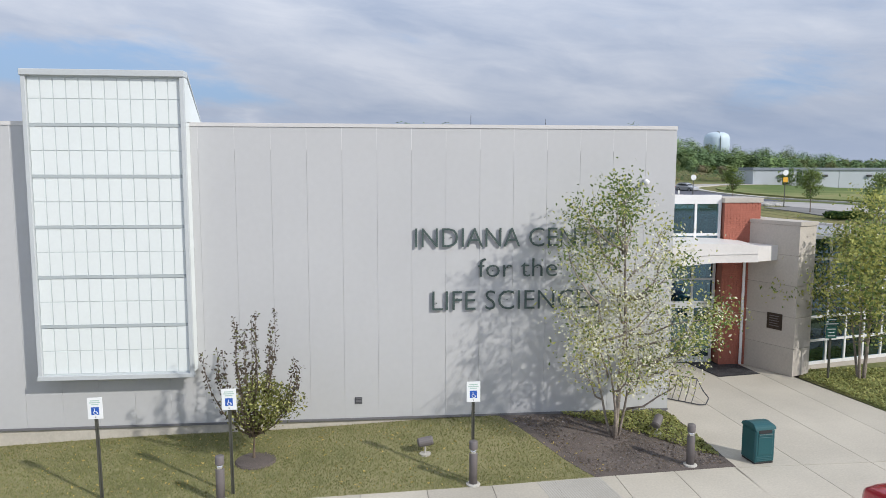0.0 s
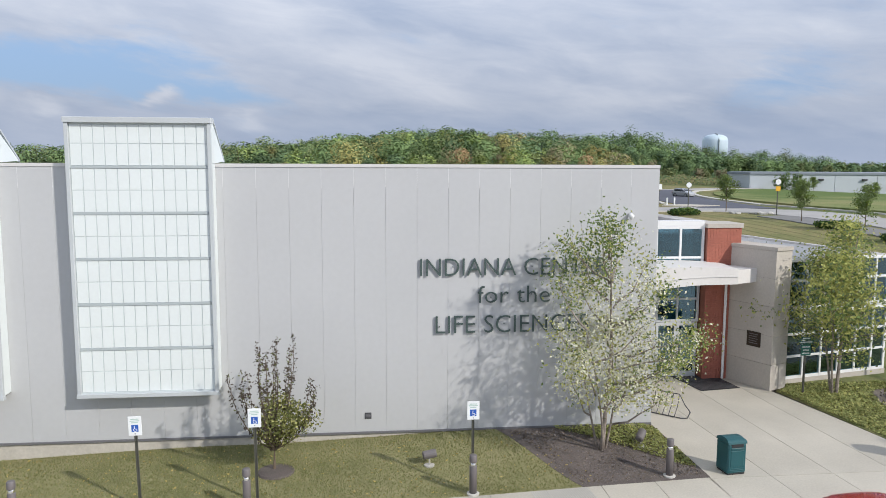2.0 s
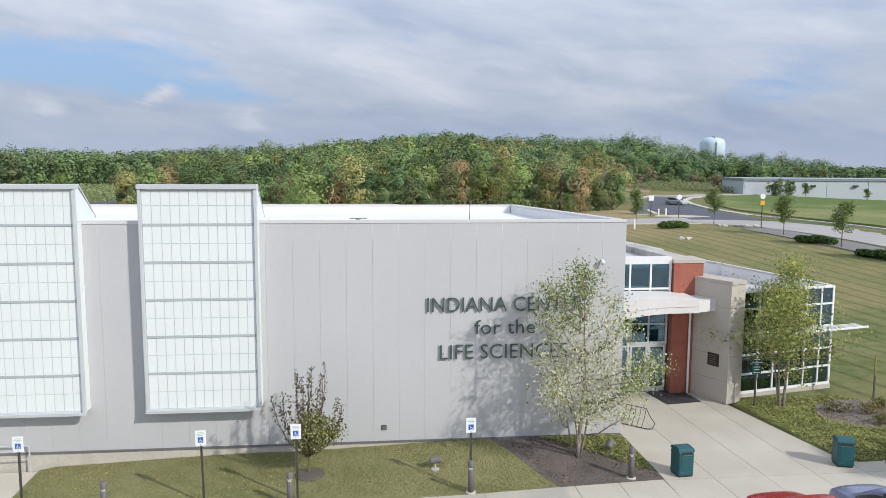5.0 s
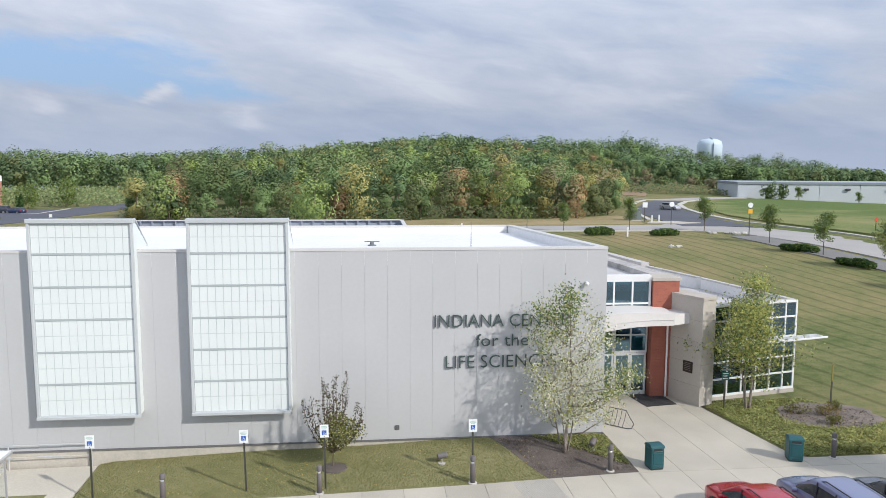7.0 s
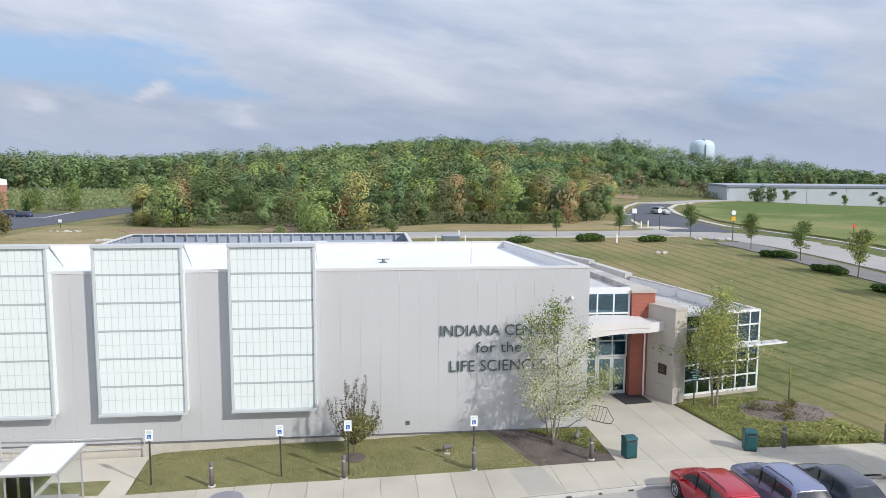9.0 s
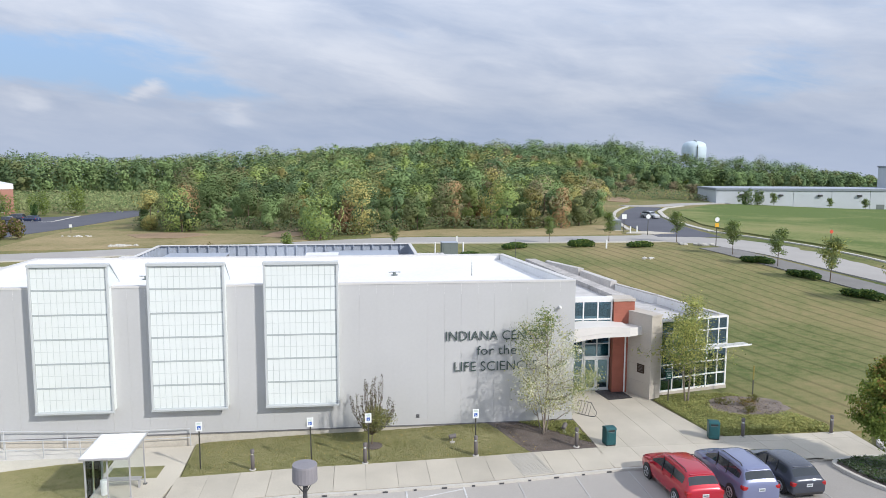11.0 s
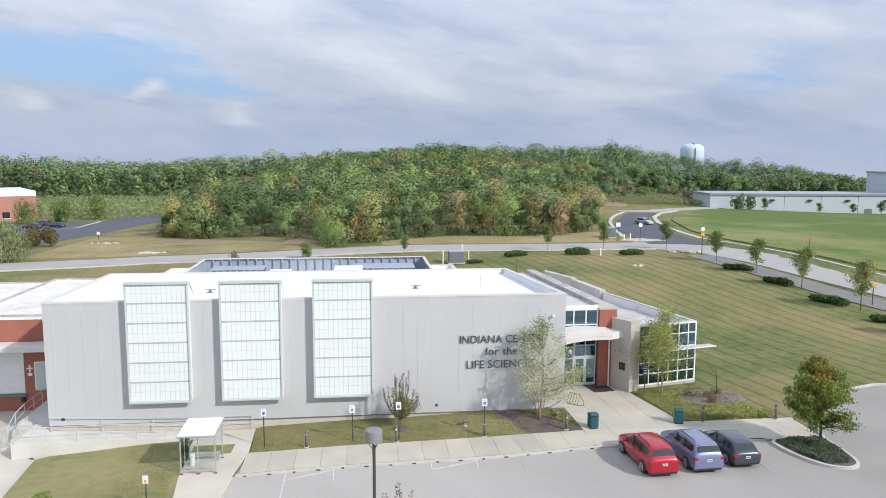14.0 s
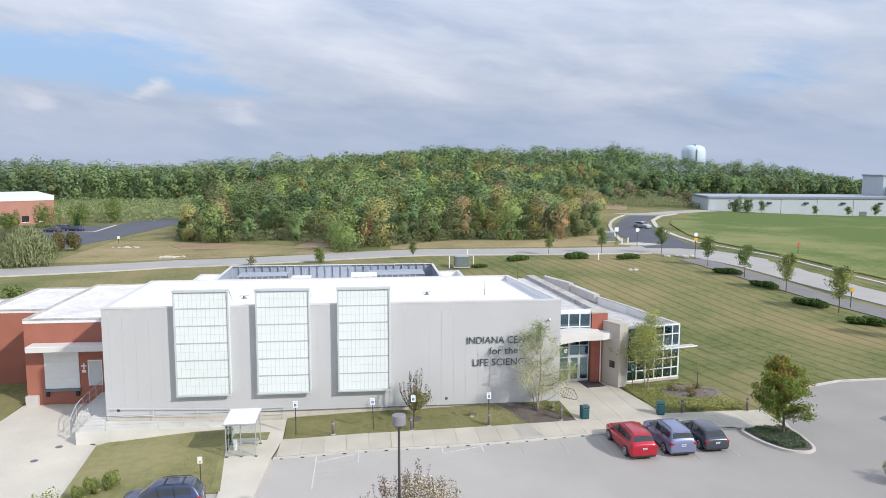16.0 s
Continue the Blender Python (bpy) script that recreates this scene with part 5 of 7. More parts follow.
# ---- bollard lights ----
def bollard(x, y):
    t = thing("bollard_light", "brown-grey round bollard light with a bright collar", "bollard", "bollard lights", at=(x, y, land(x, y)))
    part("base", turned(B(), [(0.17, 0.0), (0.17, 0.035), (0.12, 0.05)], 14), M_KERB, t)
    part("post", turned(B(), [(0.1, 0.03), (0.1, 0.78), (0.095, 0.79)], 16), M_BOLL, t, smooth=True)
    part("collar", turned(B(), [(0.06, 0.785), (0.09, 0.80), (0.06, 0.90)], 14), M_CHROME, t, smooth=True)
    part("cap", turned(B(), [(0.1, 0.895), (0.102, 0.91), (0.1, 1.07), (0.085, 1.09)], 16), M_BOLL, t, smooth=True)
    return t


b0 = bollard(2.76, 16.2)
for x, y in ((-8.72, 15.95), (-3.05, 15.85), (8.42, 16.8), (18.24, 17.24), (23.6, 17.2)):
    copy_thing(b0, pose(x, y, land(x, y)))

M_PALEG = mat("faded_green_print", (0.42, 0.56, 0.50), 0.6, 0.1, 4.0, 30.0)


# ---- parking signs ----
def p_sign(x, y, top, lean):
    z = land(x, y)
    h = top - z
    t = thing("parking_sign", "white reserved-parking sign with blue wheelchair symbol on a steel post", "sign", "reserved-parking signs", at=(x, y, z))
    t.rotation_euler = (0, lean, 0)
    bm = B()
    box(bm, -0.035, 0.035, -0.012, 0.012, -0.2, h - 0.3)
    box(bm, -0.035, -0.02, -0.03, -0.012, -0.2, h - 0.3)
    box(bm, 0.02, 0.035, -0.03, -0.012, -0.2, h - 0.3)
    part("post", bm, M_POST, t)
    part("plate", box(B(), -0.165, 0.165, -0.045, -0.031, h - 0.50, h, 0.006), M_SIGN, t)
    s = part("symbol_panel", box(B(), -0.085, 0.085, -0.049, -0.044, h - 0.40, h - 0.22), M_SIGNB, t)
    bm = B()
    tube(bm, [(0.01 + 0.045 * math.cos(a), -0.05, h - 0.345 + 0.042 * math.sin(a)) for a in [2.3 + 0.5 * i for i in range(9)]], 0.008, 4)
    tube(bm, [(-0.012, -0.05, h - 0.25), (-0.01, -0.05, h - 0.32), (0.03, -0.05, h - 0.325), (0.05, -0.05, h - 0.375)], 0.009, 4)
    part("symbol", bm, M_SIGN, s)
    for k, (hw, dz) in enumerate(((0.10, 0.06), (0.12, 0.105), (0.08, 0.15))):
        part("text_bar", box(B(), -hw, hw, -0.048, -0.044, h - dz - 0.022, h - dz), M_PALEG, t)
    part("bolt", turned(B(), [(0.012, -0.01), (0.012, 0.01)], 6, (0, -0.045, h - 0.45)), M_DARK, t)
    return t


for x, y, top, lean in ((-11.42, 16.58, 2.27, 0.0), (-5.8, 16.35, 2.37, -0.02), (-2.85, 16.25, 2.52, -0.01), (2.78, 16.45, 2.47, 0.0)):
    p_sign(x, y, top, lean)
t = thing("notice_sign", "green notice sign with pale writing on a dark post", "sign", at=(16.6, 23.6, 0.0))
part("post", box(B(), -0.03, 0.03, -0.03, 0.03, -0.1, 1.7), M_POST, t)
for z0, z1, hw in ((1.52, 1.95, 0.2), (1.98, 2.10, 0.29), (2.14, 2.24, 0.2)):
    part("plate", box(B(), -hw, hw, -0.05, -0.032, z0, z1, 0.005), M_SIGNG, t)
for z, hw in ((1.60, 0.14), (1.72, 0.11), (1.84, 0.15), (2.03, 0.24), (2.18, 0.15)):
    part("text_bar", box(B(), -hw, hw, -0.054, -0.049, z, z + 0.03), M_SIGN, t)
t = thing("marker_post", "tall olive-yellow marker stake in the lawn", "post", at=(22.85, 24.35, 0))
part("stake", box(B(), -0.035, 0.035, -0.025, 0.025, -0.1, 1.6), M_POST, t)
part("marker", box(B(), -0.045, 0.045, -0.03, 0.03, 1.05, 2.0, 0.01), M_STAKE, t)
t = thing("lot_sign", "small white sign on a dark post at the lot's edge", "sign", at=(-16.55, 8.9, -0.3))
part("post", box(B(), -0.03, 0.03, -0.02, 0.02, -0.1, 1.5), M_POST, t)
part("plate", box(B(), -0.15, 0.15, -0.035, -0.02, 1.35, 1.8, 0.005), M_SIGN, t)
part("symbol", box(B(), -0.06, 0.06, -0.04, -0.034, 1.42, 1.55), M_YELLOW, t)

# ---- floodlights ----
def flood(x, y, rz, tilt):
    t = thing("flood_light", "small brown garden floodlight on a concrete puck", "lamp", "garden floodlights", at=(x, y, land(x, y)))
    t.rotation_euler = (0, 0, rz)
    part("puck", turned(B(), [(0.15, -0.05), (0.15, 0.03)], 12), M_KERB, t)
    part("stem", tube(B(), [(0, 0, 0.0), (0, 0, 0.24)], 0.022, 6), M_KERB, t)
    bm = B()
    turned(bm, [(0.08, -0.2), (0.12, -0.17), (0.125, 0.16), (0.11, 0.2)], 14)
    bmesh.ops.transform(bm, matrix=pose(0, 0, 0.34, 90 - tilt, 0, 90), verts=bm.verts)
    part("housing", bm, M_BOLL, t, smooth=False)
    return t


flood(1.74, 17.92, 0.1, 8)
flood(8.22, 18.5, 0.9, 25)

# ---- litter bins ----
def litter_bin(x, y, rz):
    t = thing("litter_bin", "dark teal plastic litter bin with a domed hood", "bin", "teal litter bins", at=(x, y, 0.0))
    t.rotation_euler = (0, 0, rz)
    w = 0.29
    part("foot", box(B(), -w + 0.02, w - 0.02, -w + 0.02, w - 0.02, 0.0, 0.05, 0.01), M_BLACK, t)
    bm = B()
    box(bm, -w, w, -w, w, 0.04, 0.90, 0.035)
    part("body", bm, M_BIN, t)
    bm = B()
    rows = []
    for i in range(11):
        a = math.pi * i / 10
        y, z = -(w + 0.01) * math.cos(a), 0.90 + 0.14 * math.sin(a) ** 0.8
        e = w + 0.008 - (0.03 if 2 < i < 8 else 0.0)
        rows.append([bm.verts.new((-e, y, z)), bm.verts.new((e, y, z))])
    for a, b in zip(rows, rows[1:]):
        bm.faces.new((a[0], a[1], b[1], b[0]))
    bm.faces.new([r[0] for r in rows]), bm.faces.new([r[1] for r in rows][::-1])
    bm.faces.new((rows[0][1], rows[0][0], rows[-1][0], rows[-1][1]))
    bmesh.ops.recalc_face_normals(bm, faces=bm.faces)
    part("hood", bm, M_BIN, t)
    # A solid black box: the slot's inner shade is put into its colour.
    part("opening", box(B(), -0.19, 0.19, -w - 0.004, -w + 0.03, 0.80, 0.90, 0.004), M_BLACK, t, "dark bin opening")
    flap = part("flap", box(B(), -0.2, 0.2, -w - 0.022, -w - 0.002, 0.73, 0.795, 0.006), M_BIN, t)
    part("flap_edge", box(B(), -0.19, 0.19, -w - 0.026, -w - 0.021, 0.778, 0.790), M_UTIL, flap)
    part("door_panel", box(B(), -0.21, 0.21, -w - 0.014, -w + 0.01, 0.24, 0.71, 0.012), M_BIN, t)
    for k in range(3):
        part("rib", box(B(), -0.23, 0.23, -w - 0.012, -w + 0.01, 0.08 + 0.045 * k, 0.105 + 0.045 * k, 0.004), M_BIN, t)
    return t


litter_bin(10.32, 17.0, 0.12)
litter_bin(16.48, 17.25, -0.25)

# ---- bike rack, door mat ----
t = thing("bike_rack", "dark steel hoop bike rack on the entrance walk", "bike rack", at=(10.45, 21.9, 0.0))
t.rotation_euler = (0, 0, -0.75)
t.scale = (0.85, 0.85, 0.85)
part("base_rail", tube(B(), [(-0.55, -0.3, 0.04), (0.75, -0.3, 0.04), (0.95, -0.18, 0.06), (0.98, 0.05, 0.25), (0.85, 0.2, 0.3)], 0.024, 6), M_DARK, t)
part("top_rail", tube(B(), [(-0.55, 0.25, 0.85), (0.45, 0.25, 0.85), (0.7, 0.22, 0.45), (0.85, 0.2, 0.3)], 0.024, 6), M_DARK, t)
for k in range(5):
    x = -0.55 + 0.25 * k
    part("hoop_bar", tube(B(), [(x, -0.3, 0.04), (x + 0.02, 0.0, 0.42), (x, 0.25, 0.85)], 0.017, 6), M_DARK, t)
t = thing("door_mat", "black ribbed rubber door mat on the entrance walk", "mat")
MAT = [Vector(p) for p in ((12.86, 24.28), (14.56, 24.52), (14.28, 26.55), (12.5, 26.38))]
part("mat", prism(B(), [tuple(p) for p in MAT], 0.004, 0.02), M_BLACK, t)
for k in range(20):
    f0, f1 = 0.04 + 0.047 * k, 0.062 + 0.047 * k
    q = [MAT[0].lerp(MAT[3], f0), MAT[1].lerp(MAT[2], f0), MAT[1].lerp(MAT[2], f1), MAT[0].lerp(MAT[3], f1)]
    mid = sum(q, Vector((0, 0))) / 4
    part("rib", prism(B(), [tuple(p.lerp(mid, 0.04)) for p in q], 0.021, 0.028), M_DARK, t)

t = thing("ribbed_flag", "ribbed concrete flag of the kerb crossing", "pavement")
for k in range(26):
    x = 4.32 + 0.062 * k
    y0, y1 = on_line(WALK_F, x) + 0.35, on_line(LAWN_F, x) - 0.06
    part("rib", prism(B(), [(x + 0.40, y0), (x + 0.425, y0), (x + 0.025, y1), (x, y1)], at_land(-0.002), at_land(0.010)), M_KERB, t)

M_LAMPH = mat("grey_lamp_head", (0.24, 0.23, 0.25), 0.5, 0.08, 3.0, 20.0)
# ---- lot lamp ----
t = thing("lot_lamp", "parking-lot lamp with a grey drum head on a dark pole", "street lamp", at=(-4.8, -1.5, -0.1))
part("plinth", turned(B(), [(0.3, 0.0), (0.3, 0.7), (0.27, 0.75)], 14), M_KERB, t)
part("pole", turned(B(), [(0.075, 0.7), (0.06, 6.9)], 10), M_DARK, t)
for k in range(4):
    a = k * math.pi / 2 + 0.4
    part("arm", tube(B(), [(0.05 * math.cos(a), 0.05 * math.sin(a), 6.75), (0.2 * math.cos(a), 0.2 * math.sin(a), 6.95), (0.24 * math.cos(a), 0.24 * math.sin(a), 7.1)], 0.014, 5), M_DARK, t)
part("drum", turned(B(), [(0.32, 7.05), (0.335, 7.07), (0.335, 7.48), (0.325, 7.52), (0.1, 7.54)], 22), M_LAMPH, t)


# ---- cars ----
M_TYRE = M_BLACK
M_LEAFG = leaf_mat("maple_yellow_leaf", (0.24, 0.25, 0.06))
M_JUNI = leaf_mat("grey_juniper_leaf", (0.135, 0.16, 0.105))
M_LEAFH = leaf_mat("olive_crab_leaf", (0.15, 0.165, 0.06))
M_MULCHG = mat("weathered_mulch", (0.215, 0.18, 0.155), 0.98, 0.35, 1.2, 30.0, 0.8)
M_LEAFK = leaf_mat("dark_whip_leaf", (0.085, 0.07, 0.055))
M_LEAFS = leaf_mat("dusty_red_leaf", (0.26, 0.17, 0.13))
M_RIM = mat("alloy_rim", (0.55, 0.56, 0.58), 0.3, 0.08, 3.0, 20.0, metal=0.7)
M_CARGLASS = mat("dark_car_glass", (0.03, 0.036, 0.042), 0.05, 0.1, 2.0, 10.0, spec=0.9)
M_TAIL = mat("red_tail_lens", (0.35, 0.012, 0.015), 0.2, 0.1, 3.0, 20.0)
M_PLATE = mat("number_plate", (0.55, 0.58, 0.62), 0.5, 0.05, 3.0, 20.0)
M_TRIM = mat("black_car_trim", (0.025, 0.025, 0.027), 0.5, 0.15, 3.0, 20.0)


def paint(name, base):
    k = mat(name, base, 0.25, 0.05, 0.8, 60.0, metal=0.25)
    k.node_tree.nodes["Principled BSDF"].inputs["Coat Weight"].default_value = 0.7
    return k


def car(name, x, y, rz, color, length, width, height, label, rails=False, wagon=0.0, sporty=0.0):
    """A hatch-backed car with its nose towards +y before the turn."""
    t = thing(name, label, "car", at=(x, y, land(x, y) - 0.12))
    t.rotation_euler = (0, 0, rz)
    L2, W, H = length / 2, width / 2, height
    # stations from tail to nose: place, half width, sill, belt, half width and height of the top
    st = [(-1.02, 0.88, 0.34, 0.47, 0.74, 0.52), (-1.0, 0.95, 0.22, 0.56, 0.78, 0.62), (-0.965 - wagon * 0.5, 0.975, 0.19, 0.605, 0.80, 0.675),
          (-0.80 - wagon + sporty * 0.5, 0.99, 0.19, 0.625, 0.685, 0.955), (-0.70 - wagon + sporty, 1.0, 0.19, 0.625, 0.69, 0.995), (-0.34, 1.0, 0.19, 0.61, 0.71, 1.01), (0.04, 1.0, 0.19, 0.60, 0.71, 0.995),
          (0.20, 1.0, 0.19, 0.59, 0.685, 0.955), (0.55, 0.99, 0.20, 0.585, 0.80, 0.63), (0.76, 0.97, 0.21, 0.565, 0.76, 0.60), (0.93, 0.92, 0.22, 0.51, 0.68, 0.545), (0.99, 0.82, 0.25, 0.43, 0.60, 0.46), (1.01, 0.72, 0.29, 0.36, 0.52, 0.38)]
    bm, rows = B(), []
    for u, hw, z0, zb, rw, zr in st:
        zb, zr = zb * H, zr * H
        half = [(0.0, z0), (hw * 0.86, z0), (hw * 0.97, z0 + 0.08), (hw * 1.0, z0 + (zb - z0) * 0.5), (hw * 0.975, zb - 0.05), (hw * 0.925, zb), (rw * 1.03, zr - 0.05 * (zr - zb) - 0.035), (rw * 0.90, zr - 0.004), (rw * 0.45, zr + 0.012), (0.0, zr + 0.018)]
        ring = [(a * W, z) for a, z in half] + [(-a * W, z) for a, z in half[-2:0:-1]]
        rows.append([bm.verts.new((px, u * L2, pz)) for px, pz in ring])
    n = len(rows[0])
    glass = {}
    for i, (a, b) in enumerate(zip(rows, rows[1:])):
        for k in range(n):
            f = bm.faces.new((a[k], b[k], b[(k + 1) % n], a[(k + 1) % n]))
            if k in (5, 12) and 3 <= i <= 7:
                glass.setdefault((k, 0), []).append(f)
            elif 6 <= k <= 11 and i in (2, 7):
                glass.setdefault((0, i), []).append(f)
    bm.faces.new(rows[0]), bm.faces.new(rows[-1][::-1])
    bmesh.ops.recalc_face_normals(bm, faces=bm.faces)
    names = {}
    for key, faces in glass.items():
        code = len(names) + 1
        names[code] = "rear_window" if key == (0, 2) else "windscreen" if key == (0, 7) else "window"
        for f in faces:
            f.material_index = code
    for code in names:
        faces = [f for f in bm.faces if f.material_index == code]
        r = bmesh.ops.inset_region(bm, faces=faces, thickness=0.03, use_even_offset=True)
        for f in r["faces"]:
            f.material_index = 0
    # round the shell, then part the panes from the paint
    me = bpy.data.meshes.new("shell")
    bm.to_mesh(me)
    bm.free()
    tmp = bpy.data.objects.new("shell", me)
    scene.collection.objects.link(tmp)
    sub = tmp.modifiers.new("round", "SUBSURF")
    sub.levels = sub.render_levels = 2
    bpy.context.view_layer.update()
    shell = bpy.data.meshes.new_from_object(tmp.evaluated_get(bpy.context.evaluated_depsgraph_get()))
    bpy.data.objects.remove(tmp)
    for code in [0, *names]:
        src = bmesh.new()
        src.from_mesh(shell)
        bmesh.ops.delete(src, geom=[f for f in src.faces if f.material_index != code], context="FACES")
        for f in src.faces:
            f.material_index = 0
        if code:
            bmesh.ops.recalc_face_normals(src, faces=src.faces)
        part(names.get(code, "body"), src, M_CARGLASS if code else color, t, "dark tinted glass" if code else "", smooth=True)
    tail = st[2][3] * H
    for s in (-1, 1):
        part("mirror", box(B(), min(s * W * 0.95, s * (W + 0.16)), max(s * W * 0.95, s * (W + 0.16)), 0.36 * L2, 0.36 * L2 + 0.13, H * 0.56, H * 0.56 + 0.15, 0.04), color, t)
        lo, hi = sorted((s * W * 0.66, s * W * 0.975))
        part("tail_light", box(B(), lo, hi, -L2 * 1.012, -L2 * 0.90, tail - 0.25, tail - 0.03, 0.045), M_TAIL, t, "red tail light")
        lo, hi = sorted((s * W * 0.48, s * W * 0.80))
        part("head_light", box(B(), lo, hi, L2 * 0.86, L2 * 0.955, H * 0.39, H * 0.46, 0.03), M_CHROME, t)
        part("door_handle", box(B(), min(s * W * 0.96, s * (W + 0.01)), max(s * W * 0.96, s * (W + 0.01)), -0.12 * L2, -0.04 * L2, H * 0.53, H * 0.55, 0.008), color, t)
        for u in (-0.60, 0.60):
            bm = B()
            turned(bm, [(0.405, -0.06), (0.405, 0.06)], 24)
            bmesh.ops.transform(bm, matrix=pose(s * (W - 0.045), u * L2, 0.35, 0, 90, 0), verts=bm.verts)
            part("wheel_arch", bm, M_TRIM, t)
            wh = part("wheel", turned(B(), [(0.28, -0.12), (0.325, -0.105), (0.345, -0.05), (0.345, 0.05), (0.325, 0.105), (0.28, 0.12)], 22), M_TYRE, t, smooth=False)
            wh.location, wh.rotation_euler = (s * (W - 0.085), u * L2, 0.345), (0, math.pi / 2, 0)
            part("hub", turned(B(), [(0.24, -0.122), (0.24, 0.122)], 18), M_TRIM, wh)
            part("rim", tube(B(), [(0.235 * math.cos(a), 0.235 * math.sin(a), 0.126 * s) for a in [math.pi * q / 9 for q in range(19)]], 0.022, 5), M_RIM, wh)
            for k in range(5):
                bm = B()
                box(bm, 0.0, 0.23, -0.028, 0.028, -0.128, 0.128, 0.006, pose(0, 0, 0, 0, 0, 72 * k))
                part("spoke", bm, M_RIM, wh)
        for u, tilt in ((-0.36, 0.02), (0.03, 0.03)):
            part("pillar", tube(B(), [(s * W * 0.945, (u - tilt) * L2, H * 0.60), (s * W * 0.845, u * L2, H * 0.80), (s * W * 0.745, (u + tilt) * L2, H * 0.945)], 0.03, 5), M_TRIM, t)
        if rails:
            xr = s * W * 0.62
            part("roof_rail", tube(B(), [(xr, -0.72 * L2, H * 0.965), (xr, -0.66 * L2, H * 0.995 + 0.05), (xr, -0.05 * L2, H * 0.995 + 0.05), (xr, 0.04 * L2, H * 0.965)], 0.022, 6), M_TRIM, t)
    if rails == "rack":
        for yy in (-0.55, -0.1):
            part("cross_bar", tube(B(), [(-W * 0.62, yy * L2, H + 0.055), (W * 0.62, yy * L2, H + 0.055)], 0.025, 6), M_TRIM, t)
    part("bumper_skirt", box(B(), -W * 0.82, W * 0.82, -L2 * 1.015, -L2 * 0.92, 0.22, 0.38, 0.03), M_TRIM, t)
    part("front_bumper", box(B(), -W * 0.66, W * 0.66, L2 * 0.92, L2 * 0.99, 0.24, H * 0.28, 0.05), M_TRIM, t)
    part("number_plate", box(B(), -0.16, 0.16, -L2 * 1.022, -L2 * 0.985, H * 0.43, H * 0.43 + 0.15, 0.006), M_PLATE, t, "pale number plate")
    part("plate_bar", box(B(), -0.12, 0.12, -L2 * 1.024, -L2 * 1.021, H * 0.43 + 0.045, H * 0.43 + 0.105), M_UTIL, t)
    part("spoiler", box(B(), -W * 0.58, W * 0.58, -(0.83 + wagon - sporty * 0.5) * L2, -(0.74 + wagon - sporty) * L2, H * 0.925, H * 0.955, 0.015), color, t)
    part("wiper", tube(B(), [(0.0, -L2 * 0.945, H * 0.665), (0.3, -L2 * 0.925, H * 0.70)], 0.012, 4), M_TRIM, t)
    part("underbody", box(B(), -W * 0.8, W * 0.8, -L2 * 0.9, L2 * 0.9, 0.16, 0.3), M_TRIM, t)
    return t


P_RED = paint("red_car_paint", (0.44, 0.010, 0.03))
P_BLUE = paint("lilac_blue_car_paint", (0.20, 0.225, 0.365))
P_DARK = paint("slate_car_paint", (0.055, 0.063, 0.085))
P_NAVY = paint("deep_blue_car_paint", (0.04, 0.06, 0.13))
P_SILVER = paint("silver_car_paint", (0.45, 0.46, 0.48))
car("parked_car", 11.85, 11.5, 0.05, P_RED, 4.85, 1.90, 1.70, "bright red crossover car parked nose-in", True)
car("parked_car", 14.68, 11.72, 0.04, P_BLUE, 4.78, 1.92, 1.74, "lilac-blue estate car parked between two others", True, 0.03)
car("parked_car", 17.3, 11.95, 0.05, P_DARK, 4.30, 1.80, 1.46, "dark slate hatchback parked nose-in", False, 0.0, 0.12)
car("parked_car", -18.15, 6.35, 1.60, P_NAVY, 4.5, 1.8, 1.67, "deep blue crossover with a roof rack at the lot's edge", "rack")
car("parked_car", 35.4, 12.4, 0.4, P_DARK, 4.5, 1.8, 1.55, "dark car at the far side of the lot")
car("road_car", 63.6, 141.0, -2.75, P_SILVER, 4.7, 1.85, 1.7, "silver car on the side road", True)
for k, (cx, cy, cp) in enumerate(((-88, 168, P_DARK), (-83.5, 171, P_NAVY), (-93, 165, P_SILVER))):
    car("parked_car", cx, cy, 1.2, cp, 4.7, 1.85, 1.6, "car in the lot by the brick building")


# ---- trees ----
def limb(bm, rng, p, d, length, r, bend=0.25, n=5, sides=6):
    pts, rad = [Vector(p)], [r]
    d = Vector(d).normalized()
    for i in range(n):
        d = (d + Vector(rng.normal(0, bend / n, 3)) + Vector((0, 0, 0.05))).normalized()
        pts.append(pts[-1] + d * length / n)
        rad.append(r * (1 - 0.8 * (i + 1) / n))
    tube(bm, pts, rad, sides)
    return pts


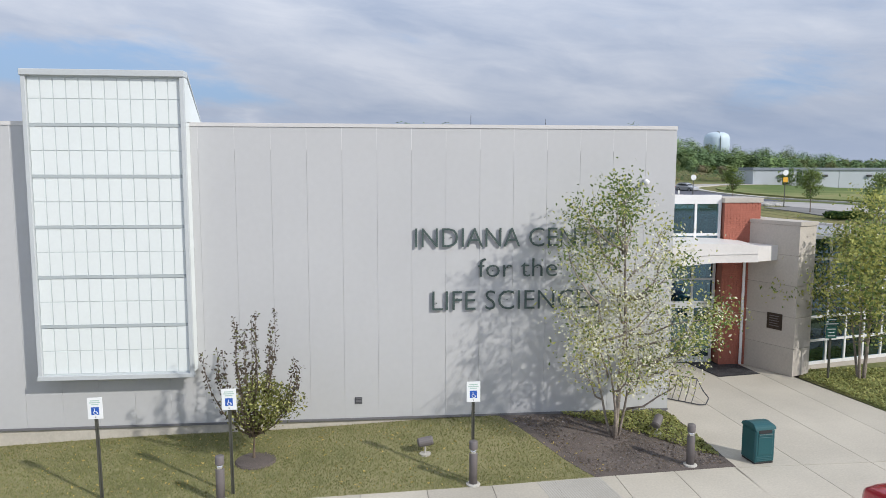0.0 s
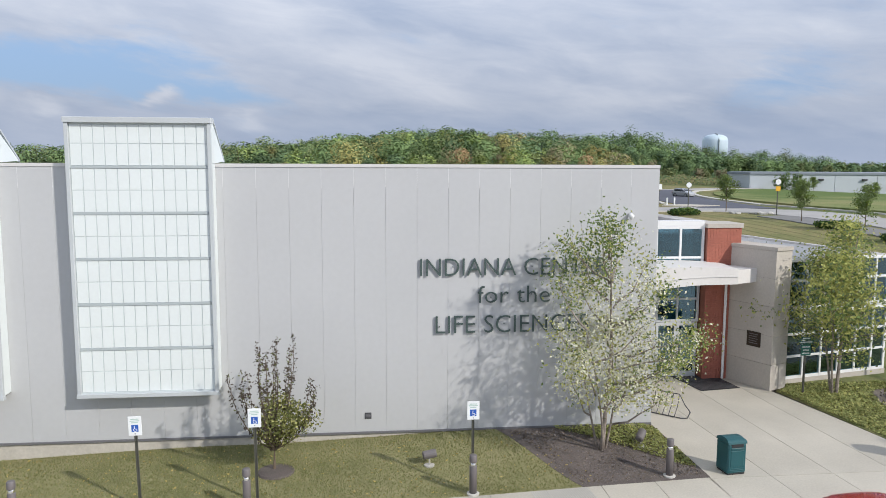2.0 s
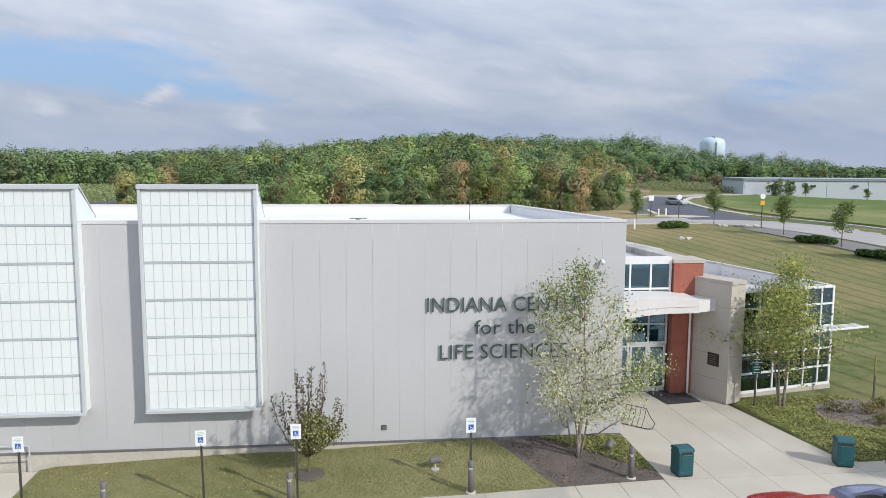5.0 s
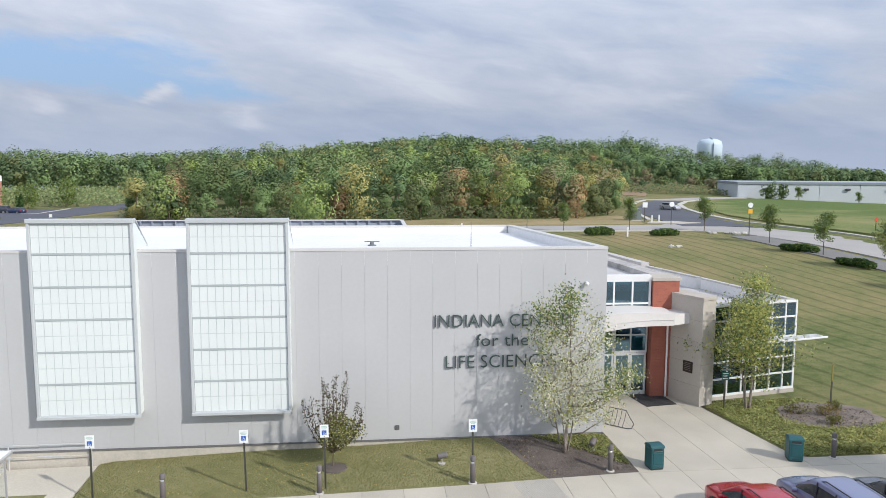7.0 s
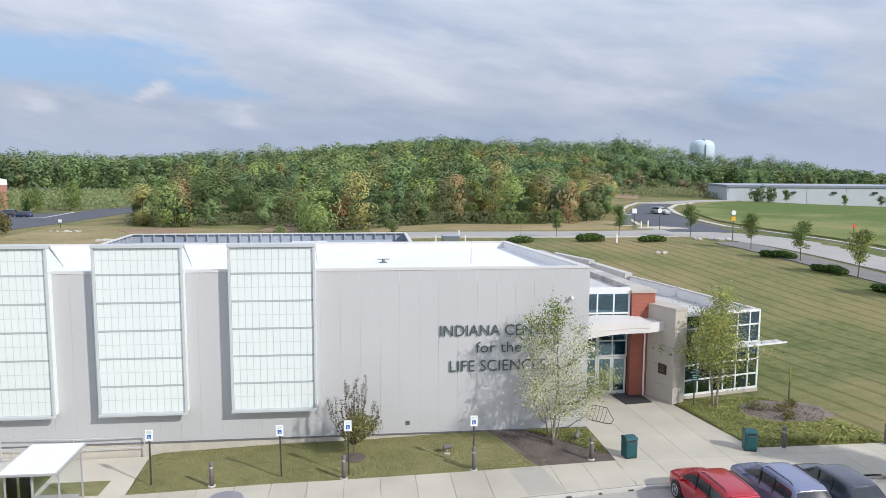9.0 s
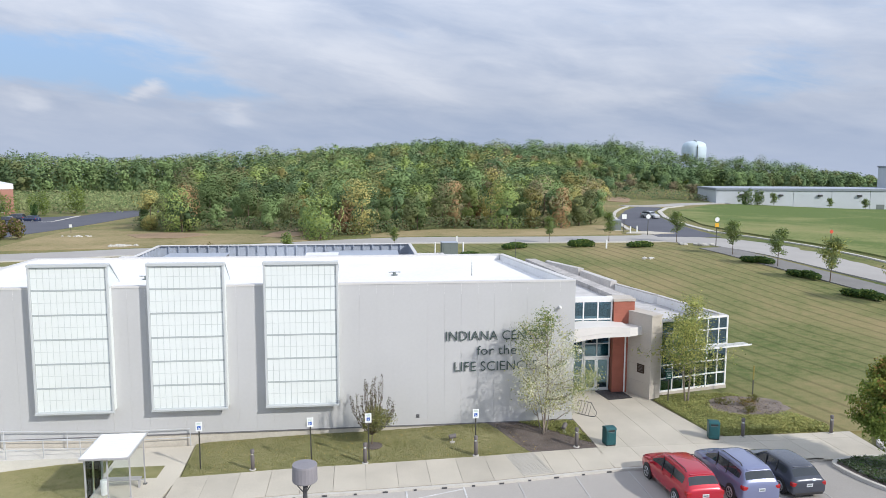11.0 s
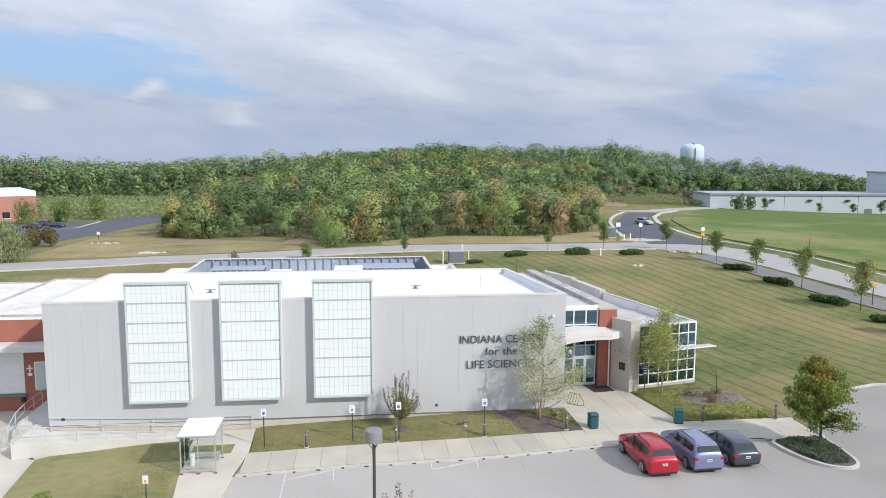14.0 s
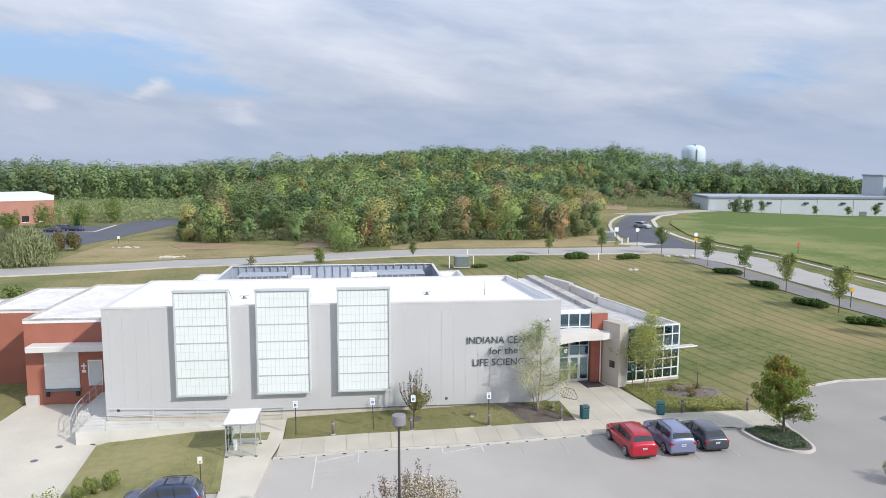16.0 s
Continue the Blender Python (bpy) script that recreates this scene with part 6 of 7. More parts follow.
def crown_tree(name, label, base, height, seed, stems, trunk_h, limbs, limb_len, up, leaf_mats, leaf_p, leaves, leaf, radius, bark, group="", spread=0.22, r0=0.09, profile=None, tint_top=None):
    """A tree of stems, limbs and twigs, with its leaves set about the twigs."""
    rng = np.random.default_rng(seed)
    t = thing(name, label, "tree", group, at=base)
    trunk, twigs = B(), []
    for s in range(stems):
        a = 2 * math.pi * s / max(stems, 1) + rng.uniform(-0.4, 0.4)
        lean = Vector((math.cos(a), math.sin(a), 0)) * (0.03 if s == 0 else spread)
        h = height * (0.97 if s == 0 else rng.uniform(0.66, 0.85))
        pts = limb(trunk, rng, Vector((math.cos(a), math.sin(a), 0)) * (0.10 if stems > 1 else 0) - Vector((0, 0, 0.1)), lean + Vector((0, 0, 1)), h, r0 * (1 if s == 0 else 0.7), 0.22, 9, 8)
        for k in range(limbs):
            f = trunk_h + (1 - trunk_h) * (k + rng.uniform(0, 0.9)) / limbs
            q = f * (len(pts) - 1)
            i = min(int(q), len(pts) - 2)
            p = pts[i].lerp(pts[i + 1], q - i)
            b = rng.uniform(0, 2 * math.pi)
            shape = profile(f) if profile else 1.0
            l = limb_len * rng.uniform(0.75, 1.15) * shape
            d = Vector((math.cos(b), math.sin(b), up * rng.uniform(0.7, 1.3)))
            lp = limb(trunk, rng, p, d, l, r0 * 0.42 * (1.1 - 0.7 * f), 0.5, 5, 5)
            twigs += [(lp[j].lerp(lp[j + 1], rng.uniform()), 1.0) for j in range(1, 5)]
            for w in range(3):
                j = rng.integers(1, 5)
                dd = Vector((*rng.normal(0, 1, 2), up * 0.6 + rng.uniform(-0.3, 0.6)))
                tp = limb(trunk, rng, lp[j], dd, l * rng.uniform(0.25, 0.5), r0 * 0.12, 0.6, 3, 4)
                twigs += [(q2, 1.0) for q2 in tp[1:]]
        twigs += [(p, 0.6) for p in pts[-2:]]
    part("trunk", trunk, bark, t)
    tw = np.array([tuple(p) for p, _ in twigs])
    ids = rng.integers(0, len(tw), leaves)
    c = tw[ids] + rng.normal(0, radius, (leaves, 3)) * (1, 1, 0.8)
    zmin = trunk_h * height * 0.75
    c = c[c[:, 2] > zmin]
    ids = ids[: len(c)]
    out = c - np.array([0, 0, height * 0.55])
    out /= np.linalg.norm(out, axis=1)[:, None] + 1e-6
    patch = np.array([noise.noise(Vector(p) * (1.1 if height > 3 else 2.0) + Vector((seed, 0, 0))) for p in c])
    v = patch * 0.8 + rng.normal(0, 0.25, len(c))
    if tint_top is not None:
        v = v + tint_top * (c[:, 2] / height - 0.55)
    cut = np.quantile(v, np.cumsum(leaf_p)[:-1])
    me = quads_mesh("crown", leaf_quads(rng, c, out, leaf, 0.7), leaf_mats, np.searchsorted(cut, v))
    ob = new("crown", me)
    ob.parent = t
    return t


oval = lambda f: max(0.25, math.sin(math.pi * min(1, 0.12 + 0.85 * f)) ** 0.7)
drop = lambda f: 0.18 + 1.0 * math.sin(math.pi * min(1.0, max(0.0, 1.12 - f)) ** 1.15) ** 0.8
full = lambda f: 0.16 + max(0.0, 1.3 - 1.3 * f) ** 0.75 * min(1.0, 0.55 + 2.2 * max(0.0, f - 0.24))


def open_birch(label, base, seed, height, clumps):
    """A thin birch: a few stems, limbs reaching to uneven leaf clumps, sparse leaves between in a sunlit pale colour.
    """
    rng = np.random.default_rng(seed)
    t = thing("birch_tree", label, "tree", at=base)
    wood, spots, tint, size = B(), [], [], []
    main = limb(wood, rng, (0, 0, -0.1), (0.06, -0.05, 1), height * 0.95, 0.075, 0.42, 10, 8)
    sides = [limb(wood, rng, (0.1 * math.cos(a), 0.1 * math.sin(a), -0.1), (0.30 * math.cos(a), 0.30 * math.sin(a), 1), l, 0.042, 0.45, 8, 7) for a, l in ((0.2, 3.4), (2.6, 3.0), (4.3, 4.2))]
    for x, y, z, r, n, mix in clumps:
        n = int(n * (2.5 if mix < 0.4 else 1.6))
        y = 2.0 * y - 0.35
        goal = Vector((x, y, z))
        stem = min([main] + sides, key=lambda s: min((p - goal).length + max(0.0, p.z - goal.z + 0.9) * 2 for p in s))
        p0 = min(stem[2:], key=lambda p: (p - goal).length + max(0.0, p.z - goal.z + 0.9) * 3)
        pts = [p0.lerp(goal, f) + Vector((0, 0, -0.22 * math.sin(math.pi * f))) + Vector(rng.normal(0, 0.05, 3)) for f in (0, 0.3, 0.6, 0.85, 1)]
        tube(wood, pts, [0.036, 0.029, 0.021, 0.014, 0.008], 5)
        ends = [p for p in pts[1:]]
        for w in range(9):
            q = pts[rng.integers(1, 5)]
            d = Vector((*rng.normal(0, 1, 2), rng.normal(0.25, 0.6)))
            tw = limb(wood, rng, q, d, r * rng.uniform(0.7, 1.5), 0.009, 0.7, 3, 4)
            ends += tw[1:]
        c = np.array([tuple(e) for e in ends])
        k = int(n * 0.55)
        spots.append(np.array([x, y, z]) + rng.normal(0, 0.58 * r, (k, 3)) * (1, 1, 0.85))
        tint.append(np.full(k, mix))
        m = n - k
        spots.append(c[rng.integers(0, len(c), m)] + rng.normal(0, 0.13, (m, 3)) - (0, 0, 0.05))
        tint.append(np.full(m, mix))
    part("trunk", wood, M_BIRCH, t, smooth=True)
    c, mix = np.concatenate(spots), np.concatenate(tint)
    ok = c[:, 2] > 1.1
    c, mix = c[ok], mix[ok]
    d = np.tile((0.15, -0.3, 0.6), (len(c), 1))
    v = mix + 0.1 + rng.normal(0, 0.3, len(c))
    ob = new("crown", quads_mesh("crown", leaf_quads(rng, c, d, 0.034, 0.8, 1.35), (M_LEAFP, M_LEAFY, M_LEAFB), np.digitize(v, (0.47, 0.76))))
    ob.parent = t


open_birch("multi-stemmed river birch with sparse yellowing leaves, many coloured sunlit-pale", (7.0, 18.45, 0.2), 5, 6.9, [
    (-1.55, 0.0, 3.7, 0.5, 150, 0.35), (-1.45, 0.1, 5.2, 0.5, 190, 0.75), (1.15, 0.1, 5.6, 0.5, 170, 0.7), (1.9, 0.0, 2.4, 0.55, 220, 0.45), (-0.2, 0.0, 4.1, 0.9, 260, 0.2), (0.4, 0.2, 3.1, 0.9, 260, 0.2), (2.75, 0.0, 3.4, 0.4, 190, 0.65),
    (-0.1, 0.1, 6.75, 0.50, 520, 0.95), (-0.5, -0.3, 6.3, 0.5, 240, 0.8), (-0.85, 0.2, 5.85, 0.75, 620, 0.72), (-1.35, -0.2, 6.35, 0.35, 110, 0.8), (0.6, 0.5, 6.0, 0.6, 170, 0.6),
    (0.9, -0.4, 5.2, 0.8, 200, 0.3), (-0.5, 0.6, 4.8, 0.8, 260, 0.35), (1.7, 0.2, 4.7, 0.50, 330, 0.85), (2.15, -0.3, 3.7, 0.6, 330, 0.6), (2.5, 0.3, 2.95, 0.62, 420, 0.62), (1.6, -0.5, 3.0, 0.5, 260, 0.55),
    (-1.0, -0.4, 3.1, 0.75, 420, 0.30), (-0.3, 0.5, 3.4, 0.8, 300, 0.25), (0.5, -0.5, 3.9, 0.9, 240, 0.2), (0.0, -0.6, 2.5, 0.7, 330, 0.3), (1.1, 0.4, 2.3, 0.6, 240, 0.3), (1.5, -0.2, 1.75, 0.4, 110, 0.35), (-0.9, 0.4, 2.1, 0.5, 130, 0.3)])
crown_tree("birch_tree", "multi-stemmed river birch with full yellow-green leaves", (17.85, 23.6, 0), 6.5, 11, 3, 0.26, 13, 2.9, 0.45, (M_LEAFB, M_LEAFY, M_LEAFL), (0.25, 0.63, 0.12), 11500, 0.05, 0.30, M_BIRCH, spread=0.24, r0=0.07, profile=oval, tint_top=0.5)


def whip_tree(label, base, seed, fork, whips, reach, height, mats, dark, leaves, leaf, low):
    """A young crab apple: a short trunk, a full low crown, and long upright whips set with dark leaves."""
    rng = np.random.default_rng(seed)
    t = thing("crab_apple", label, "tree", "crab apples", at=base)
    wood, spots, tint = B(), [], []
    limb(wood, rng, (0, 0, -0.1), (0, 0, 1), fork + 0.1, 0.05, 0.1, 4, 8)
    for k in range(whips):
        a = 2.4 * k + rng.uniform(-0.3, 0.3)
        out = reach * math.sqrt(rng.uniform(0.02, 1.0))
        top = fork + (height - fork) * (1 - 0.5 * (out / reach) ** 1.3) * rng.uniform(0.72, 1.0)
        pts, rad = [], []
        for i in range(9):
            f = i / 8
            q = out * (1 - (1 - f) ** 2.0)
            pts.append((math.cos(a) * q + rng.normal(0, 0.02), math.sin(a) * q + rng.normal(0, 0.02), fork - 0.05 + (top - fork) * f ** 1.2))
            rad.append(0.024 * (1 - 0.85 * f))
        part("branch", tube(B(), pts, rad, 5), M_BARK, t)
        pts = np.array(pts)
        n = int(leaves * 0.45 / whips)
        f = rng.beta(1.5, 1.0, n) * 7.98
        i = f.astype(int)
        spots.append(pts[i] + (pts[i + 1] - pts[i]) * (f - i)[:, None] + rng.normal(0, 1, (n, 3)) * (0.05, 0.05, 0.03))
        tint.append(np.where(rng.uniform(size=n) < dark, 0, 1))
    part("trunk", wood, M_BARK, t)
    n = int(leaves * 0.55)
    d = rng.normal(0, 1, (n, 3))
    d /= np.linalg.norm(d, axis=1)[:, None]
    d *= (rng.uniform(0.15, 1, n) ** 0.5)[:, None]
    lump = 1 + 0.25 * np.sin(3 * np.arctan2(d[:, 1], d[:, 0]) + seed)
    spots.append(np.stack([0.32 * low[0] + d[:, 0] * low[0] * lump, d[:, 1] * low[0] * lump, low[1] + d[:, 2] * low[2] * (1 - 0.3 * d[:, 0])], 1))
    tint.append(rng.choice(len(mats) - 1, n) + 1)
    c, idx = np.concatenate(spots), np.concatenate(tint)
    ok = c[:, 2] > fork * 0.9
    c, idx = c[ok], idx[ok]
    out = c - (0, 0, height * 0.3)
    out /= np.linalg.norm(out, axis=1)[:, None]
    ob = new("crown", quads_mesh("crown", leaf_quads(rng, c, out, leaf, 0.7), mats, idx))
    ob.parent = t
    return t


whip_tree("young crab apple with upright leafy whips", (-2.66, 18.1, 0.04), 21, 0.68, 19, 1.3, 4.9, (M_LEAFK, M_LEAFH, M_LEAFH, M_COVER2, M_LEAFC), 0.85, 4800, 0.034, (0.92, 1.5, 0.72))
whip_tree("young crab apple with reddish autumn whips by the lamp", (-4.25, -1.0, -0.1), 25, 0.9, 60, 2.6, 5.45, (M_LEAFK, M_LEAFS, M_LEAFC, M_LEAFP), 0.35, 9000, 0.040, (1.9, 2.9, 1.2))
crown_tree("maple_tree", "round maple turning red at the top, on a planted island", (23.6, 12.2, 0.0), 5.65, 33, 1, 0.23, 46, 2.45, 0.36, (M_LEAFM, M_LEAFG, M_LEAFR), (0.60, 0.30, 0.10), 23000, 0.066, 0.17, M_BARK, r0=0.10, profile=full, tint_top=1.0)
first = crown_tree("street_tree", "young street tree with a narrow green crown", (47.7, 91.6, land(47.7, 91.6)), 6.2, 41, 1, 0.30, 20, 1.75, 0.75, (M_LEAFL, M_LEAFM), (0.7, 0.3), 2400, 0.105, 0.28, M_BARK, "street trees", r0=0.08, profile=drop)
for x, y, s in ((49.7, 77.5, 0.73), (51.4, 68.9, 0.76), (26.8, 92.0, 0.62), (36.8, 92.7, 0.72), (2.2, 89.0, 0.45)):
    c = copy_thing(first, pose(x, y, land(x, y), 0, 0, x * 37))
    c.scale = (s, s, s)
first.scale = (0.74, 0.74, 0.74)
second = crown_tree("street_tree", "young street tree with a yellowing narrow crown", (52.9, 60.3, land(52.9, 60.3)), 6.0, 47, 1, 0.30, 20, 1.7, 0.75, (M_LEAFL, M_LEAFY), (0.6, 0.4), 2400, 0.10, 0.28, M_BARK, "street trees", r0=0.08, profile=drop)
for x, y, s in ((53.5, 49.5, 0.94), (54.8, 36.5, 0.95)):
    c = copy_thing(second, pose(x, y, land(x, y), 0, 0, x * 53))
    c.scale = (s, s, s)

second.scale = (0.85, 0.85, 0.85)


def shrub(name, label, at, size, seed, mats, n, leaf, group="", p=None, lumps=7):
    """A low bush: lumps of leaves round short stems."""
    rng = np.random.default_rng(seed)
    t = thing(name, label, "shrub", group, at=at)
    sx, sy, sz = size
    lc = np.stack([rng.uniform(-0.75, 0.75, lumps) * sx, rng.uniform(-0.6, 0.6, lumps) * sy, rng.uniform(0.35, 0.65, lumps) * sz], 1)
    d = rng.normal(0, 1, (n, 3))
    d /= np.linalg.norm(d, axis=1)[:, None]
    c = lc[rng.integers(0, lumps, n)] + d * rng.uniform(0.75, 1.05, (n, 1)) * (sx * 0.42, sy * 0.5, sz * 0.45)
    ok = c[:, 2] > 0.02
    c, d = c[ok], d[ok]
    idx = rng.choice(len(mats), len(c), p=p)
    ob = new("foliage", quads_mesh("foliage", leaf_quads(rng, c, d, leaf, 0.5), mats, idx))
    ob.parent = t
    bm = B()
    for k in range(min(lumps, 6)):
        tube(bm, [(lc[k][0] * 0.3, lc[k][1] * 0.3, -0.05), tuple(lc[k])], [0.03, 0.01], 5)
    part("stem", bm, M_BARK, t)
    return t


hb = shrub("hedge_bush", "low dark green juniper bush on the lawn", (30.5, 86.3, land(30.5, 86.3) - 0.1), (2.3, 0.9, 1.1), 3, (M_LEAFD, M_LEAFM), 2600, 0.11, "juniper bushes", (0.75, 0.25), 9)
for x, y, r, s in ((20.0, 85.3, 0, 1.0), (39.4, 85.5, 3, 1.0), (12.3, 79.2, 0, 0.6), (50.2, 71.3, -70, 1.0), (51.3, 62.6, -72, 1.0), (52.1, 52.8, -72, 1.05), (53.7, 43.9, -70, 1.05)):
    c = copy_thing(hb, pose(x, y, land(x, y) - 0.1, 0, 0, r + 11 * s * (x % 3)))
    c.scale = (s * 1.04, s, s * 0.8)
sh = shrub("garden_shrub", "rounded bright green shrub beside the driveway", (-23.2, 9.3, -0.75), (0.6, 0.55, 1.1), 8, (M_LEAFM, M_COVER), 1500, 0.05, "shrubs by the driveway")
for x, y, s in ((-22.3, 9.7, 1.05), (-23.7, 8.6, 0.85)):
    c = copy_thing(sh, pose(x, y, land(x, y), 0, 0, x * 61))
    c.scale = (s, s, s)
shrub("flowering_shrub", "pale-leaved shrub beside the driveway", (-25.3, 7.4, -0.8), (0.9, 0.8, 1.2), 9, (M_LEAFP, M_LEAFB), 900, 0.05, "", (0.6, 0.4))
shrub("garden_shrub", "dark shrub at the lot's edge", (26.6, 4.2, 0.0), (1.0, 1.0, 1.3), 12, (M_LEAFD, M_LEAFC), 1500, 0.05)
for x, y, s, m in ((19.9, 22.6, 0.55, M_LEAFC), (21.2, 22.2, 0.6, M_LEAFR), (20.7, 21.0, 0.6, M_LEAFC), (22.0, 22.9, 0.4, M_LEAFC)):
    shrub("perennial", "low withered perennial in the mulch", (x, y, 0.03), (s, s * 0.7, 0.45), int(x * 10), (m, M_LEAFC), 260, 0.035, "withered perennials")


def cover(name, label, poly, n, seed, mats, p, h, leaf, holes=()):
    """Ground cover: many small leaves over a patch of the plan."""
    rng = np.random.default_rng(seed)
    xs, ys = [q[0] for q in poly], [q[1] for q in poly]
    pts = []
    while len(pts) < n:
        x, y = rng.uniform(min(xs), max(xs)), rng.uniform(min(ys), max(ys))
        inside = False
        for (xa, ya), (xb, yb) in zip(poly, poly[1:] + poly[:1]):
            if (ya > y) != (yb > y) and x < (xb - xa) * (y - ya) / (yb - ya) + xa:
                inside = not inside
        if not inside or any((x - a) ** 2 / (c * c) + (y - b) ** 2 / (d * d) < rng.uniform(0.75, 1.15) for a, b, c, d in holes):
            continue
        k = 0.5 + 0.5 * noise.noise(Vector((x * 0.9, y * 0.9, seed)))
        if rng.uniform() > 0.35 + k:
            continue
        pts.append((x, y, land(x, y) + h * (0.2 + 0.8 * k) * rng.uniform(0.2, 1.0)))
    c = np.array(pts)
    up = np.tile((0, 0, 1.0), (n, 1))
    ob = new(name, quads_mesh(name, leaf_quads(rng, c, up, leaf, 0.55), mats, rng.choice(len(mats), n, p=p)))
    return tagged(ob, label, "plants", kind="stuff")


cover("ground_cover", "low green ground cover beside the birch", [(5.8, 19.9), (7.4, 18.7), (9.0, 17.5), (9.45, 17.3), (9.4, 19.9), (9.35, 21.1), (9.1, 21.1), (9.1, 19.9)], 4600, 1, (M_COVER, M_COVER2, M_LEAFC), (0.62, 0.2, 0.18), 0.16, 0.032)
cover("ground_cover", "green and yellowing ground cover of the entrance bed", [(15.85, 23.9), (16.75, 18.1), (17.3, 17.5), (24.0, 17.5), (24.3, 18.6), (22.9, 21.5), (21.5, 24.8), (16.7, 24.8)], 17000, 2, (M_COVER, M_COVER2, M_LEAFC), (0.6, 0.28, 0.12), 0.14, 0.04, [(21.2, 22.3, 2.6, 1.9)])
cover("ornamental_grass", "tufts of yellowing ornamental grass by the walk", [(19.0, 17.6), (23.3, 17.6), (23.2, 19.8), (19.2, 19.3)], 6400, 3, (M_COVER2, M_COVER), (0.6, 0.4), 0.55, 0.05)
cover("fallen_leaves", "scattered dry fallen leaves on the front lawn", [(-12, 15.9), (4.4, 16.3), (6.5, 16.6), (4.8, 19.8), (-12, 19.8)], 800, 4, (M_STRAW,), None, 0.03, 0.032)
def blades(name, label, poly, n, seed, mats, p, height):
    """Upright grass blades over a convex patch."""
    rng = np.random.default_rng(seed)
    xs, ys = [q[0] for q in poly], [q[1] for q in poly]
    x, y = rng.uniform(min(xs), max(xs), 3 * n), rng.uniform(min(ys), max(ys), 3 * n)
    ok = np.ones(len(x), bool)
    for (xa, ya), (xb, yb) in zip(poly, poly[1:] + poly[:1]):
        ok &= (xb - xa) * (y - ya) - (yb - ya) * (x - xa) > 0
    x, y = x[ok][:n], y[ok][:n]
    z = np.array([land(a, b) for a, b in zip(x, y)])
    k = len(x)
    a, h = rng.uniform(0, 2 * np.pi, k), height * rng.uniform(0.5, 1.3, k)
    w = np.stack([np.cos(a), np.sin(a), 0 * a], 1) * 0.011
    b = np.stack([x, y, z - 0.005], 1)
    tip = b + np.stack([rng.normal(0, 0.5, k) * h, rng.normal(0, 0.5, k) * h, h], 1)
    q = np.stack([b - w, b + w, tip + w * 0.4, tip - w * 0.4], 1)
    return tagged(new(name, quads_mesh(name, q, mats, rng.choice(len(mats), k, p=p))), label, "grass", kind="stuff")


M_BLADE = leaf_mat("grass_blade", (0.225, 0.24, 0.10), 0.12)
M_BLADED = leaf_mat("dry_grass_blade", (0.33, 0.305, 0.155), 0.12)
blades("lawn_grass", "short grass of the front lawn, green with dry blades", LAWN_F[:4] + [(5.0, 18.0), (4.0, 20.0), (-12.3, 20.0)], 50000, 14, (M_BLADE, M_BLADED), (0.65, 0.35), 0.04)
blades("lawn_grass", "short dry grass of the lawn beside the driveway", [(-25.4, 17.0), (-24.7, 8.0), (-15.5, 8.0), (-16.3, 14.5), (-16.6, 18.2), (-23.8, 18.5)], 22000, 19, (M_BLADE, M_BLADED), (0.8, 0.2), 0.035)
cover("mulch_chips", "bark chips and dry twigs on the mulch bed", [(5.9, 16.5), (9.4, 16.8), (9.4, 19.8), (4.4, 19.8)], 5200, 15, (M_BARK, M_BOLL, M_MULCHG), (0.35, 0.25, 0.40), 0.03, 0.027)
ring = [(math.cos(a), math.sin(a), 1 + 0.22 * noise.noise(Vector((2.2 * math.cos(a), 2.2 * math.sin(a), 3.7)))) for a in [2 * math.pi * k / 30 for k in range(30)]]
mound = lambda x, y: 0.06 - 0.05 * ((x - 21.3) ** 2 / 6.8 + (y - 22.3) ** 2 / 3.6)
tagged(part("mulch_patch", prism(B(), [(21.3 + 2.6 * c * k, 22.3 + 1.9 * s * k) for c, s, k in ring], -0.1, mound), M_MULCHG), "rough grey-brown mulch mound", "planting bed", kind="structure")
cover("mulch_chips", "bark chips on the mulch mound", [(18.8, 22.3), (20.0, 20.7), (22.4, 20.6), (23.8, 22.2), (22.6, 23.9), (20.0, 23.9)], 1800, 17, (M_BARK, M_BOLL, M_STRAW), (0.45, 0.45, 0.10), 0.08, 0.03)
tagged(part("mulch_ring", turned(B(), [(0.55, -0.02), (0.5, 0.03), (0.2, 0.06)], 18, (-2.6, 18.05, 0.05)), M_MULCH), "dark mulch ring round the crab apple", "planting bed", kind="structure")

# planted island
ISL = [(21.0, 13.75), (21.05, 12.2), (21.5, 10.6), (22.2, 9.4), (23.3, 8.95), (24.2, 9.3), (24.6, 10.4), (24.75, 12.5), (24.7, 14.0)]
for _ in range(2):
    ISL = [tuple(a[k] + (b[k] - a[k]) * f for k in (0, 1)) for a, b in zip(ISL, ISL[1:] + ISL[:1]) for f in (0.25, 0.75)]
slab("island_bed", ISL, 0.02, 0.3, M_MULCH, "planted island bed at the end of the stalls", "planting bed")
ribbon("island_kerb", ISL + [ISL[0]], 0.2, 0.05, 0.3, M_KERB, "pale concrete kerb round the planted island", "kerb", step=0.5)
cover("island_plants", "dark creeping juniper filling the island bed", [(21.3, 13.4), (21.7, 10.9), (22.5, 9.6), (23.9, 9.6), (24.4, 11.0), (24.4, 13.7)], 6500, 6, (M_JUNI, M_LEAFD, M_UTIL), (0.62, 0.28, 0.10), 0.38, 0.045)


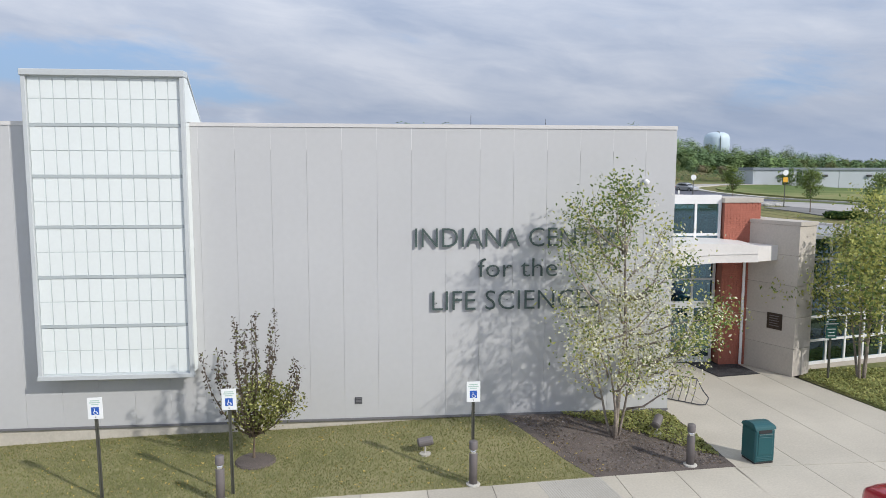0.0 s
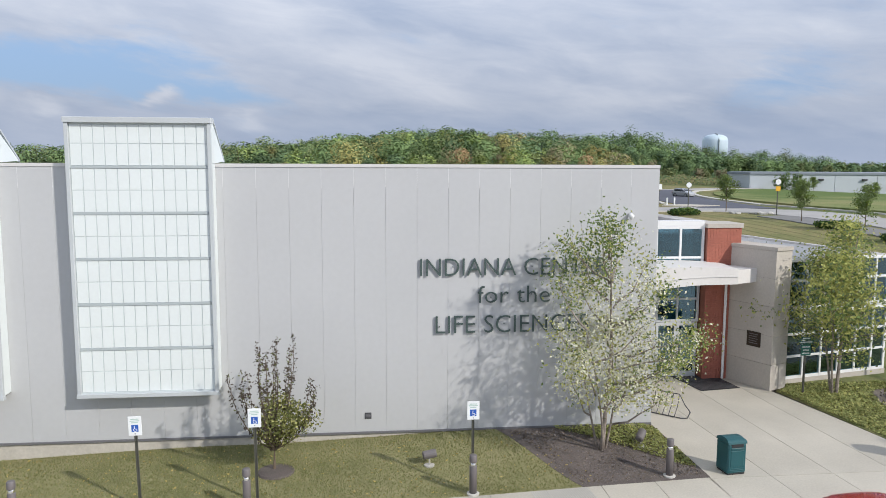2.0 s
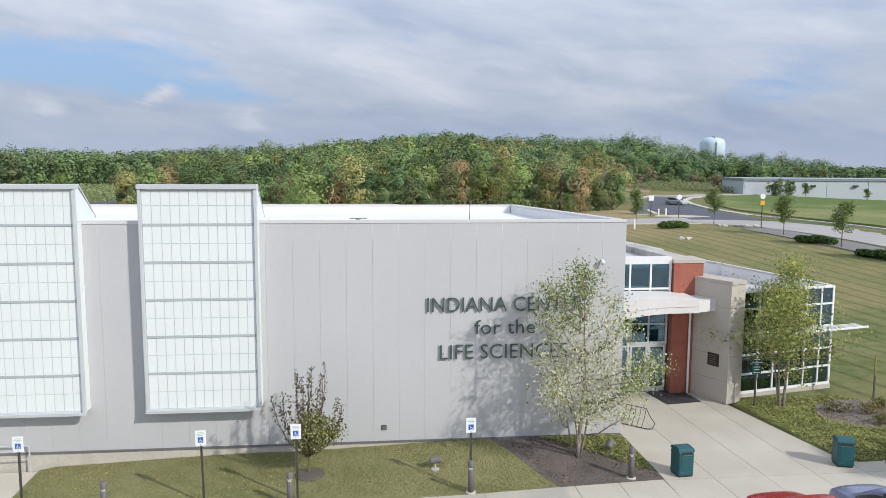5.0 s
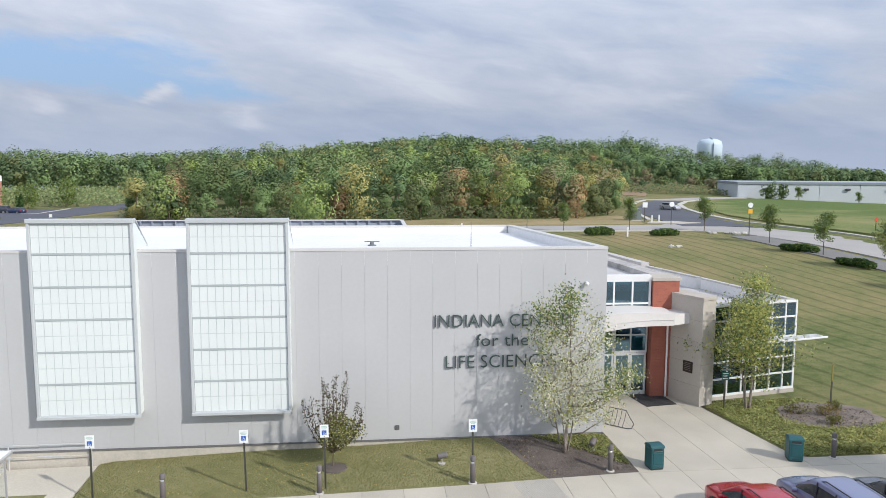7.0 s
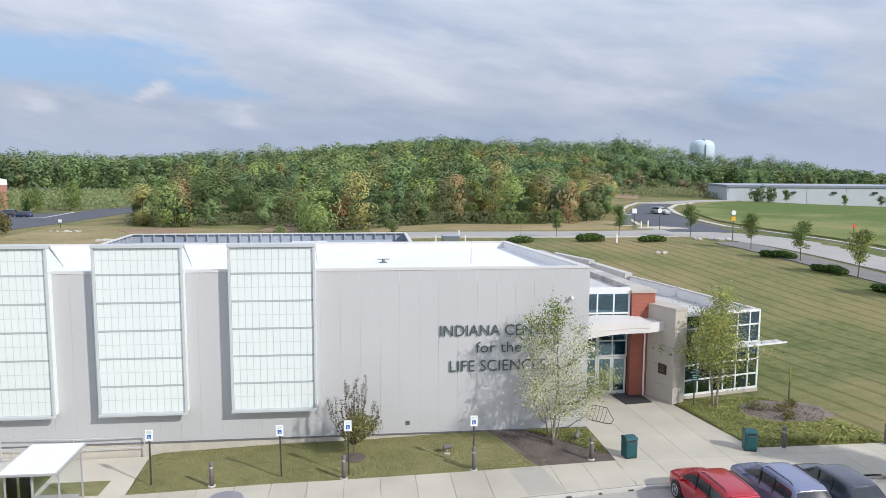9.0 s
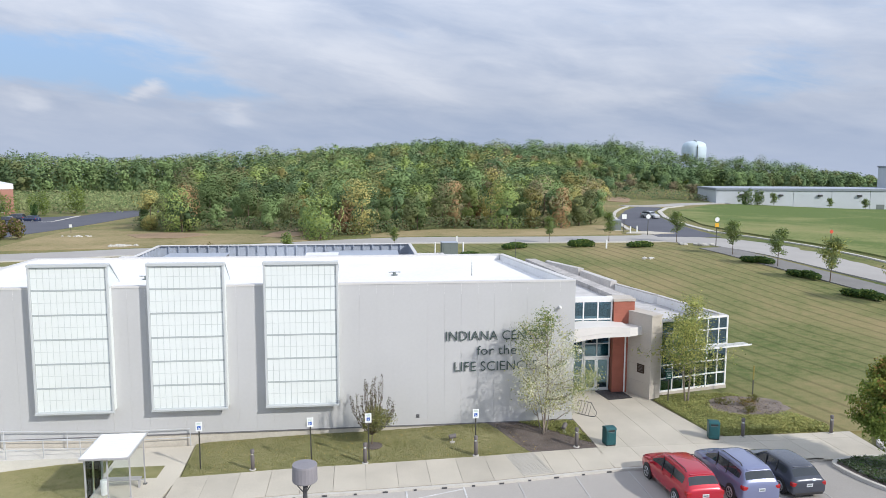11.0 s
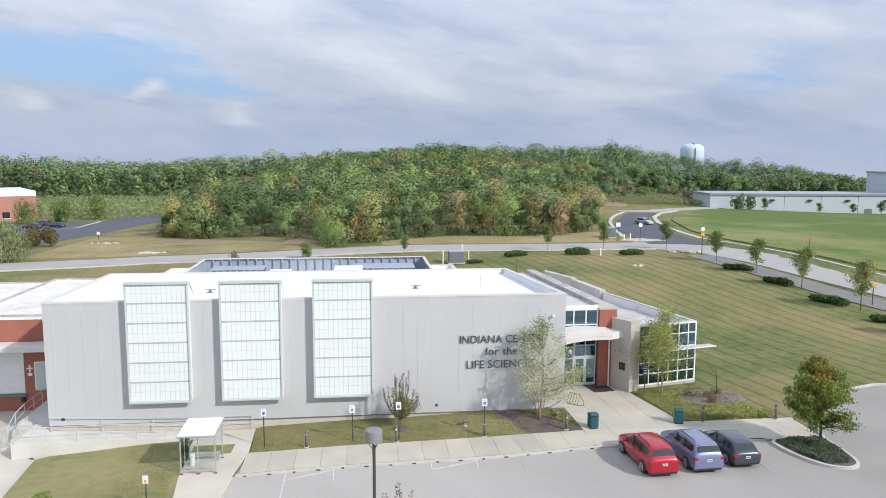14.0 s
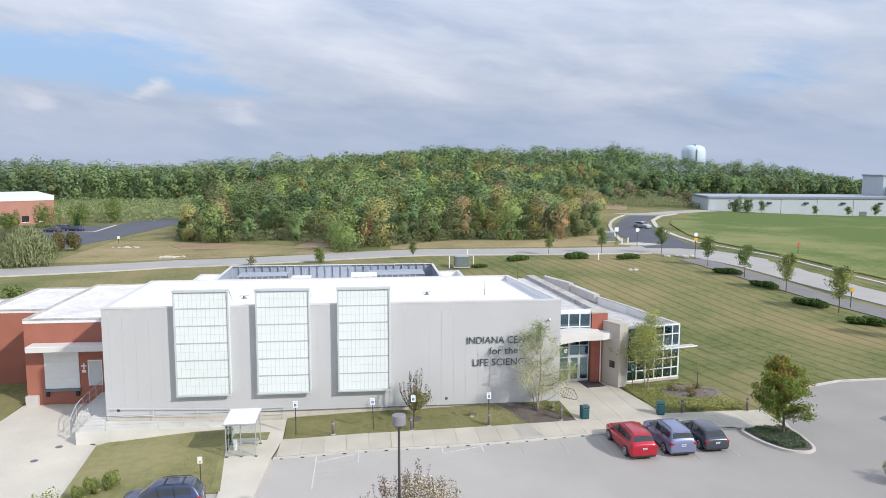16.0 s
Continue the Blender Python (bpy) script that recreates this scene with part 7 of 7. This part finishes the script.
# ---- woods ----
def woods():
    rng = np.random.default_rng(77)
    tints = [leaf_mat("wood_leaf_" + n, [v * k for v in c], 0.14, 0.22) for k in (1.28, 0.78) for n, c in (("green", (0.18, 0.253, 0.11)), ("dark", (0.130, 0.192, 0.098)), ("lime", (0.25, 0.312, 0.105)), ("olive", (0.222, 0.258, 0.12)), ("rust", (0.34, 0.225, 0.125)), ("brown", (0.28, 0.245, 0.15)), ("gold", (0.345, 0.315, 0.125)))]

    def tree_quads(x, y, z, h, r, n, leaf, low=0.14):
        """Leaf clumps on the skins of some lumps; also the way each clump faces."""
        k = rng.integers(9, 15)
        zz = rng.uniform(low, 0.90, k)
        zz[0] = 0.86
        belly = rng.uniform(0.38, 0.62)
        ww = r * np.sqrt(np.clip(1 - ((zz - belly) / (0.98 - belly)) ** 2, 0.05, 1))
        a = rng.uniform(0, 2 * np.pi, k)
        q = rng.uniform(0.2, 0.75, k)
        q[0] = 0.1
        cc = np.stack([np.cos(a) * ww * q, np.sin(a) * ww * q, zz * h], 1)
        cr = r * rng.uniform(0.30, 0.60, k)
        d = rng.normal(0, 1, (n, 3))
        d /= np.linalg.norm(d, axis=1)[:, None]
        i = rng.integers(0, k, n)
        c = cc[i] + d * (cr[i] * rng.uniform(0.88, 1.02, n))[:, None] * (1, 1, 0.85)
        whole = c - (0, 0, 0.4 * h)
        whole /= np.linalg.norm(whole, axis=1)[:, None] + 1e-6
        f = 0.42 * d + 0.75 * whole + (0, 0, 0.12) + rng.normal(0, 0.05, (n, 3))
        f /= np.linalg.norm(f, axis=1)[:, None]
        return leaf_quads(rng, c + (x, y, z), f, leaf, 0.2, 1.0), f

    def edge_y(x):
        line = [(-62, 150), (-50, 141), (-38, 131), (-25, 131), (-14, 118), (-12, 106), (0, 109), (12, 117), (30, 116), (47, 125), (55, 150), (60, 178), (67, 216), (76, 254), (100, 268), (150, 284)]
        return on_line(line, max(-62, x))

    def skyline(x):
        return on_line([(-400, 20.8), (-154, 21.0), (-105, 19.0), (-85, 18.2), (-65, 20.6), (-16, 21.8), (9, 23), (29, 25.8), (46, 25), (114, 25.4), (137, 23), (157, 19.2), (176, 18.8), (213, 13.5), (245, 8.6), (273, 5.5), (420, 4)], x)

    def limit(x, y):
        return 9.6 + y * on_line([(-9, 0.022), (-0.19, 0.022), (0.0, 0.040), (0.11, 0.048), (0.34, 0.030), (0.49, 0.0130), (0.66, 0.004), (9, 0.0)], x / y)

    def uneven(x, y):
        """How far the crowns rise to the skyline here: some stand out, some stay back."""
        a = x / y
        return 1.0 + 0.16 * noise.noise(Vector((a * 34, 1.3, y * 0.004))) + 0.09 * noise.noise(Vector((a * 90, 7.1, y * 0.01)))

    groups, faces = {"near": [], "mid": [], "far": []}, {"near": [], "mid": [], "far": []}
    ids = {"near": [], "mid": [], "far": []}
    trunks = B()
    for row in range(30):
        for col in range(-20, 44):
            dx = row * 5.8 + (row > 8) * (row - 8) * 2.2
            pitch = 5.0 if row < 6 else 6.2
            x = col * pitch + rng.uniform(-2.4, 2.4) + (pitch / 2 if row % 2 else 0)
            if x < -51 + row * 0.35 or x > 150:
                continue
            y = edge_y(x) + 2.5 + dx + rng.uniform(-2.4, 2.4)
            z = land(x, y) - 0.3
            h = rng.uniform(4.0, 8.5) if row < 1 else rng.uniform(5.5, 11.5) if row < 4 else rng.uniform(8.0, 15.0)
            if row >= 8:
                h = min(h, 17.5 + (skyline(x) - 17.5) * (y - 100) / 190 - z) * rng.uniform(0.84, 1.04)
            h = min(h, (limit(x, y) - z) * uneven(x, y) * rng.uniform(0.86, 1.0))
            if rng.uniform() < 0.02:
                h *= 1.07
            if x > 60 and row < 8:
                h *= 0.8
            if h < 3:
                continue
            r = h * rng.uniform(0.24, 0.42)
            key = "near" if row < 3 else "mid" if row < 9 else "far"
            n, leaf, low = {"near": (1700, 0.175, 0.10), "mid": (780, 0.26, 0.36), "far": (410, 0.35, 0.5)}[key]
            u = rng.uniform()
            patch = noise.noise(Vector((x * 0.035, y * 0.035, 2.0)))
            u = min(0.999, max(0.0, u + 0.45 * patch - (0.06 if x < 0 else 0.0)))
            tint = 1 if u < 0.24 else 0 if u < 0.55 else 3 if u < 0.80 else 2 if u < 0.945 else 5 if u < 0.98 else 6
            if rng.uniform() < (0.045 if x > 0 else 0.01):
                tint = int(rng.choice([4, 6, 5]))
            q, fc = tree_quads(x, y, z, h, r, n, leaf, low)
            groups[key].append(q), faces[key].append(fc)
            ids[key].append(np.full(n, tint + 7 * (rng.uniform() < 0.45)))
            if row < 3:
                tube(trunks, [(x, y, z - 0.3), (x, y, z + h * 0.6)], [0.16, 0.06], 5)
            elif row % 3 == 0 and rng.uniform() < 0.12:
                tube(trunks, [(x, y, z + h * 0.4), (x + rng.uniform(-0.3, 0.3), y - r * 0.6, z + h * 0.98)], [0.12, 0.04], 5)
    # bushes scattered on the open bank
    for k in range(26):
        x, y = rng.uniform(70, 124), rng.uniform(222, 268)
        h = rng.uniform(2.4, 5.0)
        q, fc = tree_quads(x, y, land(x, y) - 0.3, h, h * 0.6, 420, 0.3)
        groups["mid"].append(q), faces["mid"].append(fc), ids["mid"].append(np.full(420, rng.choice([8, 10, 7, 1, 12])))
    # the far tree line on the left and behind the warehouse
    for x0, y0, x1, y1, n_t, rows in ((-330, 300, -58, 306, 72, 4), (118, 285, 330, 345, 64, 3), (-62, 318, 125, 318, 46, 2), (-90, 375, 160, 375, 70, 3), (125, 420, 330, 440, 56, 3), (-430, 440, -90, 400, 70, 3)):
        for k in range(n_t):
            for rr in range(rows):
                f = (k + rng.uniform(-0.4, 0.4)) / n_t
                x, y = x0 + (x1 - x0) * f, y0 + (y1 - y0) * f + rr * 9 + rng.uniform(-3, 3)
                z = land(x, y) - 0.5
                s = 300 / y
                top = 19.7 + (skyline(x * s) - 19.7) * (y + 36) / 336
                if y < 350:
                    top = min(top, limit(x, y))
                h = max(6.0, (top - z) * max(0.98, uneven(x, y)) * rng.uniform(0.84, 1.05))
                n = 370 if y < 350 else 300
                q, fc = tree_quads(x, y, z, h, min(6.0, h * rng.uniform(0.28, 0.42)), n, 0.48, 0.12 if x < 0 else 0.3)
                groups["far"].append(q), faces["far"].append(fc)
                ids["far"].append(np.full(n, rng.choice([1, 0, 8, 7, 1, 0, 10] if x > 100 else [0, 1, 7, 0, 3, 10, 8])))
    for key, label in (("near", "front edge of mixed woods in early autumn"), ("mid", "mixed green woods on the rising ground"), ("far", "distant tree line on the hill")):
        me = quads_mesh("woods", np.concatenate(groups[key]), tints, np.concatenate(ids[key]), np.concatenate(faces[key]))
        tagged(new("woods", me), label, "woods", kind="stuff")
    tagged(part("wood_trunks", trunks, M_BARK), "thin trunks at the woods' edge", "woods", kind="stuff")
    # rough meadow and scrub before the far line
    def scrub(n, fx, fy, hh, leaf, mats, p, label, name):
        x, y = fx(n), fy(n)
        z = np.array([land(a, b) for a, b in zip(x, y)]) + rng.uniform(-0.1, hh, n)
        me = quads_mesh(name, leaf_quads(rng, np.stack([x, y, z], 1), np.tile((0, -0.5, 1.0), (n, 1)), leaf, 0.5, 1.0), mats, rng.choice(len(mats), n, p=p), np.tile((0, -0.35, 0.94), (n, 1)))
        tagged(new(name, me), label, "scrub", kind="stuff")

    scrub(22000, lambda n: rng.uniform(-190, -50, n), lambda n: rng.uniform(200, 300, n), 3.0, 0.36, [tints[3], tints[10], tints[7]], (0.35, 0.35, 0.3), "rough scrub meadow before the far woods", "meadow_scrub")
    scrub(15000, lambda n: rng.uniform(64, 132, n), lambda n: rng.uniform(212, 276, n), 1.7, 0.3, [tints[10], tints[12], tints[13], tints[8]], (0.38, 0.27, 0.1, 0.25), "scrub on the bank by the side road", "bank_scrub")
    x = rng.uniform(-51, 44, 6000)
    y = np.array([edge_y(v) for v in x]) + rng.uniform(-0.3, 4.5, 6000)
    scrub(6000, lambda n: x, lambda n: y, 2.2, 0.19, [tints[10], tints[8], tints[12]], (0.45, 0.4, 0.15), "undergrowth along the woods' edge", "undergrowth")
    # single trees that stand out
    for x, y, h, r, tint, nm in ((15.5, 122, 9.5, 2.6, 4, "orange"), (33, 121, 10, 4.2, 5, "rust-brown"), (36, 119, 8, 3.0, 4, "russet"), (-38.5, 133, 9, 4.6, 2, "lime-green"), (-46, 139, 8, 3.4, 6, "golden"), (-9.5, 106, 8.5, 4.4, 2, "lime-green"), (-2.5, 112, 9.5, 4.2, 6, "yellowing"), (25, 118, 9, 4.0, 2, "light green")):
        q, fc = tree_quads(0, 0, 0, h, r, 2400, 0.17, 0.05)
        me = quads_mesh("crown", q, [tints[tint], tints[0 if tint == 2 else 3]], rng.choice(2, 2400, p=(0.7, 0.3)), fc)
        t = thing("wood_tree", f"{nm} tree at the edge of the woods", "tree", "trees at the woods' edge", at=(x, y - 1.5, land(x, y) - 0.2))
        ob = new("crown", me)
        ob.parent = t
        part("trunk", tube(B(), [(0, 0, -0.3), (0.1, 0, h * 0.7)], [0.2, 0.06], 6), M_BARK, t)
    # willow by the back road
    t = thing("willow_tree", "drooping pale willow beside the back road", "tree", at=(-66, 100, land(-66, 100)))
    n = 16000
    a, rr = rng.uniform(0, 2 * np.pi, n), np.sqrt(rng.uniform(0.02, 1, n))
    top = 7.0 * np.sqrt(np.clip(1 - 0.75 * rr ** 2, 0, 1))
    z = top * rng.uniform(0.0, 1.0, n) ** 0.6
    strand = 1 + 0.12 * np.sin(a * 17) + 0.08 * np.sin(a * 31 + 1)
    c = np.stack([np.cos(a) * rr * 5.4 * strand, np.sin(a) * rr * 4.8 * strand, np.maximum(z, 0.2)], 1)
    q = leaf_quads(rng, c, np.stack([np.cos(a), np.sin(a), 0.3 + 0 * a], 1), 0.09, 0.4, 1.0)
    q[:, 0, 2] -= 0.22
    q[:, 2, 2] += 0.22
    ob = new("crown", quads_mesh("crown", q, [leaf_mat("willow_leaf", (0.27, 0.30, 0.16), 0.3)], None, np.stack([0.7 * np.cos(a), 0.7 * np.sin(a), 0.5 + 0 * a], 1)))
    ob.parent = t
    part("trunk", tube(B(), [(0, 0, -0.2), (0.1, 0, 3), (0, 0.1, 5.5)], [0.4, 0.3, 0.1], 8), M_BARK, t)


woods()
shrub("hedge_bush", "brownish rounded shrub by the far lot", (-67.3, 121.5, land(-67.3, 121.5)), (3.0, 2.2, 3.6), 51, (M_LEAFC, M_LEAFS), 1900, 0.17, "", (0.75, 0.25))
for x, y, s in ((-97, 186, 5.5), (-91, 193, 5.0), (-84, 200, 6.5), (-103, 178, 4.0)):
    shrub("lot_tree", "small round tree by the brick building", (x, y, land(x, y)), (s * 0.6, s * 0.6, s * 1.3), int(-x), (M_LEAFM, M_LEAFL), 1300, 0.2, "trees by the brick building")

# ---- far buildings ----
wh = thing("warehouse", "long low pale blue-grey warehouse with slate roof edge", "building")
m, w = wall_frame((112.5, 205.0), (232.0, 186.0))
wh.matrix_world = m
part("wall", box(B(), 0, w, 0.3, 20, -2, 6.5), M_SHEDR, wh)
for k in range(10):
    x0, x1 = k * w / 10, (k + 1) * w / 10
    part("wall_panel", box(B(), x0 + 0.06, x1 - 0.06, 0.0, 0.32, -2, 6.5), M_SHED, wh)
part("end_wall", box(B(), -0.3, 0.0, 0.0, 20, -2, 6.5), M_SHED, wh)
part("roof_edge", box(B(), -0.5, w + 0.5, -0.3, 20.3, 6.5, 7.15), M_SHEDR, wh)
part("roof", box(B(), 0, w, 0.2, 20, 7.15, 7.22), M_SCREEN, wh)
for k in range(6):
    x = 7 + 12.4 * k
    part("wall_light", box(B(), x, x + 1.4, -0.7, 0.0, 4.7, 5.3, 0.1), M_DARK, wh)
part("upper_block", box(B(), 61.0, w, 6, 20, 7.2, 14.0), M_SHED, wh)
part("block_edge", box(B(), 60.7, w + 0.3, 5.8, 20.2, 14.0, 14.5), M_SHEDR, wh)
part("vent_box", box(B(), 62, 65.5, 4.5, 6, 7.2, 10.4), M_SHEDR, wh)
part("door", box(B(), 50.5, 53, -0.06, 0.0, -1.5, 2.2), M_UTIL, wh)
for x, s in ((15.5, 0.85), (33, 0.7), (44, 0.72), (53, 0.85), (60, 0.75), (70, 0.8)):
    p = m @ Vector((x, -6.0, 0))
    c = copy_thing(first, pose(p.x, p.y, land(p.x, p.y) - 0.5, 0, 0, x * 41))
    c.scale = (s * 0.95, s * 0.95, s * 0.85)
for x, s in ((6.0, 1.0), (8.5, 1.25), (11.0, 1.1)):
    p = m @ Vector((x, -6.0, 0))
    shrub("conifer", "rounded dark bush before the warehouse", (p.x, p.y, land(p.x, p.y)), (1.5 * s, 1.2 * s, 4.4 * s), int(x * 7), (M_LEAFL, M_LEAFD), 420, 0.22, "evergreens before the warehouse", (0.6, 0.4))
rb = thing("brick_building", "far red brick building with a white parapet", "building")
m, w = wall_frame((-145.2, 176), (-100.7, 202))
rb.matrix_world = m
part("wall", box(B(), 0, w, 0, 34, -1, 7.0), M_BRICKF, rb)
part("parapet", box(B(), -0.1, w + 0.1, -0.1, 34.1, 7.0, 8.5), M_WHITE, rb)
for k in range(9):
    wn = part("window", box(B(), w - 4.5 - k * 4.4, w - 2.6 - k * 4.4, -0.05, 0.0, 0.6, 2.4), M_CARGLASS, rb)
    part("sill", box(B(), w - 4.6 - k * 4.4, w - 2.5 - k * 4.4, -0.12, 0.0, 0.45, 0.6), M_WHITE, wn)
part("door", box(B(), w - 16, w - 13.5, -0.06, 0.0, -0.5, 2.6), M_DARK, rb)
shrub("conifer", "small dark cypress beside the far lot", (-84.5, 176, land(-84.5, 176)), (0.9, 0.9, 4.2), 5, (M_LEAFD,), 500, 0.2)
shrub("garden_shrub", "green shrub behind the brick wing", (-50, 60, land(-50, 60)), (1.6, 1.4, 3.9), 66, (M_LEAFM, M_LEAFL), 1200, 0.12)
shrub("garden_shrub", "young leafy shrub beside the back road", (-13.5, 90.5, land(-13.5, 90.5)), (1.3, 1.0, 2.6), 67, (M_LEAFL, M_LEAFM), 700, 0.11)
shrub("perennial", "withered brown shrub beside the back road", (-25.5, 91.5, land(-25.5, 91.5)), (0.9, 0.6, 1.6), 68, (M_LEAFC, M_LEAFS), 220, 0.09)
u = thing("roof_unit", "white plant unit on the brick building", "air conditioner", at=(-117.5, 196, 8.5))
part("casing", box(B(), -2.5, 2.5, -2, 2, 0, 1.5, 0.1), M_WHITE, u)
part("fan_drum", turned(B(), [(1.3, 1.5), (1.2, 2.0), (0.9, 2.1)], 14), M_SIGN, u)
wt = thing("water_tower", "pale blue water tower above the trees", "water tower", at=(228, 466, 0))
part("tank", turned(B(), [(6.4, 16.4), (7.8, 18.1), (8.15, 20.7), (8.15, 25.8), (7.3, 28.2), (4.7, 29.6), (0.9, 30.1)], 28), M_TOWER, wt, smooth=True)
part("shaft", turned(B(), [(3.4, -8), (3.1, 16.6)], 20), M_TOWER, wt, smooth=True)
part("ladder", tube(B(), [(-1.3, -8.25, 17.8), (-1.3, -8.3, 26), (-0.9, -4.7, 29.7), (0, 0, 30.6)], 0.3, 6), M_UTIL, wt)

car("parked_car", -88.0, 173.0, 1.45, P_DARK, 5.0, 1.95, 1.95, "dark van parked in the far lot")

# ---- road signs, cabinets, stones ----
def road_sign(x, y, h, m, shape, label, size=0.4):
    t = thing("road_sign", label, "sign", "road signs", at=(x, y, land(x, y)))
    part("post", box(B(), -0.05, 0.05, -0.04, 0.04, -0.1, h), M_POST, t)
    bm = B()
    if shape == "disc":
        turned(bm, [(size, -0.03), (size, 0.03)], 8)
        bmesh.ops.transform(bm, matrix=pose(0, -0.06, h - size, 90, 0, 0), verts=bm.verts)
    else:
        box(bm, -size, size, -0.09, -0.05, h - 2 * size, h)
    part("plate", bm, m, t)
    return t


road_sign(47.3, 102.5, 3.6, M_SIGN, "disc", "white-backed octagonal stop sign", 0.42)
tall = road_sign(51.0, 85.0, 3.5, M_YELLOW, "square", "orange-yellow and white road signs on a tall post", 0.3)
bm = turned(B(), [(0.36, -0.02), (0.36, 0.02)], 12)
bmesh.ops.transform(bm, matrix=pose(0, -0.06, 4.05, 90, 0, 0), verts=bm.verts)
part("upper_disc", bm, M_SIGN, tall)
part("upper_post", box(B(), -0.05, 0.05, -0.03, 0.04, 3.5, 4.2), M_POST, tall)
road_sign(56.5, 51.5, 2.6, M_YELLOW, "square", "yellow road sign beside the footpath", 0.28)
road_sign(72.2, 88.5, 2.0, M_REDSIGN, "disc", "small red disc sign on the far roadside", 0.30)
road_sign(45.0, 108.0, 3.2, M_SIGN, "square", "white sign on the traffic island", 0.42)
road_sign(-60.5, 134.0, 1.6, M_SIGN, "square", "small white sign in the rough grass", 0.3)
for x, y in ((45.5, 106.0), (47.2, 107.2), (12.0, 91.5), (33.6, 84.6)):
    t = thing("marker_stake", "short pale marker stake", "post", "pale stakes", at=(x, y, land(x, y)))
    part("stake", box(B(), -0.1, 0.1, -0.08, 0.08, -0.2, 1.15, 0.01), M_SIGN, t)


def cabinet(x, y, w, d, h, label):
    t = thing("utility_cabinet", label, "cabinet", "utility cabinets", at=(x, y, land(x, y) - 0.1))
    part("pad", box(B(), -w - 0.2, w + 0.2, -d - 0.2, d + 0.2, 0, 0.12), M_KERB, t)
    part("casing", box(B(), -w, w, -d, d, 0.12, h, 0.04), M_UTIL, t)
    part("lid", box(B(), -w - 0.05, w + 0.05, -d - 0.05, d + 0.05, h, h + 0.1, 0.03), M_SCREEN, t)
    part("door", box(B(), -w * 0.8, -0.03, -d - 0.03, -d, 0.25, h - 0.15, 0.01), M_UTIL, t)
    part("door", box(B(), 0.03, w * 0.8, -d - 0.03, -d, 0.25, h - 0.15, 0.01), M_UTIL, t)


cabinet(9.3, 79.6, 1.1, 0.9, 1.75, "grey-green electrical transformer behind the building")
cabinet(44.8, 112.0, 0.9, 0.8, 1.9, "dark utility cabinet by the woods")
for x in (7.3, 11.2):
    t = thing("guard_post", "white guard post beside the transformer", "post", "white guard posts", at=(x, 79.2, land(x, 79.2)))
    part("pipe", turned(B(), [(0.1, -0.2), (0.1, 1.7), (0.05, 1.78)], 10), M_WHITE, t)


def stones(name, label, x, y, n, spread, size, seed):
    rng = np.random.default_rng(seed)
    t = thing(name, label, "rocks", at=(x, y, land(x, y) - 0.12))
    for k in range(n):
        bm = B()
        bmesh.ops.create_icosphere(bm, subdivisions=1, radius=size * rng.uniform(0.5, 1.2))
        for v in bm.verts:
            v.co *= rng.uniform(0.7, 1.2)
            v.co.z *= 0.55
        o = Vector((rng.normal(0, spread), rng.normal(0, spread * 0.35), 0.05))
        bmesh.ops.translate(bm, vec=o, verts=bm.verts)
        part("stone", bm, M_ROCK, t)


stones("boulders", "pale boulders lying on the lawn", 36.7, 75.3, 4, 0.8, 0.5, 1)
stones("rubble_heap", "pale rubble heap in the rough grass", -42.8, 108, 40, 0.85, 0.52, 2)
stones("rubble_heap", "scattered pale stones in the rough grass", -56, 126, 22, 1.3, 0.34, 3)
stones("culvert_stones", "pale stones at the roadside", 49.0, 87.5, 9, 1.5, 0.6, 4)

# ---- small pieces of walls and walks ----
for ob, cells in FLAGS:
    for c in cells:
        part("flag", prism(B(), list(c), at_land(-0.06), at_land(0.0)), M_WALK, ob)
bm = B()
box(bm, 0.005, 0.235, -0.005, 0.03, 0.002, 0.0755, 0.001)
brick_me = mesh_of("brick", bm, M_BRICKP)
xa, xb, yf, zt = PILLAR
courses = int(zt / 0.0777)
bm = B()
for j in range(courses):
    off = 0.12 if j % 2 else 0.0
    x = xa - off
    while x < xb - 0.02:
        x0, x1 = max(x, xa), min(x + 0.24, xb)
        if x1 - x0 > 0.05:
            if j * 0.0777 > 3.05 and x1 - x0 > 0.235:
                piece("brick", brick_me, ann, (x0, yf, j * 0.0777))
            else:
                box(bm, x0 + 0.006, x1 - 0.006, yf - 0.005, yf + 0.03, j * 0.0777 + 0.002, j * 0.0777 + 0.0755)
        x += 0.24
tagged(part("brickwork", bm, M_BRICKP, ann), kind="stuff")
